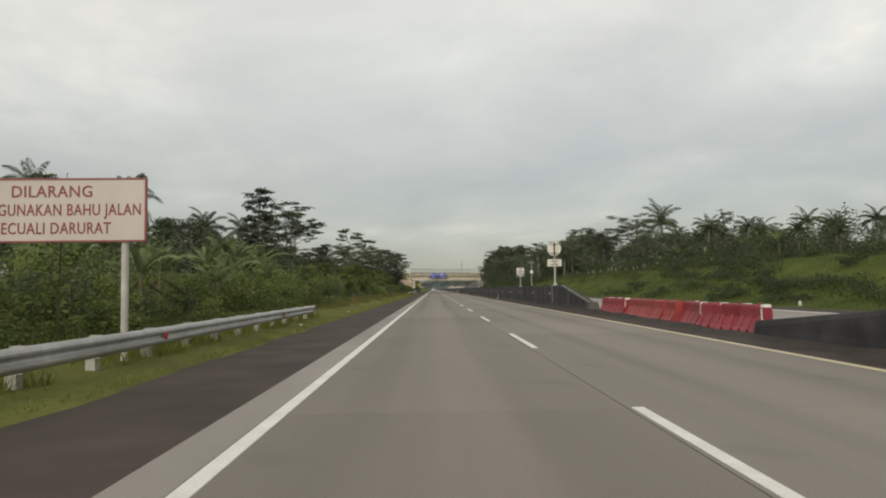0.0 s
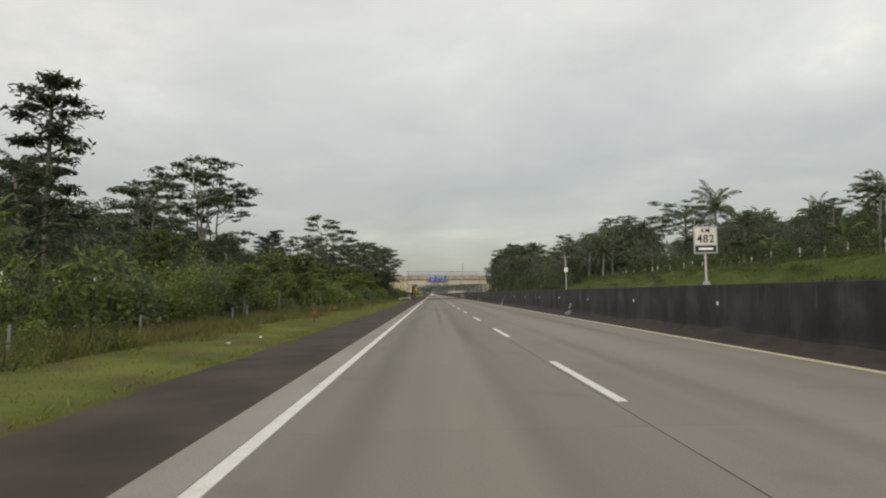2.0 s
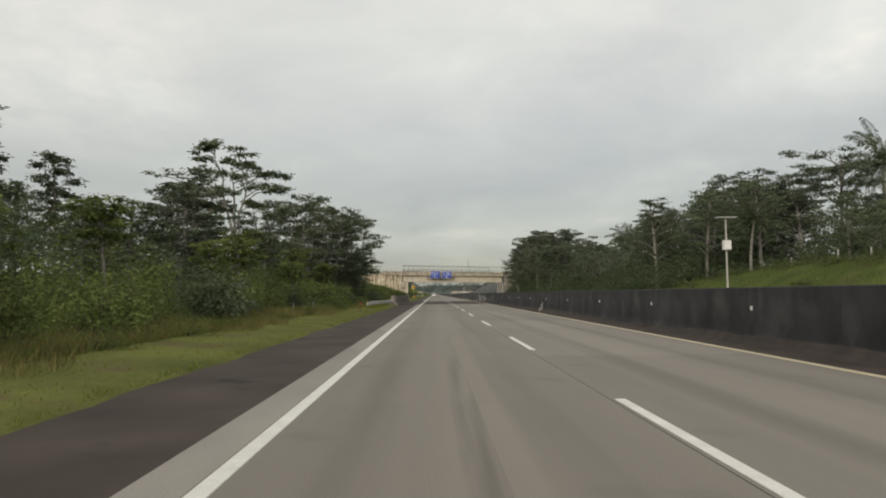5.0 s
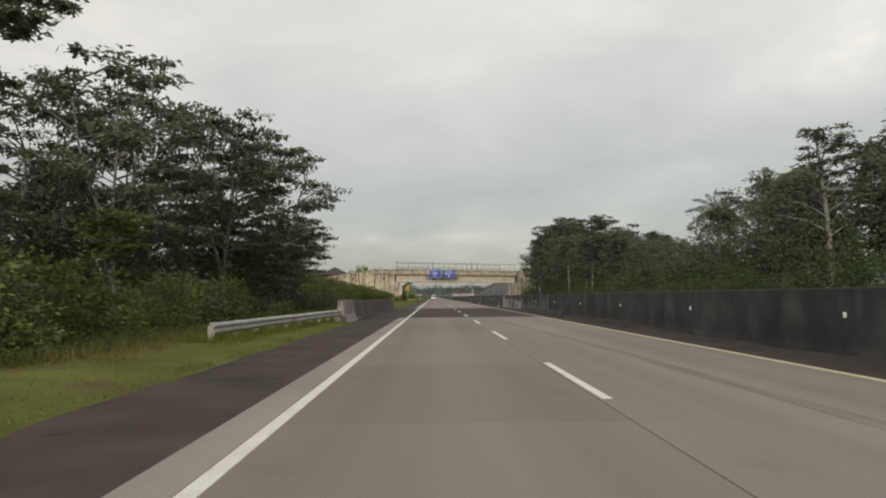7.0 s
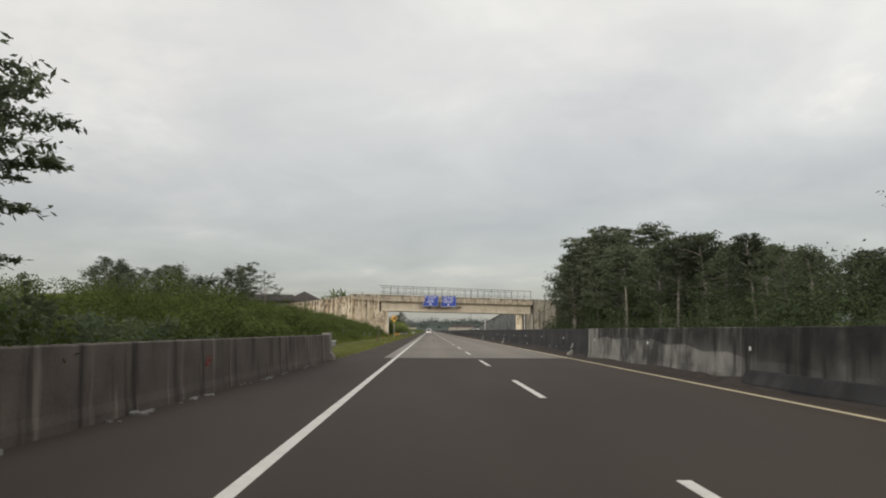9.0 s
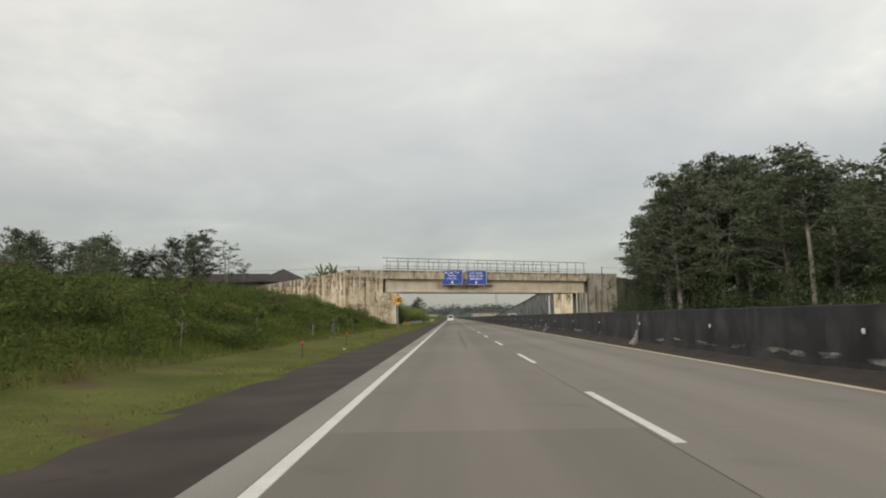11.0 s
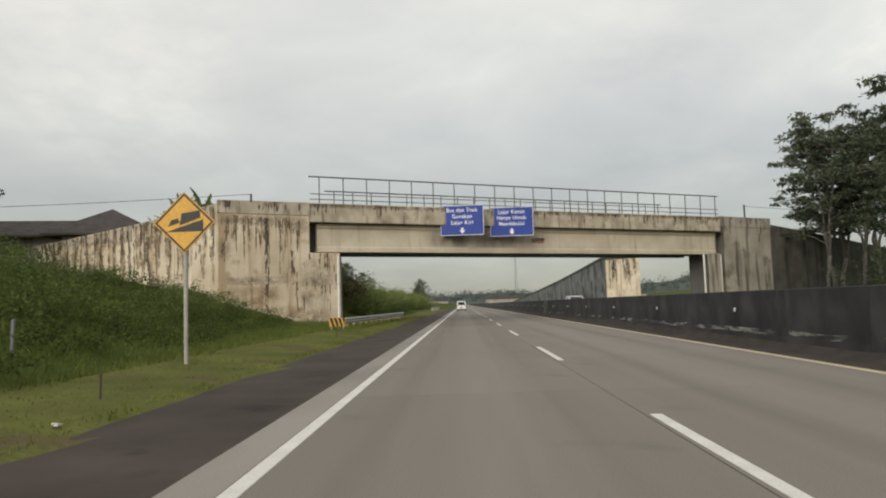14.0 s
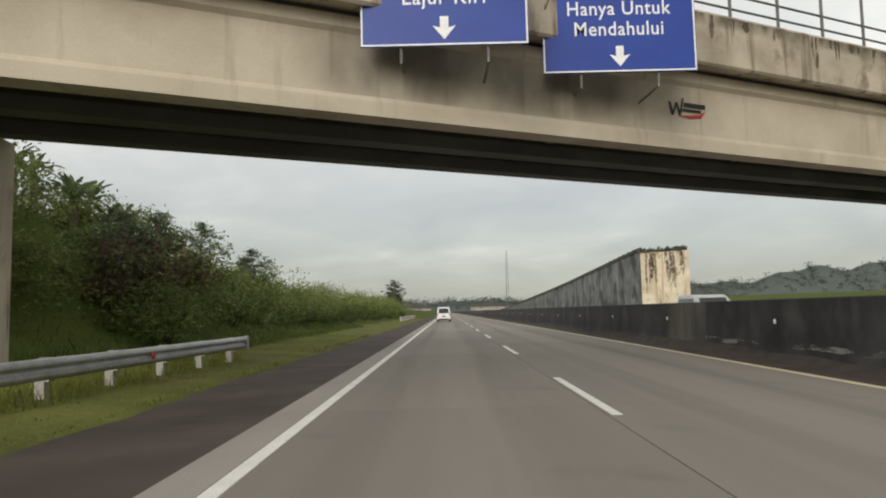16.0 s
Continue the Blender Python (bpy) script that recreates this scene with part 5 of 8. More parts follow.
def make_sengon(seed, label, leafmat=M_LEAFD, bare=3.2, reach=3.2, flat_top=0.35, forks=3, pads=4, per=40, limbs=32, leaf=0.28):
    """A forking roadside tree 10 m high: a pale stem that splits into rising leaders, with level sprays of drooping leaves on long limbs.
    bare: the height of the lowest limbs; reach: the crown's half width; flat_top: 1 for an umbrella, 0 for a rounded crown."""
    rng = np.random.default_rng(seed)
    tree = thing("tree", label, "tree", "roadside trees")
    wood = Geo()
    fork = bare * (0.55 + 0.25 * rng.random())
    lean = rng.normal(size=2) * 0.3
    foot = Vector((lean[0] * 0.5, lean[1] * 0.5, fork))
    wood.tube([(0, 0, -0.3), (lean[0] * 0.1, lean[1] * 0.1, fork * 0.5), foot], [0.17, 0.13, 0.12], 8)
    leaders = []
    for k in range(forks):
        w = 6.283 * k / forks + rng.random() * 0.8
        out = 0.32 * reach * (0.6 + 0.7 * rng.random())
        top = 9.3 - 1.3 * rng.random() * (k > 0)
        pts = [foot + Vector((math.cos(w) * out * f ** 0.8, math.sin(w) * out * f ** 0.8, (top - fork) * f)) + Vector((*(rng.normal(size=2) * 0.09), 0)) * (0 < f < 1) for f in np.linspace(0, 1, 7)]
        wood.tube(pts, [0.095 - 0.0125 * i for i in range(7)], 6, False)
        leaders.append(pts)
    centres, radii = [], []
    for i in range(limbs):
        pts = leaders[i % forks]
        f = (i // forks + rng.random()) / (limbs / forks)
        z = bare + (min(pts[-1].z, 9.2) - bare) * f
        g = min(max((z - fork) / (pts[-1].z - fork), 0.0), 0.999) * 6
        j = int(g)
        p = pts[j].lerp(pts[j + 1], g - j)
        rise = 0.25 + 0.55 * rng.random()
        spread = (1 - (1 - flat_top) * max(0.0, (f - 0.35) / 0.65) ** 1.5 * 0.72) * (0.78 + 0.22 * min(f / 0.2, 1))
        length = reach * spread * (0.55 + 0.5 * rng.random())
        w = 6.283 * (i % forks) / forks + rng.normal() * 1.25
        tip = Vector((p.x * 0.4 + math.cos(w) * length, p.y * 0.4 + math.sin(w) * length, min(z + rise, 9.8)))
        path = [p.lerp(tip, q) + Vector((0, 0, 0.10 * length * math.sin(math.pi * q ** 0.7))) for q in (0, 0.33, 0.67, 1)]
        wood.tube(path, [0.045, 0.032, 0.020, 0.008], 4, False)
        for k in range(pads):
            q = 1 - 0.62 * k / pads
            c = p.lerp(tip, q) + Vector((0, 0, 0.10 * length * math.sin(math.pi * q ** 0.7) + 0.06))
            wob = rng.normal(size=3) * np.array([0.36, 0.36, 0.13]) * (1 if k else 0.4)
            sc = (0.72 + 0.5 * rng.random()) * (0.8 if k == 0 else 1.0) * reach / 3.2
            centres.append((c.x + wob[0], c.y + wob[1], c.z + wob[2]))
            radii.append((0.70 * sc, 0.70 * sc, 0.20 * sc))
    for pts in leaders:
        centres.append((pts[-1].x, pts[-1].y, pts[-1].z + 0.2))
        radii.append((0.6, 0.6, 0.22))
    v, f = leaf_quads(rng, centres, radii, per, leaf, leaf * 0.20, 0.62, 0.38, 0.12)
    part("trunk", wood, M_BARK, tree, smooth=True)
    part("crown", tri_mesh("crown", v, f, leafmat), None, tree)
    return tree


def make_shrub(seed, label, mat, count=1250, spread=1.0, leaf=0.13, name="shrub"):
    """A bush about 2 m high and as wide."""
    rng = np.random.default_rng(seed)
    bush = thing(name, label, "shrub", "roadside shrubs")
    stems = Geo()
    centres, radii = [], []
    for i in range(15):
        w, d = rng.random() * 6.28, spread * (0.15 + 0.95 * rng.random())
        h = (0.5 + 1.35 * rng.random()) * (1 - 0.22 * d / spread)
        tip = (math.cos(w) * d, math.sin(w) * d, h)
        stems.tube(limb_path((tip[0] * 0.3, tip[1] * 0.3, -0.15), tip, 0.05, 3), [0.022, 0.018, 0.012, 0.006], 4, False)
        centres.append(tip)
        radii.append((0.46, 0.46, 0.34))
        centres.append((tip[0] * 1.05, tip[1] * 1.05, h * 0.5))
        radii.append((0.5, 0.5, 0.4))
    v, f = leaf_quads(rng, centres, radii, max(8, count // 30), leaf, leaf * 0.3, 0.3, 0.1, 0.3)
    tagged(part("stem_tangle", stems, M_TWIG, bush), kind="stuff")
    part("foliage", tri_mesh("foliage", v, f, mat), None, bush)
    return bush


def make_sapling(seed, label):
    """A planted sapling about 2 m high: a thin leaning stem and a loose tuft of leaves."""
    rng = np.random.default_rng(seed)
    ob = thing("sapling", label, "tree", "planted saplings")
    stem, centres = Geo(), []
    stem.tube(limb_path((0, 0, -0.1), (0.08, 0.03, 1.55), 0.03, 4), [0.024, 0.021, 0.018, 0.014, 0.010], 6)
    for i in range(9):
        w, z = rng.random() * 6.28, 0.9 + 0.75 * rng.random()
        tip = (0.06 + math.cos(w) * (0.2 + 0.35 * rng.random()), math.sin(w) * (0.2 + 0.3 * rng.random()), z + 0.25)
        stem.tube(limb_path((0.05, 0.02, z - 0.1), tip, 0.03, 2), [0.010, 0.007, 0.004], 4, False)
        centres.append(tip)
    part("stem", stem, M_BARK, ob)
    v, f = leaf_quads(rng, centres, [(0.24, 0.24, 0.17)] * len(centres), 42, 0.12, 0.035, 0.35, 0.2, 0.2)
    part("foliage", tri_mesh("foliage", v, f, M_BUSH), None, ob)
    return ob


def make_palm(seed, label):
    """A coconut palm 10 m high to the base of its crown top."""
    rng = np.random.default_rng(seed)
    palm = thing("coconut_palm", label, "palm tree", "palms")
    trunk = Geo()
    bend = rng.normal(size=2) * 0.5
    path = [(bend[0] * (z / 9) ** 2, bend[1] * (z / 9) ** 2, z) for z in np.linspace(-0.3, 8.2, 10)]
    trunk.tube(path, [0.20 - 0.009 * i for i in range(10)], 8)
    top = Vector(path[-1])
    rach = Geo()
    vs, fs, k = [], [], 0
    for i in range(22):
        az, el = i * 2.4 + rng.random() * 0.9, 1.50 - 1.9 * (i / 21) + rng.normal() * 0.16
        L = 2.9 + 1.2 * rng.random()
        pts = []
        p, e = top.copy(), el
        for s in range(9):
            pts.append(p.copy())
            p = p + Vector((math.cos(az) * math.cos(e), math.sin(az) * math.cos(e), math.sin(e))) * (L / 8)
            e -= 0.07 + 0.030 * s + 0.06 * rng.random()
        rach.tube(pts, [0.035 - 0.0035 * s for s in range(9)], 4, False)
        side = Vector((-math.sin(az), math.cos(az), 0))
        for s in range(3, 34):
            f = s / 34
            a = f * 8
            j = min(int(a), 7)
            q = pts[j].lerp(pts[j + 1], a - j)
            d = (pts[j + 1] - pts[j]).normalized()
            w = 0.72 * math.sin(math.pi * (0.12 + 0.84 * f)) ** 0.7
            for sg in (-1, 1):
                tip = q + side * sg * w * 0.72 + d * w * 0.45 + Vector((0, 0, -w * (0.55 + 0.35 * rng.random())))
                mid = q.lerp(tip, 0.5) + Vector((0, 0, 0.05))
                vs += [q, mid + d * 0.042, tip, mid - d * 0.042]
                fs.append((k, k + 1, k + 2, k + 3))
                k += 4
    part("trunk", trunk, M_BARK, palm, smooth=True)
    part("rib", rach, M_PALM, palm)
    part("crown", tri_mesh("crown", np.array([tuple(p) for p in vs]), np.array(fs), M_PALM), None, palm)
    return palm


def make_banana(seed, label):
    """A banana plant 4 m high."""
    rng = np.random.default_rng(seed)
    plant = thing("banana_plant", label, "banana plant", "banana plants")
    stem = Geo()
    for s in range(1 + int(rng.random() * 2)):
        ox, oy = rng.normal(size=2) * 0.35 * s
        stem.tube([(ox, oy, -0.2), (ox, oy, 1.0), (ox * 1.1, oy * 1.1, 2.2)], [0.15, 0.12, 0.07], 8)
    part("stem", stem, M_STEM, plant)
    for i in range(11):
        dry = i > 8
        az, el = i * 2.4 + rng.random() * 0.6, 1.50 - 0.95 * (i / 10) + rng.normal() * 0.12
        if dry:
            el = -0.2 - 0.6 * rng.random()
        L, wmax = (1.3 if dry else 1.9) + 0.6 * rng.random(), (0.12 if dry else 0.20) + 0.06 * rng.random()
        p, e = Vector((0, 0, 1.9 + 0.25 * rng.random())), el
        side = Vector((-math.sin(az), math.cos(az), 0))
        twist = rng.normal() * 0.35
        vs, fs = [], []
        for s in range(25):
            f = s / 24
            w = wmax * (math.sin(math.pi * min(0.04 + 0.97 * f, 1)) ** 0.55 if f > 0.16 else 0.10)
            wa, wb = (w * (0.45 + 0.35 * rng.random() if rng.random() < 0.3 else 0.86 + 0.26 * rng.random()) for q in range(2))
            fold = 0.25 + 0.45 * rng.random()
            up = Vector((0, 0, 1))
            vs += [p + side * wa - up * wa * (fold + twist), p + up * 0.01, p - side * wb - up * wb * (fold - twist)]
            p = p + Vector((math.cos(az) * math.cos(e), math.sin(az) * math.cos(e), math.sin(e))) * (L / 24)
            e -= (0.015 + 0.085 * f * (0.5 + rng.random())) * (0.4 if dry else 1.0)
        for s in range(24):
            fs += [(3 * s, 3 * s + 1, 3 * s + 4, 3 * s + 3), (3 * s + 1, 3 * s + 2, 3 * s + 5, 3 * s + 4)]
        part("leaf", Geo().add(vs, fs), M_DRY if dry else M_BANA, plant, "hanging dry leaf" if dry else "")
    return plant


def put(kind, x, y, top, rng, base=None, width=1.0, unit=10.0):
    """A copy of one of the kind's variants at (x, y), as high as to reach the level top."""
    z = float(ground_height(x, y)) if base is None else base
    s = max(top - z, 0.3) / unit
    m = Matrix.Translation((x, y, z - 0.05)) @ Matrix.Rotation(rng.random() * 6.28, 4, "Z") @ Matrix.Diagonal((s * width, s * width, s, 1))
    src = kind[int(rng.random() * len(kind))]
    if not src.get("used"):
        src["used"] = 1
        src.matrix_basis = m
        return src
    sc = src.scale
    return copy_thing(src, m @ Matrix.Diagonal((1 / sc[0], 1 / sc[1], 1 / sc[2], 1)))


def thicket(name, label, rows, mat, leaf, seed, per=9):
    """A belt of bushes too many to tell apart: one mesh of leaves round the rows (x, y, top, width)."""
    rng = np.random.default_rng(seed)
    centres, radii = [], []
    for x, y, top, w in rows:
        z = float(ground_height(x, y))
        h = top - z
        for k in range(9):
            a, d = rng.random() * 6.28, w * rng.random() ** 0.6
            f = 0.2 + 0.8 * rng.random()
            centres.append((x + math.cos(a) * d, y + math.sin(a) * d, z + h * f * (1 - 0.3 * d / w)))
            radii.append((0.55 * w, 0.55 * w, 0.2 * h + 0.15))
    v, f = leaf_quads(rng, centres, radii, per * 4, leaf, leaf * 0.28, 0.3, 0.1, 0.3)
    return tagged(new(name, tri_mesh(name, v, f, mat)), label, "thicket", kind="stuff")


TIERED = [make_tree(s, "open-crowned tree with tiered pads of dull green leaves", "tiered") for s in (11, 12, 13, 14)]
DENSE = [make_tree(s, "dark full-crowned roadside tree with grey trunk", "dense", M_LEAFD) for s in (21, 22, 23)]
LIGHT = [make_tree(s, "mid-green broadleaf tree beside the toll road", "dense", M_LEAFM) for s in (24, 25)]
SLIM = [make_tree(s, "slim dark tree with short tiered branches", "slim", M_LEAFD) for s in (31, 32)]
SENGON = [make_sengon(s, "pale-stemmed forking tree with level sprays of dark leaves", M_LEAFD) for s in (101, 102, 103)]
SPREADL = [make_sengon(s, "wide-crowned forking tree leaning over the verge", M_LEAFS, 2.6, 3.9, 0.62, 3, 5, 34, 42, 0.31) for s in (114, 115, 116)]
SPREAD = [make_sengon(s, "wide-crowned forking tree with drooping dark leaf sprays", M_LEAFD, 2.6, 3.9, 0.62, 3, 5, 34, 42, 0.31) for s in (111, 112, 113)]
PARASOL = [make_sengon(s, "tall open tree with level leaf tiers above a bare pale stem", M_LEAFM, 4.9, 3.3, 0.55, 3, 4, 70, 20, 0.27) for s in (121, 122)]
OPEN = [make_sengon(s, "thin-leaved tree with bare grey twigs showing", M_LEAFM, 3.0, 3.4, 0.3, 4, 3, 22, 30, 0.26) for s in (131,)]
POLE = [make_tree(s, "slender tree with a bare pale trunk and small crown", "pole", M_LEAFD) for s in (35, 36)]
YOUNG = [make_tree(s, "young tree with a thin pale stem and loose crown", "pole", M_LEAFL, 0.8) for s in (37, 38)]
BACKT = [make_tree(s, "dark full-crowned tree in the woods behind", "dense", M_LEAFD, 0.65) for s in (26, 27, 28)]
UMBR = [make_tree(s, "flat-topped tree spreading over the other crowns", "umbrella", M_LEAFD, 1.5) for s in (41, 42)]
SHRUB = [make_shrub(s, "leafy green shrub at the edge of the verge", M_LEAFL) for s in (51, 52, 53, 54)]
SHRUBD = [make_shrub(s, "dark green shrub under the roadside trees", M_LEAFM, 1250) for s in (55, 56, 57)]
WEED = [make_shrub(s, "low bright weeds on the grassy bank", M_WEED, 620, 1.2, 0.13, "weed_clump") for s in (61, 62, 63)]
DRYB = [make_shrub(s, "dry brownish bush on the bank", M_DRY, 600, 1.0, 0.2, "dry_bush") for s in (65,)]
PALMS = [make_palm(s, "coconut palm with drooping fronds") for s in (71, 72, 73)]
BANAN = [make_banana(s, "banana plant with broad torn leaves") for s in (81, 82, 83, 84)]

R = np.random.default_rng(2024)


def place(kind, rows, width=1.0, unit=10.0):
    for x, y, top in rows:
        if x > 22 and x < 0.62 * (y - 191) and y < 312:
            top = min(top, 1.2 + 0.142 * (y - 191) * (0.90 + 0.10 * math.sin(y * 0.42) * math.sin(x * 0.9)))
        put(kind, x, y, top, R, None, width * (0.85 if kind is PALMS and top > 14 else 1.0), unit)


# woods on the verge side before the culvert
place(SLIM, [(-18.9, 77.7, 12.6), (-21, 139, 10.4), (-19, 124, 8.2), (-24, 152, 10.5)], 1.1)
place(PARASOL, [(-22.3, 112.5, 15.6), (-19.6, 176, 16.8)], 1.0)
place(SENGON, [(-23.5, 117, 14.0), (-26, 106, 13), (-17, 158, 10.5), (-20, 164, 11.5), (-15.5, 150, 8.4), (-24, 176, 12.5)], 1.15)
place(SPREADL, [(-13.4, 179, 11.7), (-11.2, 188.0, 11.6), (-10.3, 197.5, 11.4), (-16.5, 190, 12.4), (-18, 183, 11.6), (-15.8, 200, 11.6)], 0.95)
place(SPREADL, [(-11.6, 208.5, 8.2)], 0.98)
place(SPREADL, [(-12.4, 207.6, 5.2)], 1.5)
place(SPREADL, [(-10.6, 199.2, 6.4), (-10.2, 195.5, 5.6)], 1.35)
place(SPREADL, [(-13.2, 194.0, 12.2)], 0.95)
place(DENSE, [(-15, 187, 6.6), (-18, 184, 7.6), (-17, 205, 7.2), (-14.5, 180, 5.4), (-20, 196, 8.0), (-13.6, 203, 5.6), (-22, 190, 9), (-13, 193, 5.0)], 1.35)
place(PALMS, [(-41, 97, 16.5), (-30, 95, 11.5), (-45, 80, 15), (-34, 128, 14), (-38, 52, 13)])
place(BANAN, [(-13.2, 42.5, 4.4), (-14.6, 46.2, 4.6), (-12.4, 48.5, 4.0), (-15.2, 51.5, 4.8), (-13.6, 54.5, 4.6), (-16.2, 58, 6.4), (-15.0, 62, 6.0), (-18, 61, 6.6), (-19, 66, 7.0), (-16.5, 69, 5.8), (-14.5, 37, 4.2), (-15.8, 31, 4.4), (-13.0, 33.5, 3.8), (-16, 25, 4.6)], 0.95, 4.0)
place(BANAN, [(-9.7, 24, 3.3), (-10.2, 27, 3.5), (-10.8, 21.5, 3.6), (-9.3, 30.5, 2.8), (-11.2, 39.5, 3.9), (-11.6, 43.5, 4.1), (-11.0, 47.5, 3.6)], 0.9, 4.0)
for i in range(58):
    y = 4 + i * 3.1 + R.random() * 2
    x = -21 - 13 * R.random()
    top = 7.2 + (-20 - x) * 0.22 * 1.2 + R.normal() * 0.7 - (0.8 if y > 120 else 0)
    put(BACKT if R.random() < 0.6 else LIGHT, x, y, top, R, None, 1.25)
for i in range(26):
    put(BACKT, -38 - 16 * R.random(), -6 + i * 6.0, 9.5 + 2 * R.random(), R, None, 1.4)
for i in range(16):
    y = 70 + i * 7.0 + R.random() * 3
    put(LIGHT if i % 2 else TIERED, -15 - 4 * R.random(), y, 5.6 + 1.8 * R.random(), R, None, 1.3)
back, deep = [], []
for i in range(105):
    y = -4 + i * 1.85 + R.random() * 0.8
    if 183.5 < y < 186.5:
        continue
    if i % 5 != 4 or y < 120:
        put(SHRUB if R.random() < 0.75 else SHRUBD, -8.9 - 1.6 * R.random(), y, 1.7 + 0.7 * math.sin(y * 0.31) * math.sin(y * 0.117 + 1) + 0.9 * R.random(), R, None, 1.15, 2.0)
    if R.random() < 0.85:
        put(WEED if R.random() < 0.55 else SHRUB, -7.5 - 0.9 * R.random() - 0.5 * (58 < y < 150), y + 0.9, (0.7 + 0.75 * R.random()) * (0.65 if 58 < y < 150 else 1.0), R, None, 1.5, 2.0)
    back.append((-11.0 - 2.0 * R.random(), y, 2.3 + 0.8 * math.sin(y * 0.23 + 2) + 0.9 * R.random(), 1.0 + 0.4 * R.random()))
    deep.append((-14.5 - 4.0 * R.random(), y, 3.4 + 1.4 * R.random(), 1.5 + 0.6 * R.random()))
place(YOUNG, [(-10.2, 58, 3.4), (-11.0, 71, 3.9), (-10.0, 82, 3.2), (-11.5, 93, 4.4), (-9.8, 104, 3.6), (-10.8, 113, 4.6), (-9.9, 121, 3.5), (-11.2, 131, 4.8), (-10.1, 139, 3.8), (-10.9, 147, 4.6), (-9.7, 156, 3.6), (-11.4, 164, 5.0), (-10.0, 172, 4.2), (-12.0, 107, 5.2), (-12.2, 151, 5.4)], 1.5)
place(YOUNG, [(-8.6, 82.8, 2.6), (-8.9, 92.7, 2.9), (-8.5, 86.2, 1.9), (-8.7, 98.5, 2.6), (-8.6, 75.5, 2.3), (-8.8, 116.5, 2.7)], 1.5)
thicket("thicket", "leafy green thicket behind the roadside shrubs", back, M_LEAFL, 0.14, 301, 15)
for i in range(46):
    y = 176 + i * 1.05
    deep.append((-9.0 - 4.0 * R.random(), y, 1.4 + 0.9 * R.random() - 0.3 * (y > 209), 1.0 + 0.5 * R.random()))
    deep.append((-14.0 - 7.0 * R.random(), y, 4.4 + 1.6 * R.random() - 2.6 * (y > 208), 1.8 + 0.6 * R.random()))
thicket("undergrowth", "dark undergrowth below the roadside trees", deep, M_LEAFM, 0.20, 302, 11)
for i in range(64):
    y = 16 + i * 2.6 + R.random() * 1.6
    put(WEED, -6.7 - 0.7 * R.random(), y, 0.35 + 0.45 * R.random(), R, None, 1.9, 2.0)
vc = thing("vine_column", "dead trunk wrapped in a column of dark vines", "vine-covered trunk", at=pose(-12.6, 126.0, float(ground_height(-12.6, 126.0))))
part("trunk", Geo().tube([(0, 0, -0.3), (0.05, 0, 3), (0, 0, 5.8)], [0.2, 0.17, 0.12], 7), M_BARK, vc)
vv, vf = leaf_quads(np.random.default_rng(44), [(0.06 * math.sin(3 * z), 0.05 * math.cos(2 * z), z) for z in np.linspace(1.2, 5.9, 13)], [(0.36, 0.36, 0.4)] * 13, 130, 0.2, 0.06, 0.3, 0.3, 0.4)
part("vines", tri_mesh("vines", vv, vf, M_LEAFD), None, vc)
# weeds and bushes on the cutting
for i in range(110):
    y = 216 + i * 1.17 + R.random()
    x = -8.0 - 13 * R.random() ** 0.8 - 3.5 * float(smooth_step(300, 345, y))
    put(WEED if R.random() < 0.7 else SHRUB, x, y, float(ground_height(x, y)) + (0.32 + 0.5 * R.random() if y < 305 else 0.45 + 0.75 * R.random()), R, None, 1.5, 2.0)
place(DRYB, [(-13, 268, 3.1), (-15, 276, 3.8), (-12, 283, 3.0), (-17, 262, 3.9)], 1.4, 2.0)
place(BACKT, [(-39.2, 344, 15.2), (-41.5, 341, 14.2)], 0.95)
place(SPREAD, [(-38.6, 344.5, 16.0)], 0.62)
place(OPEN, [(-34.6, 345.5, 14.0)], 0.9)
place(UMBR, [(-32.2, 346, 10.3)], 0.45)
place(BACKT, [(-53, 344, 15.0), (-58, 350, 15.6), (-62, 342, 14.6), (-49, 349, 13.0), (-46, 330, 10.6), (-56, 325, 12.0), (-66, 335, 14.0), (-52, 312, 10.5), (-48, 300, 8.6), (-56, 292, 9.0), (-42, 318, 9.6)], 1.25)
place(DENSE, [(-63, 352, 15.0), (-59, 349, 14.6), (-55.5, 352, 14.0), (-51, 351, 12.4), (-67, 350, 16.5), (-46, 352, 11.6), (-71, 352, 17.5)], 1.15)
place(PALMS, [(-46.5, 346, 12.4)])
place(BANAN, [(-22.4, 353.4, 10.0), (-24.0, 354.4, 9.4), (-20.8, 352.6, 9.9), (-26, 355.6, 9.0), (-21.2, 352.4, 11.0), (-19.2, 351.6, 11.2), (-18.0, 350.6, 10.2)], 0.55, 4.0)
SAPL = [make_sapling(s_, "thin planted sapling at the foot of the cutting slope") for s_ in (81, 82)]
place(SAPL, [(-5.2, 266.0, 1.75), (-7.8, 263.2, 1.9), (-6.2, 279.0, 1.7), (-8.4, 291.0, 2.0), (-7.4, 254.0, 1.9)], 1.0, 2.0)
for i in range(16):
    put(SHRUB, -8.6 - 3.6 * R.random(), 224.5 + 1.35 * i, 1.5 + 1.5 * R.random() - 0.02 * i, R, None, 1.1, 2.0)
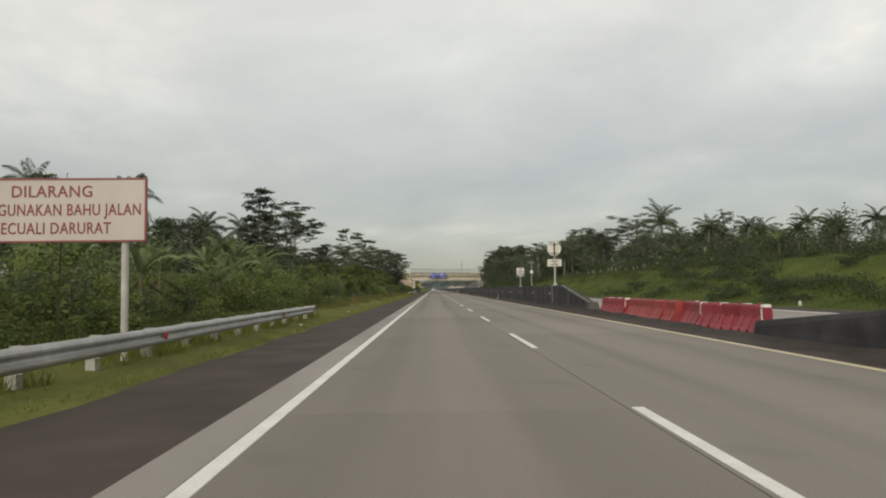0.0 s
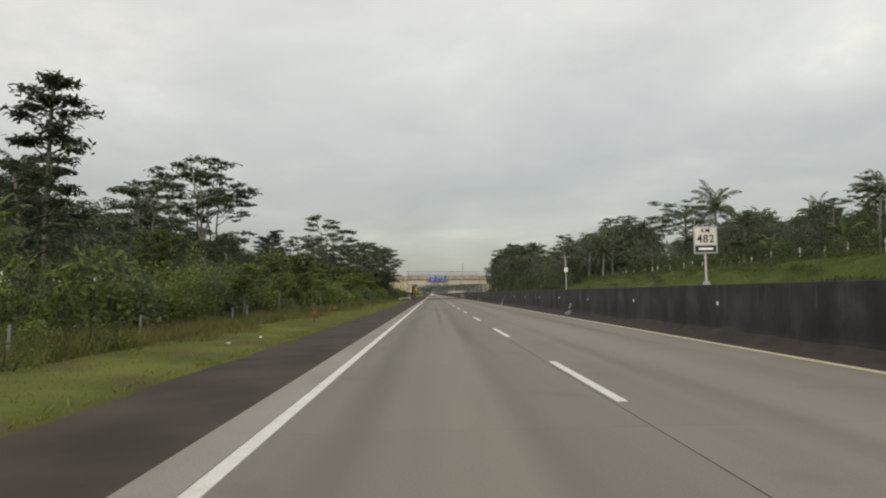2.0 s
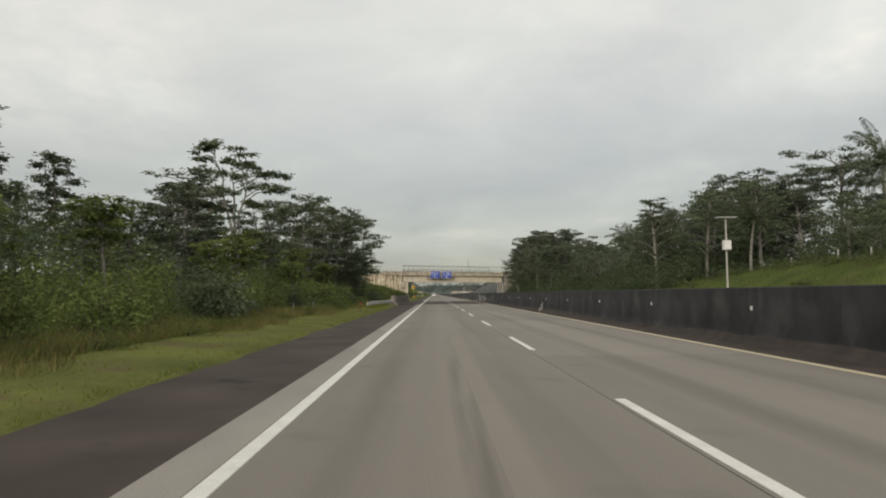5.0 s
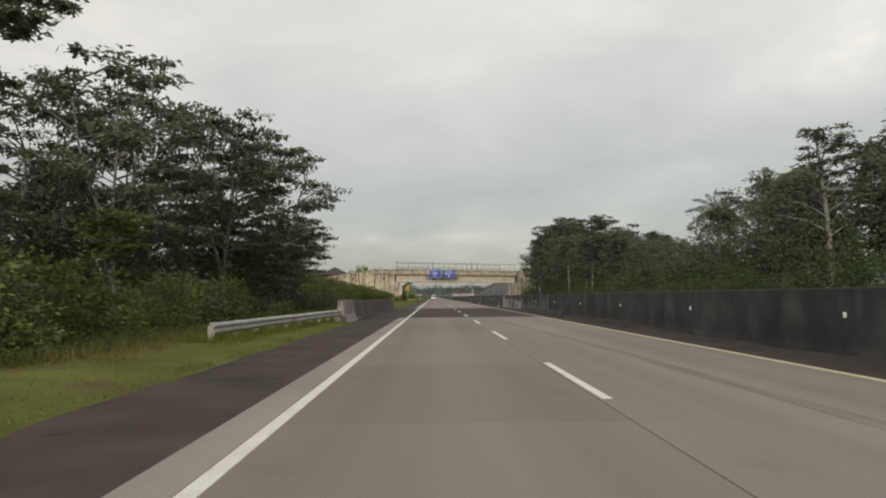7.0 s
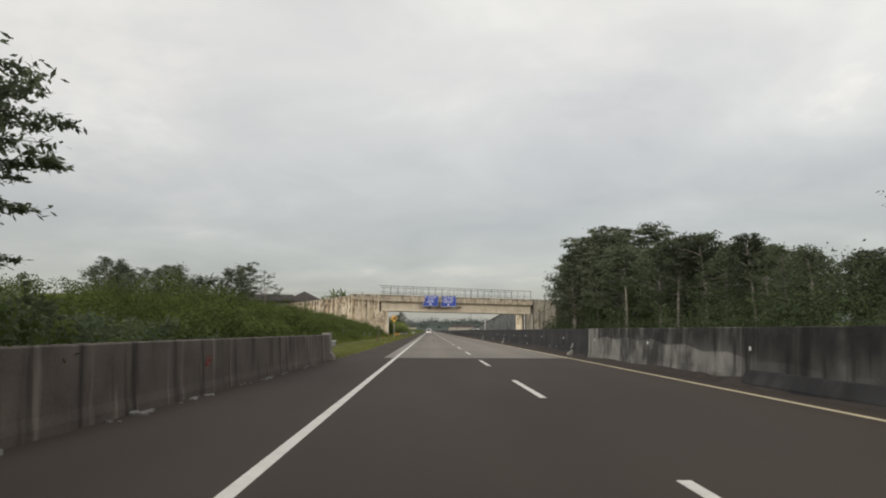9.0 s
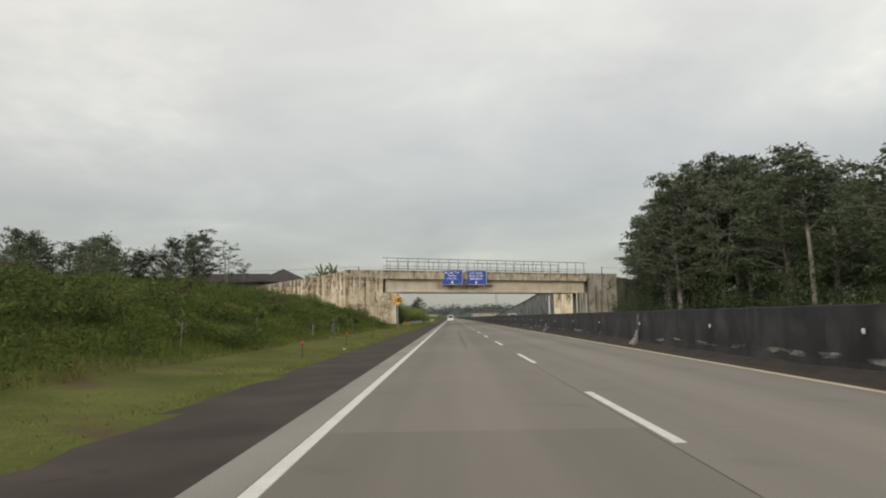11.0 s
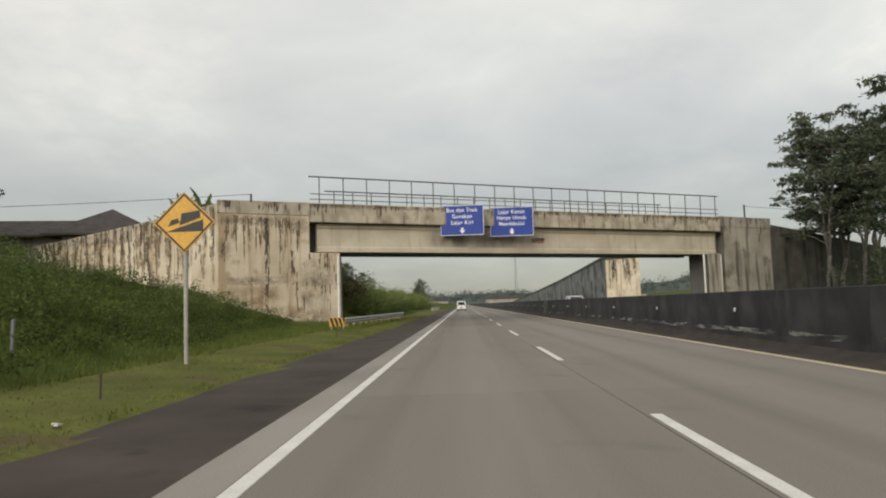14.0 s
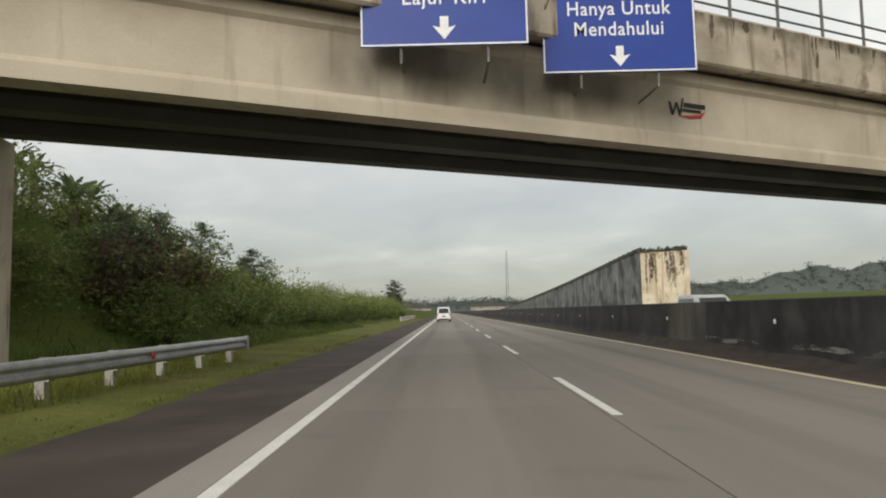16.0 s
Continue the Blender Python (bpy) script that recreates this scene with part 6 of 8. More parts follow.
# past the overpass
place(LIGHT, [(-11.5, 366, 5.2), (-12.5, 372, 6.0), (-13.0, 379, 6.4), (-12.0, 386, 5.6), (-15, 394, 5.6)], 1.25)
place(BANAN, [(-14.6, 365.0, 7.7), (-13.4, 366.5, 6.9), (-15.5, 367.5, 8.0), (-14.0, 369.0, 7.2), (-15.8, 371.0, 7.8), (-13.6, 372.0, 6.4), (-14.9, 374.0, 7.0), (-14.2, 377.5, 6.2), (-16.2, 366.0, 8.2), (-12.9, 368.3, 6.2)], 0.85, 4.0)
place(DRYB, [(-11.4, 367.5, 5.0), (-11.8, 371.5, 5.0), (-11.0, 364.5, 4.4), (-12.0, 376, 4.6)], 1.2, 2.0)
back = []
for i in range(56):
    y = 361 + i * 2.4 + R.random()
    if i % 2:
        put(SHRUB, -8.8 - 1.5 * R.random(), y, 2.0 + 1.0 * R.random(), R, None, 1.2, 2.0)
    back.append((-10.5 - 3.5 * R.random(), y, 3.4 + 0.9 * R.random(), 1.3 + 0.5 * R.random()))
for i in range(34):
    y = 361.5 + i * 1.1
    back.append((-9.5 - 7 * R.random(), y, 3.0 + 2.2 * R.random(), 1.3 + 0.5 * R.random()))
for i in range(70):
    y, x = 360.5 + i * 0.45, -9.2 - 9 * R.random()
    back.append((x, y, float(ground_height(x, y)) + 1.0 + 1.3 * R.random(), 1.2 + 0.5 * R.random()))
thicket("thicket", "leafy thicket on the bank past the overpass", [b_ for b_ in back if b_[1] < 396], M_THICK, 0.17, 303, 12)
for i in range(70):
    y = 392 + i * 1.9
    back.append((-9.8 - 5 * R.random(), y, 3.5 + 1.1 * R.random() + 0.5 * math.sin(y * 0.17), 1.2 + 0.8 * R.random()))
thicket("bushes", "rounded bright green bushes along the bank past the overpass", [b_ for b_ in back if b_[1] >= 392], M_THICK, 0.14, 311, 20)
place(DENSE, [(-13, 520, 9.5), (-15, 534, 7), (-16, 560, 9), (-18, 600, 9), (-20, 640, 9), (-25, 700, 10)], 1.2)

back = []
for i in range(60):
    y = 219 + i * 1.2
    x = -9.0 - 16 * R.random()
    back.append((x, y, float(ground_height(x, y)) + (0.9 + 1.3 * R.random()) * (1 - 0.6 * float(smooth_step(238, 262, y))), 1.0 + 0.5 * R.random()))
for i in range(60):
    y = 222 + i * 2.1
    x = -21 - 9 * R.random()
    back.append((x, y, float(ground_height(x, y)) + (1.0 + 1.6 * R.random()) * (0.5 if 240 < y < 306 else 1.0), 1.4 + 0.6 * R.random()))
for i in range(34):
    y, x = 221 + i * 1.0, -9.5 - 7 * R.random()
    back.append((x, y, float(ground_height(x, y)) + 1.3 + 1.5 * R.random() * (1 - float(smooth_step(238, 256, y))), 1.1 + 0.5 * R.random()))
thicket("thicket", "green scrub on the cutting slope", back, M_BUSH, 0.14, 305, 16)
low, mounds = [], []
for i in range(420):
    y = 218 + i * 0.31
    x = float(-7.2 - 16 * R.random() ** 1.5 - 4.0 * float(smooth_step(300, 345, y)))
    low.append((x, y, float(ground_height(x, y)) + 0.25 + 0.45 * R.random(), 0.8 + 0.6 * R.random()))
thicket("low_weeds", "low leafy weeds covering the cutting slope", low, M_WEED, 0.10, 308, 8)
for i in range(300):
    y = 226 + i * 0.39
    x = float(-9.0 - 2.2 * (y < 285) - 13 * R.random() - 3.2 * float(smooth_step(300, 345, y)))
    if math.sin(x * 0.9 + y * 0.21) + math.sin(y * 0.47 - x * 0.3) > -0.5:
        mounds.append((x, y, float(ground_height(x, y)) + (0.7 + 0.9 * R.random()) * (0.6 + 0.4 * float(smooth_step(285, 310, y))), 0.55 + 0.6 * R.random()))
thicket("bushes", "rounded green bushes spread over the cutting slope", mounds, M_BUSH, 0.10, 310, 17)
for x, y, rx, ry in ((-14.2, 263.0, 1.0, 2.6), (-15.6, 269.5, 0.9, 2.2), (-12.8, 275.0, 0.6, 1.5), (-16.6, 284.0, 0.9, 1.8), (-18.5, 258.0, 0.7, 1.6)):
    geo_, rows_ = Geo(), 5
    for k in range(rows_ + 1):
        for m_ in range(16):
            w_ = m_ * math.pi / 8
            r_ = k / rows_ * (1 + (0.28 * math.sin(3 * w_ + x) + 0.2 * math.sin(5 * w_ + y)) * k / rows_)
            px_, py_ = x + rx * r_ * math.cos(w_), y + ry * r_ * math.sin(w_)
            geo_.v.append((px_, py_, float(ground_height(px_, py_)) + 0.30 - 0.32 * (k / rows_) ** 2 + 0.04 * math.sin(7 * px_ + 5 * py_)))
    geo_.f += [(k * 16 + m_, k * 16 + (m_ + 1) % 16, (k + 1) * 16 + (m_ + 1) % 16, (k + 1) * 16 + m_) for k in range(rows_) for m_ in range(16)]
    solid("bare_soil", geo_, M_SOIL, "low hump of bare reddish soil on the cutting slope", "soil patch", kind="structure")

# woods beyond the other carriageway
fill = np.random.default_rng(77)
for i in range(44):
    y = 84 + 92 * fill.random()
    far = y - 21
    x = max(37 + 3 * fill.random(), far * (0.30 + 0.36 * fill.random()))
    put(BACKT if i % 3 else DENSE, x, y, 1.4 + (0.070 + 0.020 * fill.random()) * far, fill, None, 1.35)
place(DENSE, [(36, 199, 13.6), (39, 207, 16), (42, 203, 16.6), (33, 212, 12.5), (46, 213, 18.6), (48, 205, 17)], 1.15)
place(PALMS, [(40, 91, 9.8), (40, 76, 9.0), (40, 64, 7.9), (42, 109, 11.4), (56, 120, 12.0), (48, 104, 9.6), (52, 92, 10.2), (46, 82, 8.6), (36, 70, 7.4), (62, 156, 15.0), (69.5, 215, 25.0), (34.2, 235.5, 12.6), (57, 165, 14.4), (50, 134, 11.6)], 1.05)
place(BACKT, [(66, 204, 17), (72, 222, 17.5), (62, 190, 15.5), (58, 178, 14), (74, 206, 17), (66, 176, 14.5), (55, 165, 13), (60, 150, 11.5), (52, 152, 11)], 1.3)
for x, y in ((44, 134), (46, 138), (43, 129), (47, 131), (45, 125), (42, 138), (48, 142), (44, 119), (47, 115), (41, 108), (45, 104), (40, 101), (43, 95), (39, 92), (42, 87), (46, 91), (38, 83), (41, 78), (37, 97), (36, 74), (39, 112), (38, 122), (40, 146)):
    put(BANAN, x, y, float(ground_height(x, y)) + 3.2 + 1.2 * R.random(), R, None, 0.85, 4.0)
place(LIGHT, [(49, 112, 10.6), (51, 99, 9.8), (48, 86, 9.0), (53, 138, 12.4), (50, 122, 11.2), (46, 72, 8.2)], 1.2)
place(UMBR, [(60.5, 212, 22.4), (50, 206, 18.5), (57, 236, 18.5), (48, 250, 17.5)], 1.0)
place(SENGON, [(38.9, 374, 20.5), (43, 380, 22.5), (42, 371, 19), (37.4, 372.6, 17.5), (40.6, 376, 21), (40.0, 370.5, 18)], 0.85)
place(SPREAD, [(47, 372, 22)], 0.85)
place(POLE, [(27.2, 252, 12.6), (27.5, 263, 13.4), (26.2, 268, 13), (25.8, 286, 13.5)], 1.4)
place(LIGHT, [(26.8, 257, 10.5), (28.5, 249, 9.0), (27.0, 276, 12.2), (29, 268, 11.5), (27.5, 293, 13)], 1.15)
place(TIERED, [(52, 126, 14.4), (36, 106, 9.2), (36, 185, 13.8), (45, 226, 18.3), (33, 193, 13.6), (42, 210, 18.2), (30, 203, 14)], 1.1)
place(SPREAD, [(31.6, 314, 20.3), (31.8, 323, 20.6), (34.4, 333, 20.6), (36.5, 318, 20.8), (37.5, 328, 21), (38, 340, 21), (43, 318, 20.6), (35.0, 342, 18.0), (28.6, 328, 15.5)], 0.86)
place(SPREAD, [(26.2, 312.5, 18.0), (27.6, 319, 18.4), (26.4, 304.5, 16.6), (30.5, 308, 18.5)], 0.72)
place(SENGON, [(33.0, 350, 19.4), (38.5, 348, 20.5), (43, 358, 20.5), (30.8, 338, 17.0), (30.6, 343, 14.5), (29.2, 309, 18.5), (33, 304, 18)], 0.9)
place(DENSE, [(31, 331, 15), (34, 338, 16.5), (30, 343, 13.5), (37, 333, 17), (29, 324, 13.5), (35, 348, 15.5), (36, 224, 14.6), (41, 230, 15.5), (32, 214, 13), (38, 222, 15), (35, 300, 17.5), (32, 313, 18.6), (32, 260, 12.3), (32, 283, 14.2), (27, 242, 8.5), (33, 255, 10), (32, 303, 16.4), (25, 317, 14), (23.6, 309, 12.5), (28, 328, 15.5), (36, 290, 16), (30, 272, 13), (38, 268, 15.5), (40, 245, 14), (34, 234, 12)], 1.15)
for i in range(34):
    y = 196 + i * 4.6 + R.random() * 3
    put(BACKT if R.random() < 0.75 else LIGHT, 38 + 14 * R.random(), y, min(13.5 + 3.5 * R.random(), max(9, 1.2 + 0.135 * (y - 191) * (0.78 + 0.22 * R.random()))) if y > 215 else 15, R, None, 1.15)
for i in range(40):
    y = 40 + i * 4.2 + R.random() * 3
    x = 33 + 26 * R.random()
    kind = (BANAN, LIGHT, BACKT, PALMS)[int(R.random() * 4)]
    if kind is BANAN:
        put(kind, x, y, float(ground_height(x, y)) + 4.6, R, None, 1.0, 4.0)
    else:
        put(kind, x, y, 2.0 + 0.135 * x + R.normal() * 0.4 + (2.8 if y > 150 else 0), R, None, 1.2)
back = []
for i in range(110):
    y = 28 + i * 2.9 + R.random() * 2
    x = 31 + 6 * R.random() if y < 185 else 22.5 + 5 * R.random()
    back.append((x, y, float(ground_height(x, y)) + 1.2 + 1.6 * R.random(), 1.2 + 0.8 * R.random()))
thicket("thicket", "dark thicket along the foot of the far woods", back, M_UNDER, 0.20, 304, 13)
under = []
for i in range(170):
    y = 184 + i * 0.92
    x = 23.5 + 20 * R.random()
    under.append((x, y, 3.2 + 3.8 * R.random() + 0.10 * (x - 23), 1.7 + 0.9 * R.random()))
for i in range(70):
    y = 60 + i * 1.9
    under.append((37 + 16 * R.random(), y, 6.4 + 2.2 * R.random(), 1.9 + 0.9 * R.random()))
    under.append((50 + 16 * R.random(), y + 0.9, 8.0 + 2.5 * R.random(), 2.2 + 0.9 * R.random()))
thicket("undergrowth", "dark undergrowth filling the far woods", under, M_UNDER, 0.24, 306, 14)
slope, dark_slope = [], []
for i in range(90):
    y = 74 + i * 1.3
    x = 24.0 + 8.5 * R.random() ** 0.6
    slope.append((x, y, float(ground_height(x, y)) + 0.25 + 0.5 * R.random(), 0.9 + 0.7 * R.random()))
for i in range(240):
    y = -2 + i * 0.36 + R.random()
    x = 20.6 + 17 * R.random()
    dark_slope.append((x, y, float(ground_height(x, y)) + 0.4 + 1.0 * R.random() * min(1, (x - 19) / 8), 0.9 + 0.9 * R.random()))
thicket("scrub", "weedy scrub on the bank beyond the other carriageway", slope, M_FARB, 0.16, 307, 8)
thicket("scrub", "dark green scrub covering the bank beyond the median gap", dark_slope, M_UNDER, 0.16, 309, 11)
# any variant that found no place goes to the woods' back row
for k, src in enumerate(o for kind in (TIERED, POLE, YOUNG, BACKT, DENSE, LIGHT, SLIM, UMBR, SHRUB, SHRUBD, WEED, DRYB, PALMS, BANAN) for o in kind if not o.get("used")):
    src.matrix_basis = Matrix.Translation((55 + 3 * k, 260, float(ground_height(55 + 3 * k, 260))))

# wooded ridges on the skyline, distance haze put into their pale colour
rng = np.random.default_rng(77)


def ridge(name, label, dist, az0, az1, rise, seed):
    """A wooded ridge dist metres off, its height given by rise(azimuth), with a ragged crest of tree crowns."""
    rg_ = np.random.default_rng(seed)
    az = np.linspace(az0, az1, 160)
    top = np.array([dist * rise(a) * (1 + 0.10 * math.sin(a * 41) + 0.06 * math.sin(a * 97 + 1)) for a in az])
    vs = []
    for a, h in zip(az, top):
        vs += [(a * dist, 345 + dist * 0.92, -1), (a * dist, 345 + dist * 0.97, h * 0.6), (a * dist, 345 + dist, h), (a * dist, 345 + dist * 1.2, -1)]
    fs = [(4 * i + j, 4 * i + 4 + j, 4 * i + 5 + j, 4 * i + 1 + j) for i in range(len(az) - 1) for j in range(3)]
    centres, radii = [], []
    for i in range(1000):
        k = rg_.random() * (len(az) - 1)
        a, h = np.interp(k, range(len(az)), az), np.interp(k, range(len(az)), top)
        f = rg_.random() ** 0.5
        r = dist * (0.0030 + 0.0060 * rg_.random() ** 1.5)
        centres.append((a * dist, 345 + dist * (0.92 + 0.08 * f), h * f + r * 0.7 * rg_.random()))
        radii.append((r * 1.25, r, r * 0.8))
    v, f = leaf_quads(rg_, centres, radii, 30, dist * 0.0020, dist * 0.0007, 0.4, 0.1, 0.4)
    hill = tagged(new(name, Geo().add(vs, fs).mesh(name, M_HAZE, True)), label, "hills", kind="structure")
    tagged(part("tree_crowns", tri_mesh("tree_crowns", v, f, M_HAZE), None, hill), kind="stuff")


ridge("backdrop_hills", "far wooded ridge in haze-pale colour behind the fields", 900, 0.16, 1.6, lambda a: 0.016 + 0.010 * float(smooth_step(0.16, 0.30, a)) + 0.040 * float(smooth_step(0.25, 0.75, a)), 401)
ridge("backdrop_woods", "haze-pale belt of woods where the road meets the skyline", 1150, -0.6, 0.22, lambda a: 0.014 + 0.008 * float(smooth_step(0.0, -0.2, a)), 402)

# grass: blades on the verge and taller tussocks on the banks
def grass(name, label, n, box, h, w, mat, seed, keep=None):
    rng = np.random.default_rng(seed)
    x = box[0] + (box[1] - box[0]) * rng.random(n)
    y = box[2] + (box[3] - box[2]) * rng.random(n)
    if keep is not None:
        ok = keep(x, y)
        x, y = x[ok], y[ok]
    n = len(x)
    z = ground_height(x, y) + 0.03
    a = rng.random(n) * 6.28
    hh = h * (0.5 + rng.random(n))
    lean = rng.normal(size=(n, 2)) * hh[:, None] * 0.45
    ww = w * (0.6 + 0.8 * rng.random(n))
    b0 = np.stack([x + np.cos(a) * ww, y + np.sin(a) * ww, z], 1)
    b1 = np.stack([x - np.cos(a) * ww, y - np.sin(a) * ww, z], 1)
    t = np.stack([x + lean[:, 0], y + lean[:, 1], z + hh], 1)
    v = np.stack([b0, b1, t], 1).reshape(-1, 3)
    tagged(new(name, tri_mesh(name, v, np.arange(3 * n).reshape(-1, 3), mat)), label, "grass", kind="stuff")


grass("verge_grass", "short yellow-green grass blades on the verge", 90000, (-7.4, -3.95, -2, 380), 0.055, 0.010, M_BLADE, 91, lambda x, y: (y < 184) | (y > 222))
grass("shoulder_tufts", "ragged grass tufts creeping over the shoulder edge", 9000, (-4.3, -3.85, -2, 380), 0.08, 0.014, M_BLADE, 92, lambda x, y: ((y < 184) | (y > 222)) & (np.sin(y * 0.9) + np.sin(y * 2.3) > 0.2))
grass("bank_grass", "tall green grass on the cutting slope", 140000, (-24, -6.6, 216, 352), 0.19, 0.016, M_SLOPE, 93)
grass("far_bank_grass", "short grass on the bank beyond the other carriageway", 100000, (19.5, 38, 10, 215), 0.15, 0.016, M_FARB, 94)
grass("tall_verge_weeds", "rank weeds along the foot of the shrubs", 16000, (-8.6, -6.7, -2, 184), 0.24, 0.016, M_WEED, 95)
grass("guardrail_tufts", "tall tufts of grass round the guardrail posts", 5000, (-5.7, -4.85, -2, 31), 0.26, 0.010, M_BLADE, 96, lambda x, y: np.sin(y * 1.7) + np.sin(y * 0.8 + 2) > -0.6)
grass("abutment_tufts", "tall tufts of grass round the guardrail posts by the abutment", 4000, (-6.6, -5.2, 334, 360), 0.24, 0.010, M_BLADE, 97)
grass("culvert_tufts", "tall tufts of grass round the guardrail posts by the culvert", 3500, (-6.2, -4.9, 167, 186), 0.24, 0.010, M_BLADE, 98)
grass("far_cutting_grass", "tall grass on the bank past the overpass", 22000, (-20, -6.6, 358, 400), 0.22, 0.014, M_WEED, 99)
grass("brown_grass", "long brownish grass along the foot of the hedge", 22000, (-9.4, -6.7, 50, 160), 0.38, 0.013, M_RANK, 101, lambda x, y: np.sin(y * 0.23) + 0.6 * np.sin(y * 0.71 + x) > -0.7)
grass("rank_grass", "rank yellowish grass between the mown verge and the shrubs", 34000, (-8.2, -5.5, 14, 184), 0.23, 0.012, M_RANK, 100, lambda x, y: -x - 5.5 > 0.75 + 0.55 * np.sin(y * 0.37) + 0.3 * np.sin(y * 1.1 + 1))


# ---- roadside furniture ----
def w_beam(geo, x, y0, x1, y1, z):
    """The corrugated beam of a guardrail from (x, y0) to (x1, y1), its middle at z, facing +x."""
    prof = [(0.0, -0.155), (0.05, -0.13), (0.075, -0.09), (0.075, -0.06), (0.03, -0.03), (0.02, 0.0), (0.03, 0.03), (0.075, 0.06), (0.075, 0.09), (0.05, 0.13), (0.0, 0.155)]
    loop = prof + [(a - 0.006, b) for a, b in reversed(prof)]
    n = len(loop)
    vs = [(x + a, y0, z + b) for a, b in loop] + [(x1 + a, y1, z + b) for a, b in loop]
    fs = [(i, (i + 1) % n, (i + 1) % n + n, i + n) for i in range(n)] + [tuple(range(n - 1, -1, -1)), tuple(range(n, 2 * n))]
    return geo.add(vs, fs)


post_me = Geo().prism([(-0.07, -0.5), (0.07, -0.5), (0.07, 0.60), (0.055, 0.62), (-0.055, 0.62), (-0.07, 0.60)], -0.075, 0.075).mesh("guard_post", M_POSTC)
block_me = Geo().box(0.0, 0.14, -0.07, 0.07, 0.36, 0.66, 0.01).mesh("spacer_block", M_POSTC)


def guardrail(x0, y0, x1, y1, label, step=2.0, reflectors=(), drop=0.0):
    rail_ = thing("guardrail", label, "guardrail", "guardrails")
    n = max(1, round((y1 - y0) / 4.0))
    at = lambda f: x0 + (x1 - x0) * f
    for i in range(n):
        f0, f1 = i / n, (i + 1) / n
        part("rail_beam", w_beam(Geo(), at(f0), y0 + (y1 - y0) * f0 - 0.06, at(f1), y0 + (y1 - y0) * f1 + 0.06, 0.55 - drop + 0.003 * (i % 2)), M_GALV, rail_, smooth=False)
    k = int((y1 - y0) / step)
    for i in range(k + 1):
        f = (i + 0.25) / (k + 0.5)
        p = part("guard_post", post_me, None, rail_)
        p.location = (at(f) - 0.22, y0 + (y1 - y0) * f, -drop)
        part("spacer_block", block_me, None, p)
        part("post_cap", Geo().box(-0.03, 0.14, -0.06, 0.06, 0.662, 0.70, 0.008), M_POSTC, p, "pale cap")
    for f in reflectors:
        part("reflector", Geo().tube([(0.06, 0, 0), (0.085, 0, 0)], [0.075, 0.07], 12), M_RED, rail_, "red round reflector").location = (at(f), y0 + (y1 - y0) * f, 0.55 - drop)
    tip = part("end_terminal", Geo().prism([(-0.02, 0.38), (0.09, 0.38), (0.09, 0.72), (-0.02, 0.72)], -0.06, 0.1), M_GALV, rail_)
    tip.location = (x1, y1, -drop)
    return rail_


guardrail(-4.75, -14, -4.95, 29.6, "galvanised guardrail on short concrete posts beside the verge", reflectors=(0.62, 0.86), drop=0.10)
guardrail(-5.62, 167.8, -4.75, 186.4, "galvanised guardrail leading to the culvert parapet", reflectors=(0.45,), drop=0.10)
guardrail(-4.35, 221.9, -4.9, 229.5, "short galvanised guardrail after the culvert parapet")
guardrail(-6.25, 335.2, -5.1, 359.3, "galvanised guardrail in front of the overpass abutment", reflectors=(0.5, 0.78))
guardrail(-5.6, 432, -5.6, 470, "distant galvanised guardrail beside the far verge")

# striped hazard board on the guardrail end at the abutment
hz = thing("hazard_board", "yellow and black striped hazard board on the guardrail end", "hazard marker", at=pose(-6.32, 334.5, -0.03, 0, 0, 12))
part("board", Geo().box(-0.40, 0.40, -0.03, 0.03, 0.34, 0.76), M_SIGNY, hz)
for i in range(4):
    x = -0.36 + i * 0.21
    part("stripe", Geo().add([(min(x + 0.12, 0.40), -0.036, 0.34), (min(x + 0.24, 0.40), -0.036, 0.34), (min(x + 0.10, 0.40), -0.036, 0.76), (max(x - 0.03, -0.40), -0.036, 0.76)], [(0, 1, 2, 3)]), M_BLACK, hz)
for x in (-0.3, 0.3):
    part("leg", Geo().box(x - 0.04, x + 0.04, -0.02, 0.03, -0.2, 0.36), M_GALV, hz)


# delineator posts on the verge
def delineator(x, y, h, red=True):
    d = thing("delineator_post", "thin dark post with a red reflector on the verge" if red else "thin dark marker post on the verge", "marker post", "marker posts", at=pose(x, y, float(ground_height(x, y))))
    part("post", Geo().tube([(0, 0, -0.2), (0.01, 0, h - 0.05)], [0.02, 0.018], 6), M_BROWN, d)
    if red:
        part("reflector", Geo().tube([(0.01, 0.02, h), (0.01, -0.012, h), (0.01, -0.03, h)], [0.052, 0.052, 0.04], 12), M_RED, d, "round red reflector")
    return d


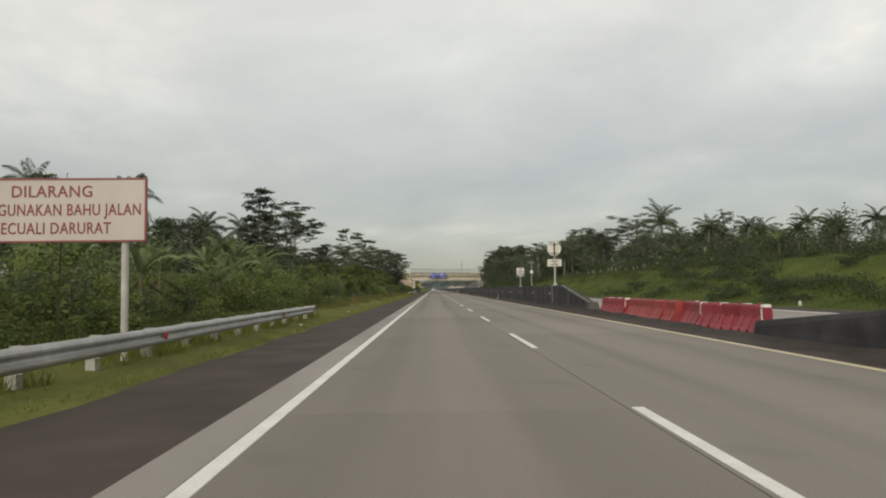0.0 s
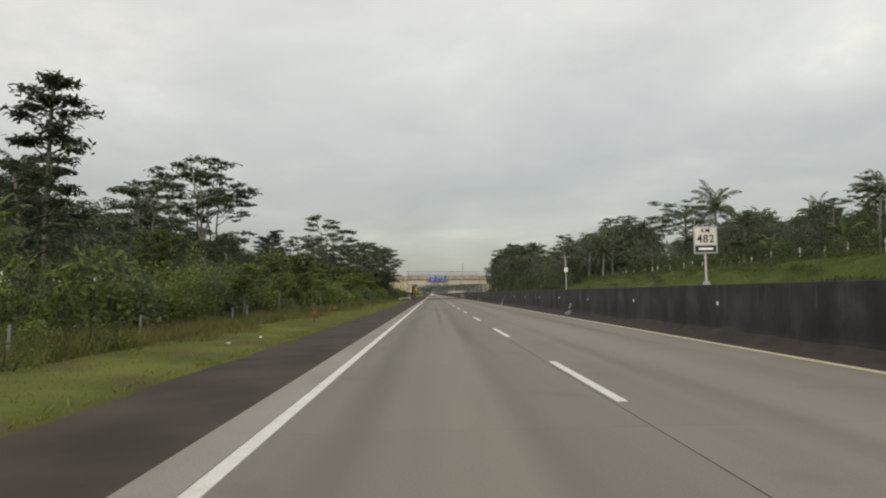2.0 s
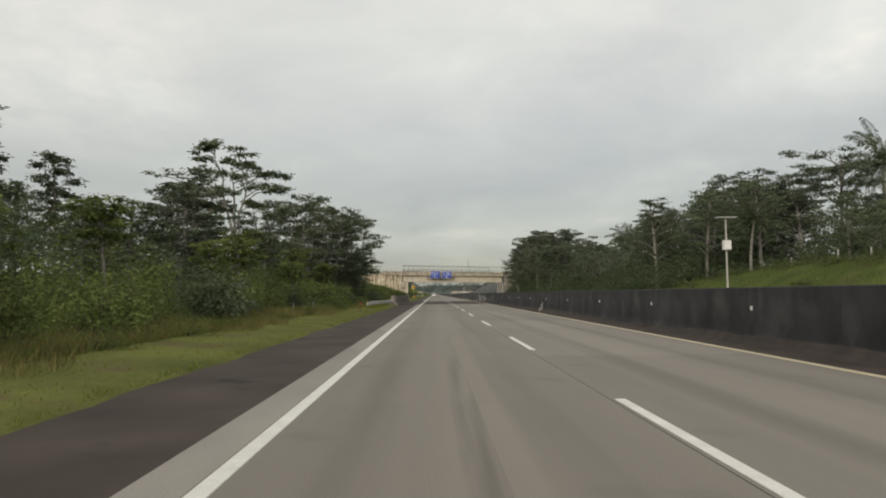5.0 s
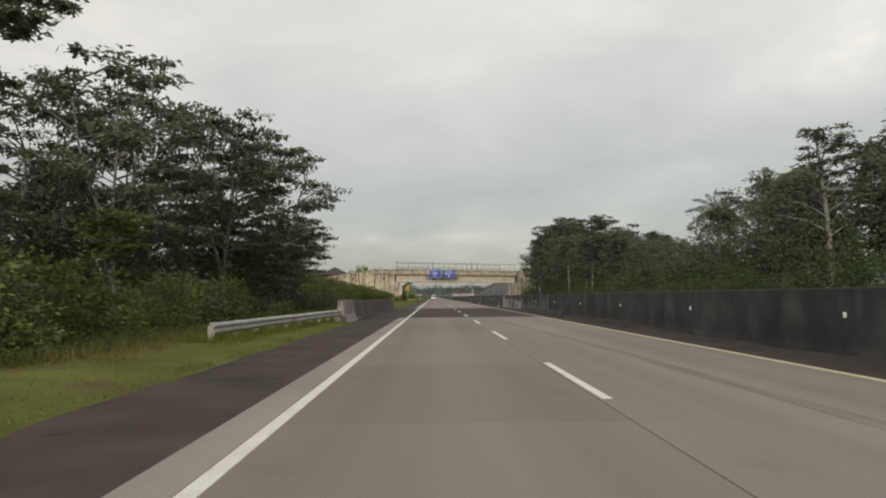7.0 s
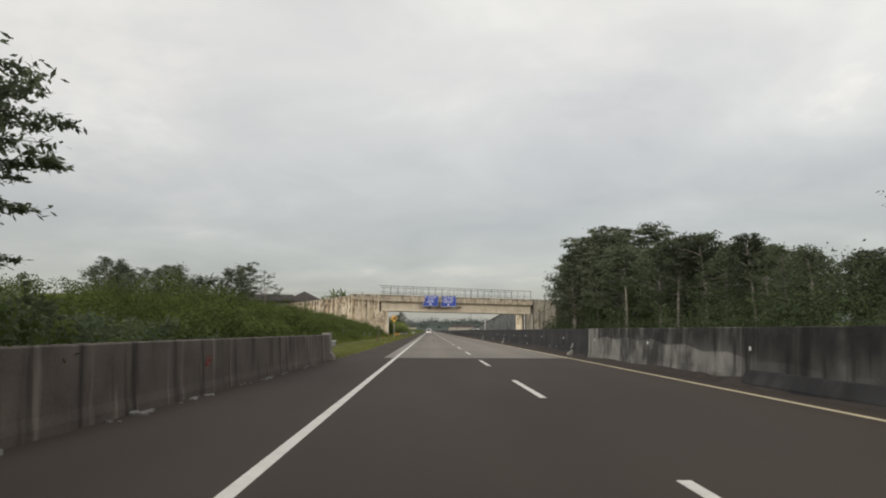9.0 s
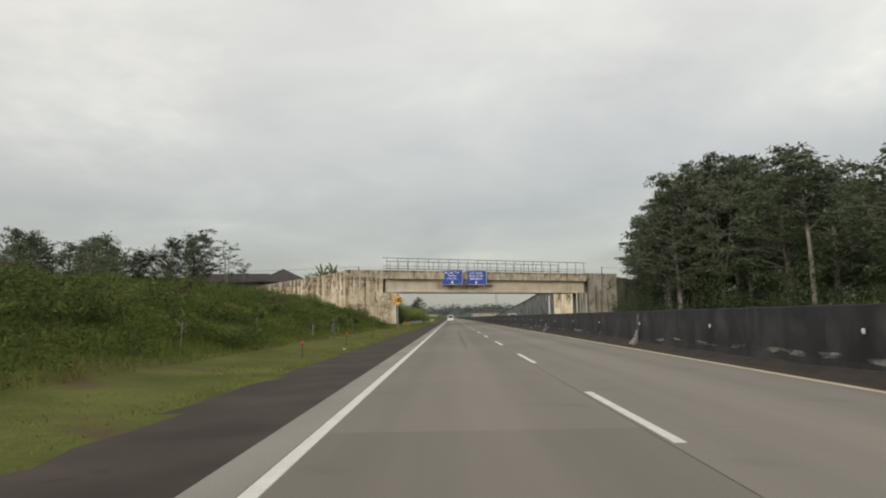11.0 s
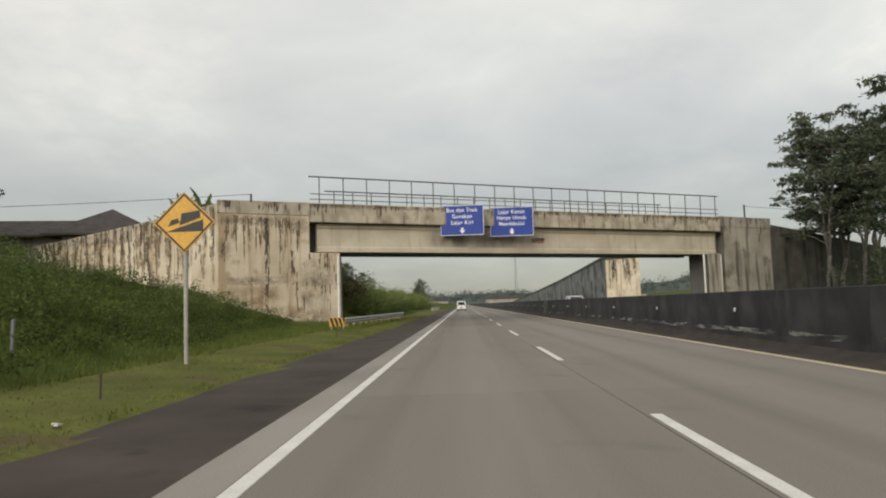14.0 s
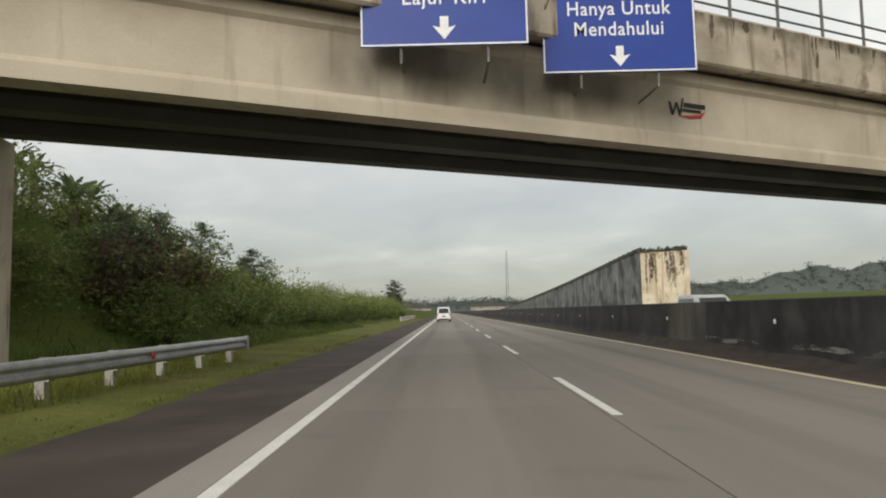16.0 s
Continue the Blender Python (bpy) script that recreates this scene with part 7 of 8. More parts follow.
for x, y, h, red in ((-4.65, 256.6, 0.52, True), (-4.7, 277.0, 0.60, True), (-4.85, 298.4, 0.55, True), (-5.0, 308.1, 0.45, False), (-4.73, 266.4, 0.55, True), (-4.55, 275.0, 0.5, False), (-4.9, 326.2, 0.42, False), (-4.8, 105.5, 0.5, False), (-4.75, 152.0, 0.62, True), (-5.4, 99.5, 0.45, True), (-5.2, 74.0, 0.45, True), (-5.0, 79.2, 0.55, True), (-5.1, 46.5, 0.45, True), (-5.0, 47.3, 0.45, False)):
    delineator(x, y, h, red)
for x, y in ((-7.1, 271.0), (-7.1, 277.0), (-7.2, 279.9), (-7.4, 285.6), (-8.0, 307.8), (-8.1, 311.0), (-8.0, 71.3), (-8.2, 74.3), (-7.9, 56.0), (-8.1, 62.5), (-7.9, 90.0), (-7.8, 152.5), (-8.0, 147)):
    z = float(ground_height(x, y))
    solid("concrete_stake", Geo().prism([(-0.025, -0.2), (0.025, -0.2), (0.025, 0.66), (0.015, 0.68), (-0.015, 0.68), (-0.025, 0.66)], -0.025, 0.025), M_RETW, "grey concrete boundary stake among the weeds", "stake", "boundary stakes", at=pose(x, y, z, 0, 2, 0))
for i in range(22):
    y = 86 + i * 4.4
    x = 33.6 + 0.4 * math.sin(i * 1.7)
    solid("fence_post", Geo().prism([(-0.05, -0.3), (0.05, -0.3), (0.045, 1.4), (-0.045, 1.4)], -0.05, 0.05), M_POSTC, "pale fence post on top of the far bank", "fence post", "fence posts", at=pose(x, y, float(ground_height(x, y))))


# red water-filled barriers closing the gap in the median
def plastic_barrier(at, label, mat, white):
    """A hollow moulded barrier 1.24 m long: a slim upper body on a wide flared foot that is split by slots."""
    b = thing("plastic_barrier", label, "traffic barrier", "red barriers", at=at)
    part("body", Geo().prism([(-0.135, 0.34), (0.135, 0.34), (0.095, 0.70), (0.07, 0.75), (-0.07, 0.75), (-0.095, 0.70)], 0.02, 1.20), mat, b)
    part("skirt", Geo().prism([(-0.315, 0.12), (0.315, 0.12), (0.24, 0.20), (0.165, 0.34), (0.134, 0.42), (-0.134, 0.42), (-0.165, 0.34), (-0.24, 0.20)], 0.03, 1.19), mat, b)
    for y0, y1 in ((0.02, 0.30), (0.46, 0.76), (0.92, 1.20)):
        foot = [(-0.36, 0.0), (0.36, 0.0), (0.362, 0.09), (0.265, 0.20), (0.19, 0.35), (0.138, 0.47), (-0.138, 0.47), (-0.19, 0.35), (-0.265, 0.20), (-0.362, 0.09)]
        geo_ = Geo().prism(foot, y0, y1)
        n_ = len(foot)
        geo_.v = [(x_, y_ + (0.09 if k < n_ else -0.09) * max(0, (z_ - 0.09) / 0.4), z_) for k, (x_, y_, z_) in enumerate(geo_.v)]
        part("foot", geo_, mat, b)
    for y0 in (-0.01, 1.15):
        part("end_rib", Geo().prism([(-0.125, 0.445), (0.125, 0.445), (0.105, 0.69), (-0.105, 0.69)], y0, y0 + 0.07), mat, b)
    part("grip_slot", Geo().box(-0.115, -0.10, 0.42, 0.80, 0.60, 0.635), mat, b)
    part("filler_cap", Geo().tube([(0, 0.42, 0.745), (0, 0.42, 0.785)], [0.055, 0.05], 10), mat, b)
    if white:
        part("end_pad", Geo().prism([(-0.10, 0.69), (0.10, 0.69), (0.075, 0.762), (-0.075, 0.762)], -0.005, 0.16), M_WHITEP, b, "white worn top end")
        part("reflective_patch", Geo().box(-0.138, -0.128, 0.005, 0.075, 0.36, 0.66), M_WHITEP, b, "white reflective strip")
    return b


prng = np.random.default_rng(3)
CRIMSON = plastic_barrier(pose(8.02, 17.15, -0.01, 0, 0, 1), "faded crimson plastic traffic barrier with a white worn end", M_REDP, True)
ORANGE = plastic_barrier(pose(8.0, 25.0, -0.01, 0, 0, -1), "orange-red plastic traffic barrier in the median gap", M_REDO, False)
for i in range(1, 13):
    kind_ = ORANGE if 4 < i < 10 else CRIMSON
    if i != 6:
        copy_thing(kind_, pose(8.02 + prng.normal() * 0.05, 17.15 + i * 1.225 - 0.10 * (i < 3), -0.01, 0, prng.normal() * 1.2, prng.normal() * 3.5 + (7 if i < 3 else 0)))
ORANGE.matrix_basis = pose(8.0, 17.15 + 6 * 1.225, -0.01, 0, 0, -1)

# ---- signs ----
# shoulder-use sign on two poles
sg = thing("shoulder_sign", "white board with maroon lettering on two pale poles", "road sign", at=pose(-5.84, 12.1, 0, 0, 0, 2))
part("board", Geo().box(-2.35, 1.02, -0.02, 0.02, 2.10, 3.15), M_SIGNW, sg)
for a in ((-2.36, 1.03, 3.135, 3.165), (-2.36, 1.03, 2.085, 2.115)):
    part("rim", Geo().box(a[0], a[1], -0.03, 0.025, a[2], a[3]), M_LETR, sg)
for x in (-2.36, 1.0):
    part("rim", Geo().box(x, x + 0.03, -0.03, 0.025, 2.1, 3.15), M_LETR, sg)
for x in (-1.75, 0.65):
    part("pole", Geo().tube([(x, 0.07, -0.3), (x, 0.07, 3.1)], [0.06, 0.06], 10), M_POSTC, sg)
FRONT = lambda x, y, z: Matrix.Translation((x, y, z)) @ Matrix.Rotation(radians(90), 4, "X")
for txt, z, w in (("DILARANG", 2.93, 0.86), ("MENGGUNAKAN BAHU JALAN", 2.62, 0.67), ("KECUALI DARURAT", 2.31, 0.69)):
    lettering(txt, 0.275, M_LETR, sg, FRONT(-0.53, -0.024, z), squeeze=w * 1.09, weight=0.012)


def direction_sign(lines, x0, x1, y, z0, z1, label):
    s = thing("lane_sign", label, "road sign", "lane signs", at=pose((x0 + x1) / 2, y, z0))
    w, h = (x1 - x0) / 2, z1 - z0
    part("board", Geo().box(-w, w, -0.03, 0.02, 0, h), M_SIGNB, s)
    b = 0.045
    for a in ((-w, w, 0, b), (-w, w, h - b, h)):
        part("border", Geo().box(a[0] + 0.01, a[1] - 0.01, -0.036, -0.028, a[2] + 0.01, a[3]), M_LETW, s)
    for x in (-w + 0.01, w - b):
        part("border", Geo().box(x, x + b - 0.01, -0.036, -0.028, b, h - b), M_LETW, s)
    for i, t in enumerate(lines):
        lettering(t, 0.47, M_LETW, s, FRONT(0, -0.034, h * (0.835 - 0.205 * i)), squeeze=0.90, weight=0.008)
    part("arrow", Geo().add([(-0.09, -0.036, 0.62), (0.09, -0.036, 0.62), (0.09, -0.036, 0.38), (0.24, -0.036, 0.42), (0, -0.036, 0.13), (-0.24, -0.036, 0.42), (-0.09, -0.036, 0.38)], [(0, 1, 2, 3, 4, 5, 6)]), M_LETW, s, "white down arrow")
    for x in (-0.9, 0.9):
        part("bracket", Geo().tube([(x, 0.02, h * 0.72), (x, 0.35 + 0.48 * (x + w), h * 0.72)], [0.04, 0.04], 6), M_RAILM, s)
        part("strut", Geo().tube([(x, 0.03, 0.1), (x, 0.05, -0.32), (x, 0.5 + 0.48 * (x + w), -0.22)], [0.03, 0.03, 0.03], 6), M_RAILM, s)
    return s


direction_sign(("Bus dan Truk", "Gunakan", "Lajur Kiri"), -1.51, 1.95, 355.05, 6.68, 9.09, "blue overhead lane sign for buses and trucks")
direction_sign(("Lajur Kanan", "Hanya Untuk", "Mendahului"), 2.51, 6.07, 356.93, 6.66, 9.06, "blue overhead lane sign for overtaking")
# a painted mark on the girder
mk = thing("painted_mark", "small black and red painted mark on the girder face", "painted mark", at=BRIDGE @ Matrix.Translation((0, 0.02, 0)))
s0 = (Vector((5.87, 361, 0)) - B_O).dot(B_U)
for k in range(2):
    o = s0 - 0.62 + 0.24 * k
    part("stroke", Geo().add([(o, 0, 6.90), (o + 0.07, 0, 6.90), (o + 0.17, 0, 6.56), (o + 0.10, 0, 6.54)], [(0, 1, 2, 3)]).add([(o + 0.10, 0, 6.54), (o + 0.17, 0, 6.56), (o + 0.29, 0, 6.90 + 0.14 * k), (o + 0.23, 0, 6.90 + 0.14 * k)], [(0, 1, 2, 3)]), M_BLACK, mk)
part("bar", Geo().box(s0 - 0.1, s0 + 0.66, -0.004, 0.0, 6.80, 6.92), M_BLACK, mk)
part("bar", Geo().box(s0 - 0.15, s0 + 0.5, -0.004, 0.0, 6.68, 6.75), M_BLACK, mk)
part("swoosh", Geo().add([(s0 - 0.3, -0.003, 6.54), (s0 + 0.1, -0.003, 6.50), (s0 + 0.5, -0.003, 6.56), (s0 + 0.68, -0.003, 6.76), (s0 + 0.42, -0.003, 6.63), (s0 + 0.1, -0.003, 6.58)], [(0, 1, 2, 3, 4, 5)]), M_RED, mk)
mk.matrix_basis = BRIDGE @ Matrix.Translation((0, 0.04, -0.28))

# amber diamond warning sign
dm = thing("warning_sign", "amber diamond warning sign of a truck on a pale pole", "road sign", at=pose(-5.95, 313.6, -0.1))
hw = 0.68
part("plate", Geo().add([(0, -0.02, 3.3 - hw), (hw, -0.02, 3.3), (0, -0.02, 3.3 + hw), (-hw, -0.02, 3.3), (0, 0.0, 3.3 - hw), (hw, 0.0, 3.3), (0, 0.0, 3.3 + hw), (-hw, 0.0, 3.3)], [(0, 1, 2, 3), (7, 6, 5, 4), (0, 4, 5, 1), (1, 5, 6, 2), (2, 6, 7, 3), (3, 7, 4, 0)]), M_SIGNY, dm)
h2, h3 = hw - 0.03, hw - 0.09
ring = Geo()
for i in range(4):
    c = [(0, -1), (1, 0), (0, 1), (-1, 0)]
    (ax, az), (bx, bz) = c[i], c[(i + 1) % 4]
    ring.add([(ax * h2, -0.024, 3.3 + az * h2), (bx * h2, -0.024, 3.3 + bz * h2), (bx * h3, -0.024, 3.3 + bz * h3), (ax * h3, -0.024, 3.3 + az * h3)], [(0, 1, 2, 3)])
part("border", ring, M_BLACK, dm)
part("symbol", Geo().add([(-0.40, -0.026, 3.10), (0.42, -0.026, 3.10), (0.42, -0.026, 3.36)], [(0, 1, 2)]).add([(-0.36, -0.026, 3.22), (-0.28, -0.026, 3.36), (-0.14, -0.026, 3.40), (-0.10, -0.026, 3.30)], [(0, 1, 2, 3)]).add([(-0.10, -0.026, 3.24), (0.36, -0.026, 3.40), (0.34, -0.026, 3.56), (-0.06, -0.026, 3.50)], [(0, 1, 2, 3)]), M_BLACK, dm, "black truck symbol")
part("pole", Geo().tube([(0, 0.05, -0.3), (0, 0.05, 3.9)], [0.045, 0.045], 10), M_POSTC, dm)

# signs facing the other carriageway, standing on the median wall
rs = thing("round_sign_back", "pale back of a round sign and plate on a pole", "road sign", at=pose(X_F + 0.14, 44.5, 0))
disc = Geo()
n, rr_, zc = 32, 0.43, 3.62
disc.add([(rr_ * math.cos(2 * math.pi * i / n), yy, zc + rr_ * math.sin(2 * math.pi * i / n)) for yy in (0.0, 0.02) for i in range(n)], [tuple(range(n)), tuple(range(2 * n - 1, n - 1, -1))] + [(i, i + n, (i + 1) % n + n, (i + 1) % n) for i in range(n)])
part("disc", disc, M_SIGNG, rs)
part("plate", Geo().box(-0.44, 0.44, 0.0, 0.02, 2.53, 2.97), M_SIGNG, rs)
for z, w in ((zc + 0.28, 0.25), (zc - 0.28, 0.25), (2.85, 0.24), (2.65, 0.24)):
    part("stiffener", Geo().box(-w, w, -0.035, -0.002, z - 0.022, z + 0.022), M_BROWN, rs, "brown steel stiffener")
part("upper_pole", Geo().tube([(0, -0.05, 3.16), (0, -0.05, 4.04)], [0.042, 0.042], 10), M_BROWN, rs, "brown upper pole")
part("pole", Geo().tube([(0, -0.05, 1.30), (0, -0.05, 3.16)], [0.045, 0.045], 10), M_POSTC, rs)
part("base_flange", Geo().prism([(-0.14, 1.34), (0.14, 1.34), (0.05, 1.52), (-0.05, 1.52)], -0.12, 0.02), M_GALV, rs)
part("wall_strap", Geo().box(-0.20, -0.17, -0.06, -0.02, 0.35, 1.36), M_RETW, rs)

km = thing("kilometre_sign", "white and green kilometre board on a post above the median wall", "road sign", at=pose(X_F + 0.16, 62.2, 0))
part("board", Geo().box(-0.33, 0.33, -0.01, 0.02, 2.20, 2.96), M_GALV, km)
part("white_field", Geo().box(-0.29, 0.29, -0.016, -0.011, 2.44, 2.92), M_SIGNG, km)
part("green_field", Geo().box(-0.29, 0.29, -0.016, -0.011, 2.24, 2.42), M_BLACK, km, "dark lower panel")
lettering("KM", 0.17, M_BLACK, km, FRONT(0, -0.019, 2.83))
lettering("482", 0.31, M_BLACK, km, FRONT(0, -0.019, 2.60))
part("bar", Geo().box(-0.2, 0.2, -0.020, -0.0165, 2.30, 2.36), M_LETW, km)
part("post", Geo().tube([(0, 0.05, 1.3), (0, 0.05, 2.9)], [0.035, 0.035], 8), M_GALV, km)
part("base_flange", Geo().prism([(-0.1, 1.34), (0.1, 1.34), (0.04, 1.45), (-0.04, 1.45)], 0.0, 0.1), M_GALV, km)

wp = thing("marker_pole", "white marker pole standing on the median wall", "marker pole", at=pose(X_F + 0.16, 290.8, 0))
part("pole", Geo().tube([(0, 0, 1.3), (0, 0, 2.75)], [0.045, 0.045], 8), M_WHITEP, wp)
part("base_flange", Geo().box(-0.09, 0.09, -0.09, 0.09, 1.336, 1.37), M_GALV, wp)
fo = thing("painted_block", "small earth-brown block with a rusty top", "marker block", at=pose(X_F - 0.17, 300.9, 0))
part("block", Geo().box(-0.08, 0.08, -0.12, 0.12, 0.20, 0.30, 0.015), M_BROWN, fo)
part("block_base", Geo().box(-0.10, 0.10, -0.17, 0.17, 0.0, 0.20, 0.015), M_SOIL, fo)

lp = thing("camera_pole", "grey pole with a flat panel and white box", "equipment pole", at=pose(22.0, 160.2, float(ground_height(22.0, 160.2))))
part("pole", Geo().tube([(0, 0, -0.2), (0, 0, 6.2)], [0.08, 0.06], 8), M_POSTC, lp)
part("panel", Geo().box(-0.75, 0.75, -0.3, 0.3, 6.2, 6.28), M_GALV, lp)
part("cabinet", Geo().box(-0.28, 0.28, -0.25, 0.1, 3.8, 4.5), M_WHITEP, lp, "white equipment cabinet")

mast = thing("radio_mast", "slender lattice mast far off on the skyline", "mast", at=pose(25.5, 640, 0))
lat = Geo()
for k in range(3):
    w = 2.094 * k
    lat.tube([(0.9 * math.cos(w), 0.9 * math.sin(w), 0), (0.2 * math.cos(w), 0.2 * math.sin(w), 26)], [0.09, 0.06], 5)
part("lattice", lat, M_RAILM, mast)
for i in range(12):
    z, r = 1 + 2 * i, 0.9 - 0.7 * (1 + 2 * i) / 26
    p = [(r * math.cos(2.094 * k), r * math.sin(2.094 * k), z) for k in range(3)]
    part("brace", Geo().tube([p[0], p[1]], [0.04, 0.04], 4).tube([p[1], p[2]], [0.04, 0.04], 4).tube([p[2], p[0]], [0.04, 0.04], 4), M_RAILM, mast)

# overhead wire by the overpass
for a, b in (((-14.6, 348.0, 9.45), (-60, 344, 9.6)), ((28.6, 370.5, 10.1), (80, 385, 9.0))):
    solid("overhead_wire", Geo().tube(limb_path(a, b, -0.6, 10), [0.018] * 11, 4, False), M_BLACK, "thin sagging wire running off from an overpass post", "wire", "overhead wires")
for x, y in ((-60, 344), (80, 385)):
    solid("wire_pole", Geo().tube([(0, 0, -0.3), (0, 0, 11)], [0.14, 0.09], 8), M_POSTC, "grey pole carrying the overhead wire", "pole", at=pose(x, y, float(ground_height(x, y))) @ Matrix.Diagonal((1, 1, (9.7 - float(ground_height(x, y))) / 11 if x < 0 else 0.83, 1)))

# tall canes of dry grass by the shoulder sign
for x, y, h in ((-8.2, 13.0, 3.4), (-7.0, 13.5, 3.5)):
    solid("dry_cane", Geo().tube([(0, 0, -0.1), (0.05, 0, h * 0.6), (0.14, 0.02, h)], [0.02, 0.014, 0.006], 5), M_DRY, "tall dry cane stalk above the shrubs", "cane", "dry canes", at=pose(x, y, 0))


# ---- house above the cutting ----
def house(at, lx, ly, wall_h, ridge, label):
    h = thing("house", label, "house", "houses", at=at)
    part("wall", Geo().upright([(0, 0), (lx, 0), (lx, ly), (0, ly)], -1.5, wall_h), M_RENDER, h)
    o = 0.7
    part("roof", Geo().add([(-o, -o, wall_h - 0.25), (lx + o, -o, wall_h - 0.25), (lx + o, ly + o, wall_h - 0.25), (-o, ly + o, wall_h - 0.25), (lx * 0.28, ly / 2, ridge), (lx * 0.72, ly / 2, ridge), (-o, -o, wall_h - 0.4), (lx + o, -o, wall_h - 0.4), (lx + o, ly + o, wall_h - 0.4), (-o, ly + o, wall_h - 0.4)],
         [(0, 1, 5, 4), (1, 2, 5), (2, 3, 4, 5), (3, 0, 4), (6, 7, 1, 0), (7, 8, 2, 1), (8, 9, 3, 2), (9, 6, 0, 3), (9, 8, 7, 6)]), M_ROOF, h, "dark tiled hip roof")
    for x in (lx * 0.2, lx * 0.6):
        w = part("window", Geo().box(x, x + 1.3, -0.06, 0.02, wall_h - 1.9, wall_h - 0.8), M_WHITEP, h)
        part("pane", Geo().box(x + 0.08, x + 1.22, -0.075, -0.062, wall_h - 1.82, wall_h - 0.88), M_GLASS, w)
    return h


hs = thing("house", "low white house with dark tiled roofs above the cutting", "house", "houses", at=pose(-28.6, 356.5, 5.2, 0, 0, 14))
part("wall", Geo().upright([(-3.2, -2.8), (3.2, -2.8), (3.2, 4), (-3.2, 4)], -1.5, 2.7), M_RENDER, hs)
part("wall", Geo().upright([(-14, -1.0), (-3.25, -1.0), (-3.25, 4), (-14, 4)], -1.5, 2.6), M_RENDER, hs)
part("roof", Geo().add([(-4.4, -4.0, 2.45), (4.2, -4.0, 2.45), (4.2, 5, 2.45), (-4.4, 5, 2.45), (0, -0.5, 4.75), (0, 1.5, 4.75), (-4.4, -4.0, 2.3), (4.2, -4.0, 2.3), (4.2, 5, 2.3), (-4.4, 5, 2.3)],
     [(0, 1, 4), (1, 2, 5, 4), (2, 3, 5), (3, 0, 4, 5), (6, 7, 1, 0), (7, 8, 2, 1), (8, 9, 3, 2), (9, 6, 0, 3), (9, 8, 7, 6)]), M_ROOF, hs, "dark tiled hip roof")
part("roof", Geo().add([(-15, -2.2, 2.5), (-2.2, -2.2, 2.5), (-2.2, 5, 2.5), (-15, 5, 2.5), (-15, 1.4, 4.05), (-2.2, 1.4, 4.05), (-15, -2.2, 2.35), (-2.2, -2.2, 2.35), (-2.2, 5, 2.35), (-15, 5, 2.35)],
     [(0, 1, 5, 4), (2, 3, 4, 5), (3, 0, 4), (1, 2, 5), (6, 7, 1, 0), (8, 9, 3, 2), (9, 6, 0, 3), (7, 8, 2, 1), (9, 8, 7, 6)]), M_ROOF, hs, "dark tiled gable roof")
for x, y in ((-1.6, -2.86), (0.6, -2.86), (-8.5, -1.06), (-12, -1.06)):
    w = part("window", Geo().box(x, x + 1.2, y, y + 0.08, 1.0, 2.1), M_WHITEP, hs)
    part("pane", Geo().box(x + 0.08, x + 1.12, y - 0.015, y - 0.002, 1.08, 2.02), M_GLASS, w)
house(pose(-52, 347, 5.2, 0, 0, 10), 9, 7, 1.6, 3.2, "low house with a dark tiled roof among trees")
for x, y, w in ((60, 760, 26), (110, 800, 18), (20, 900, 30), (-40, 980, 26)):
    house(pose(x, y, 0, 0, 0, 5), w, 12, 5.0, 7.5, "distant pale building on the skyline")


# ---- vehicles ----
def wheel(parent, x, y, r=0.31):
    w = part("wheel", Geo().tube([(x - 0.1, y, r), (x + 0.1, y, r)], [r, r], 20), M_TYRE, parent)
    part("rim", Geo().tube([(x - 0.108, y, r), (x + 0.108, y, r)], [r * 0.6, r * 0.6], 14), M_GALV, w)


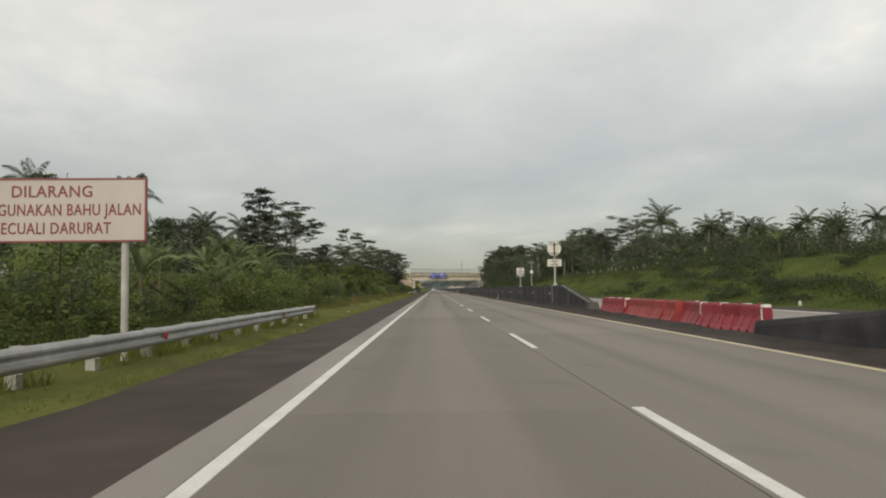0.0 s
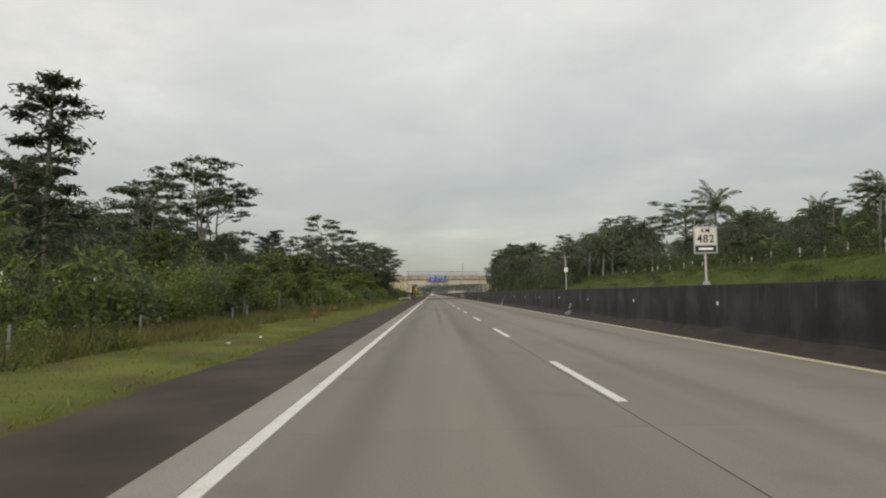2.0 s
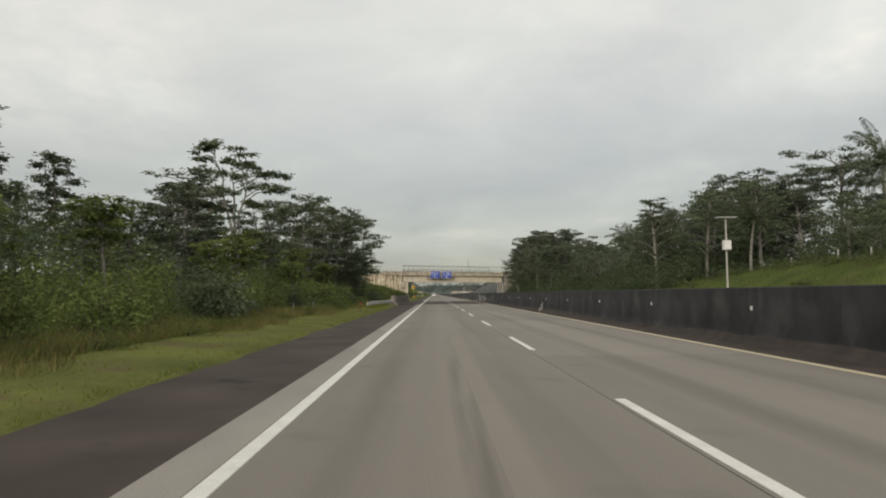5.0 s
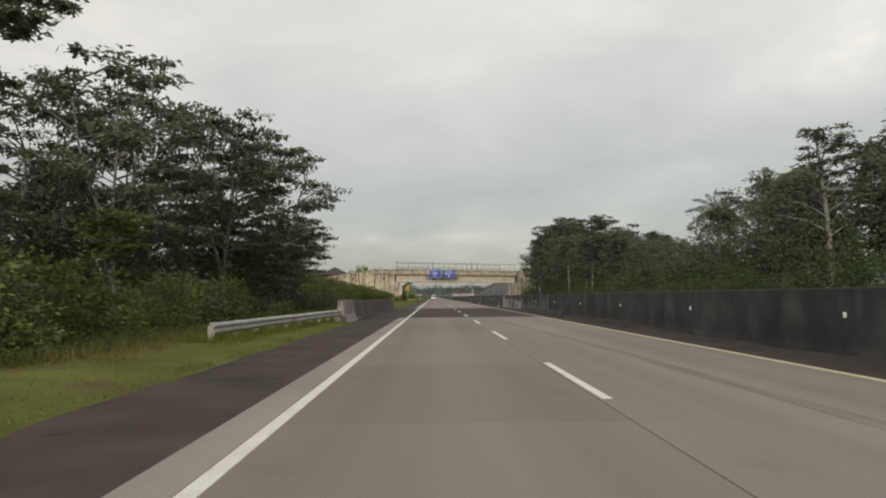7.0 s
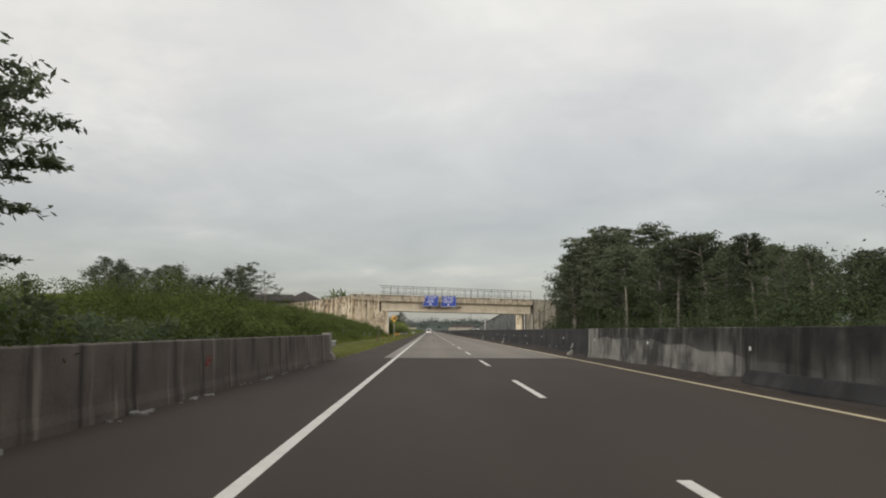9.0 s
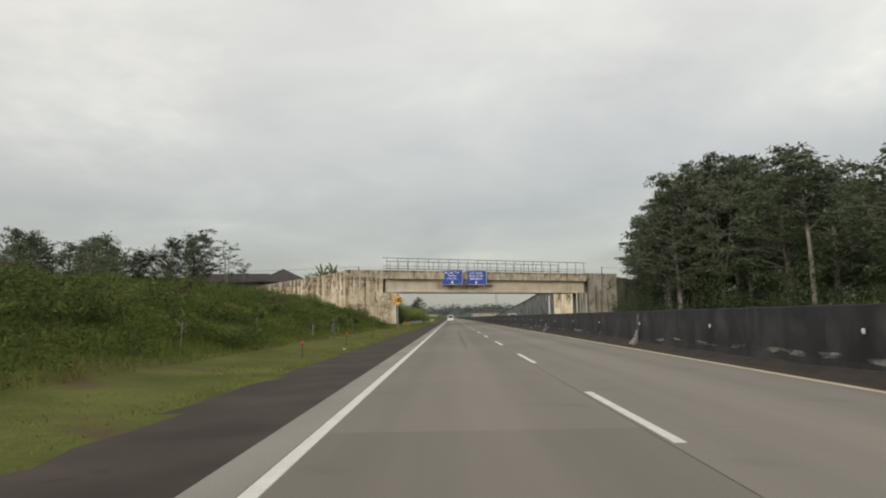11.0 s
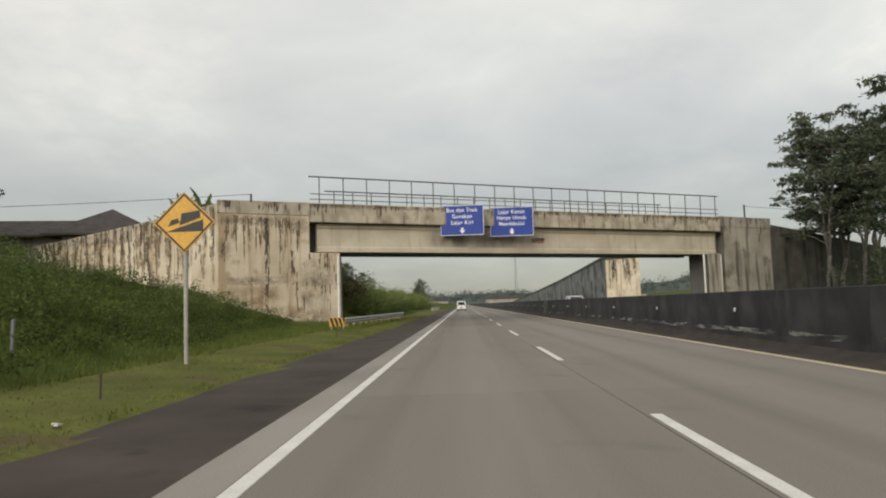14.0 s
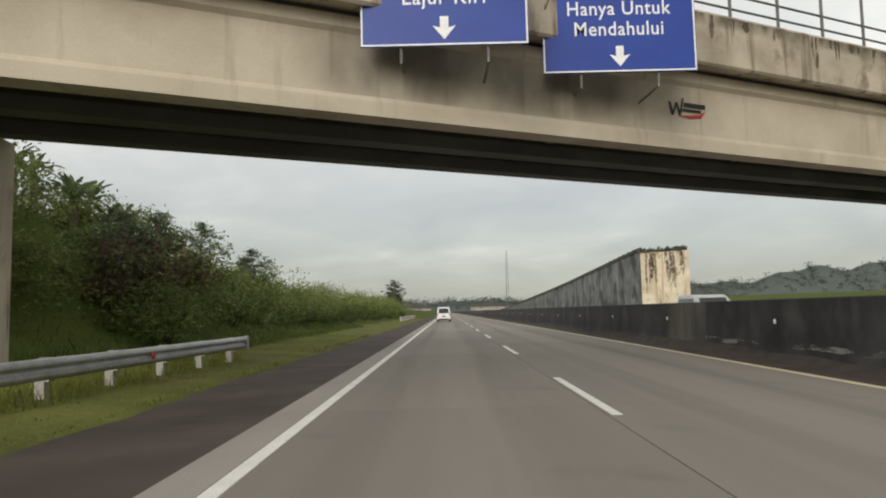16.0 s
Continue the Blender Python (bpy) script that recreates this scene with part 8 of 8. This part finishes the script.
def car(at, label, name="minivan", length=4.2, height=1.78, hatch=0.55):
    """A small people carrier, its tail at y = 0, facing +y."""
    c = thing(name, label, "car", at=at)
    L, H, belt = length, height, 0.98
    w = 0.83
    side = [(0.06, 0.30), (L - 0.1, 0.30), (L, 0.5), (L - 0.06, 0.78), (L - 0.85, 0.98), (L - 1.55, H - 0.12), (L - 1.9, H - 0.02), (0.6, H), (0.28, H - 0.06), (0.10, belt), (0.0, 0.62)]
    n = len(side)
    def ring(x, tuck):
        return [(x * (1 - tuck * max(0, z - belt)), y, z) for y, z in side]
    rows = [ring(-w, 0.2), ring(-w + 0.07, 0.2), ring(w - 0.07, 0.2), ring(w, 0.2)]
    rows[0] = [(x, y + (0.05 if y < L / 2 else -0.05), z - (0.03 if z > 1 else 0)) for x, y, z in rows[0]]
    rows[3] = [(x, y + (0.05 if y < L / 2 else -0.05), z - (0.03 if z > 1 else 0)) for x, y, z in rows[3]]
    vs = [p for r in rows for p in r]
    fs = [(r * n + i, r * n + (i + 1) % n, (r + 1) * n + (i + 1) % n, (r + 1) * n + i) for r in range(3) for i in range(n)]
    fs += [tuple(range(n)), tuple(range(4 * n - 1, 3 * n - 1, -1))]
    part("body", Geo().add(vs, [f[::-1] for f in fs]), M_CAR, c)
    part("rear_window", Geo().add([(-0.64, 0.09, belt + 0.04), (0.64, 0.09, belt + 0.04), (0.56, 0.235, H - 0.16), (-0.56, 0.235, H - 0.16)], [(0, 1, 2, 3)]), M_GLASS, c)
    part("windscreen", Geo().add([(-0.66, L - 0.86, belt + 0.03), (0.66, L - 0.86, belt + 0.03), (0.56, L - 1.50, H - 0.16), (-0.56, L - 1.50, H - 0.16)], [(3, 2, 1, 0)]), M_GLASS, c)
    for sx in (-1, 1):
        x = sx * (w + 0.004)
        part("side_window", Geo().add([(x, 0.45, belt + 0.03), (x, L - 1.25, belt + 0.03), (x * 0.88, L - 1.75, H - 0.17), (x * 0.88, 0.55, H - 0.17)], [(0, 1, 2, 3)]), M_GLASS, c)
        part("tail_lamp", Geo().box(sx * 0.74 - 0.07, sx * 0.74 + 0.07, -0.01, 0.12, 0.74, 1.02), M_LAMP, c, "red tail lamp")
        part("mirror", Geo().box(sx * 0.94 - 0.08, sx * 0.94 + 0.08, L - 1.5, L - 1.36, 0.98, 1.12, 0.02), M_BLACK, c)
        for y in (0.72, L - 0.75):
            wheel(c, sx * 0.76, y)
    part("bumper", Geo().box(-0.80, 0.80, -0.06, 0.10, 0.32, 0.58, 0.03), M_CAR, c)
    part("bumper_insert", Geo().box(-0.6, 0.6, -0.065, 0.0, 0.30, 0.38), M_BLACK, c)
    part("plate_bar", Geo().box(-0.22, 0.22, -0.07, -0.055, 0.62, 0.75), M_BLACK, c, "dark number plate without characters")
    part("underbody", Geo().box(-0.72, 0.72, 0.1, L - 0.1, 0.2, 0.36), M_BLACK, c)
    return c


car(pose(-0.25, 428.0, 0), "white minivan seen from behind on the concrete lane")
car(pose(11.6, 374.5, 0, 0, 0, 180), "white minivan on the other carriageway behind the median wall", height=1.72)
for i, y in enumerate((566.0, 592.0, 640.0)):
    car(pose(11.4 if i % 2 else 14.6, y, 0, 0, 0, 180), "small white car far off on the other carriageway", "car", 3.9, 1.5)

# litter on the verge
for i, (x, y) in enumerate(((-4.5, 24.5), (-4.6, 39.0), (-5.1, 60.5), (-4.9, 63.0), (-5.0, 104.0), (-4.3, 263.0), (-4.2, 268.0), (-4.4, 306.0))):
    solid("litter", Geo().upright([(-0.06, -0.03), (0.05, -0.04), (0.07, 0.03), (-0.04, 0.045)], 0.0, [0.02, 0.04, 0.03, 0.015]), M_WHITEP, "scrap of white litter lying on the verge", "litter", "litter", at=pose(x, y, float(ground_height(x, y)) + 0.05, 0, 0, i * 40))
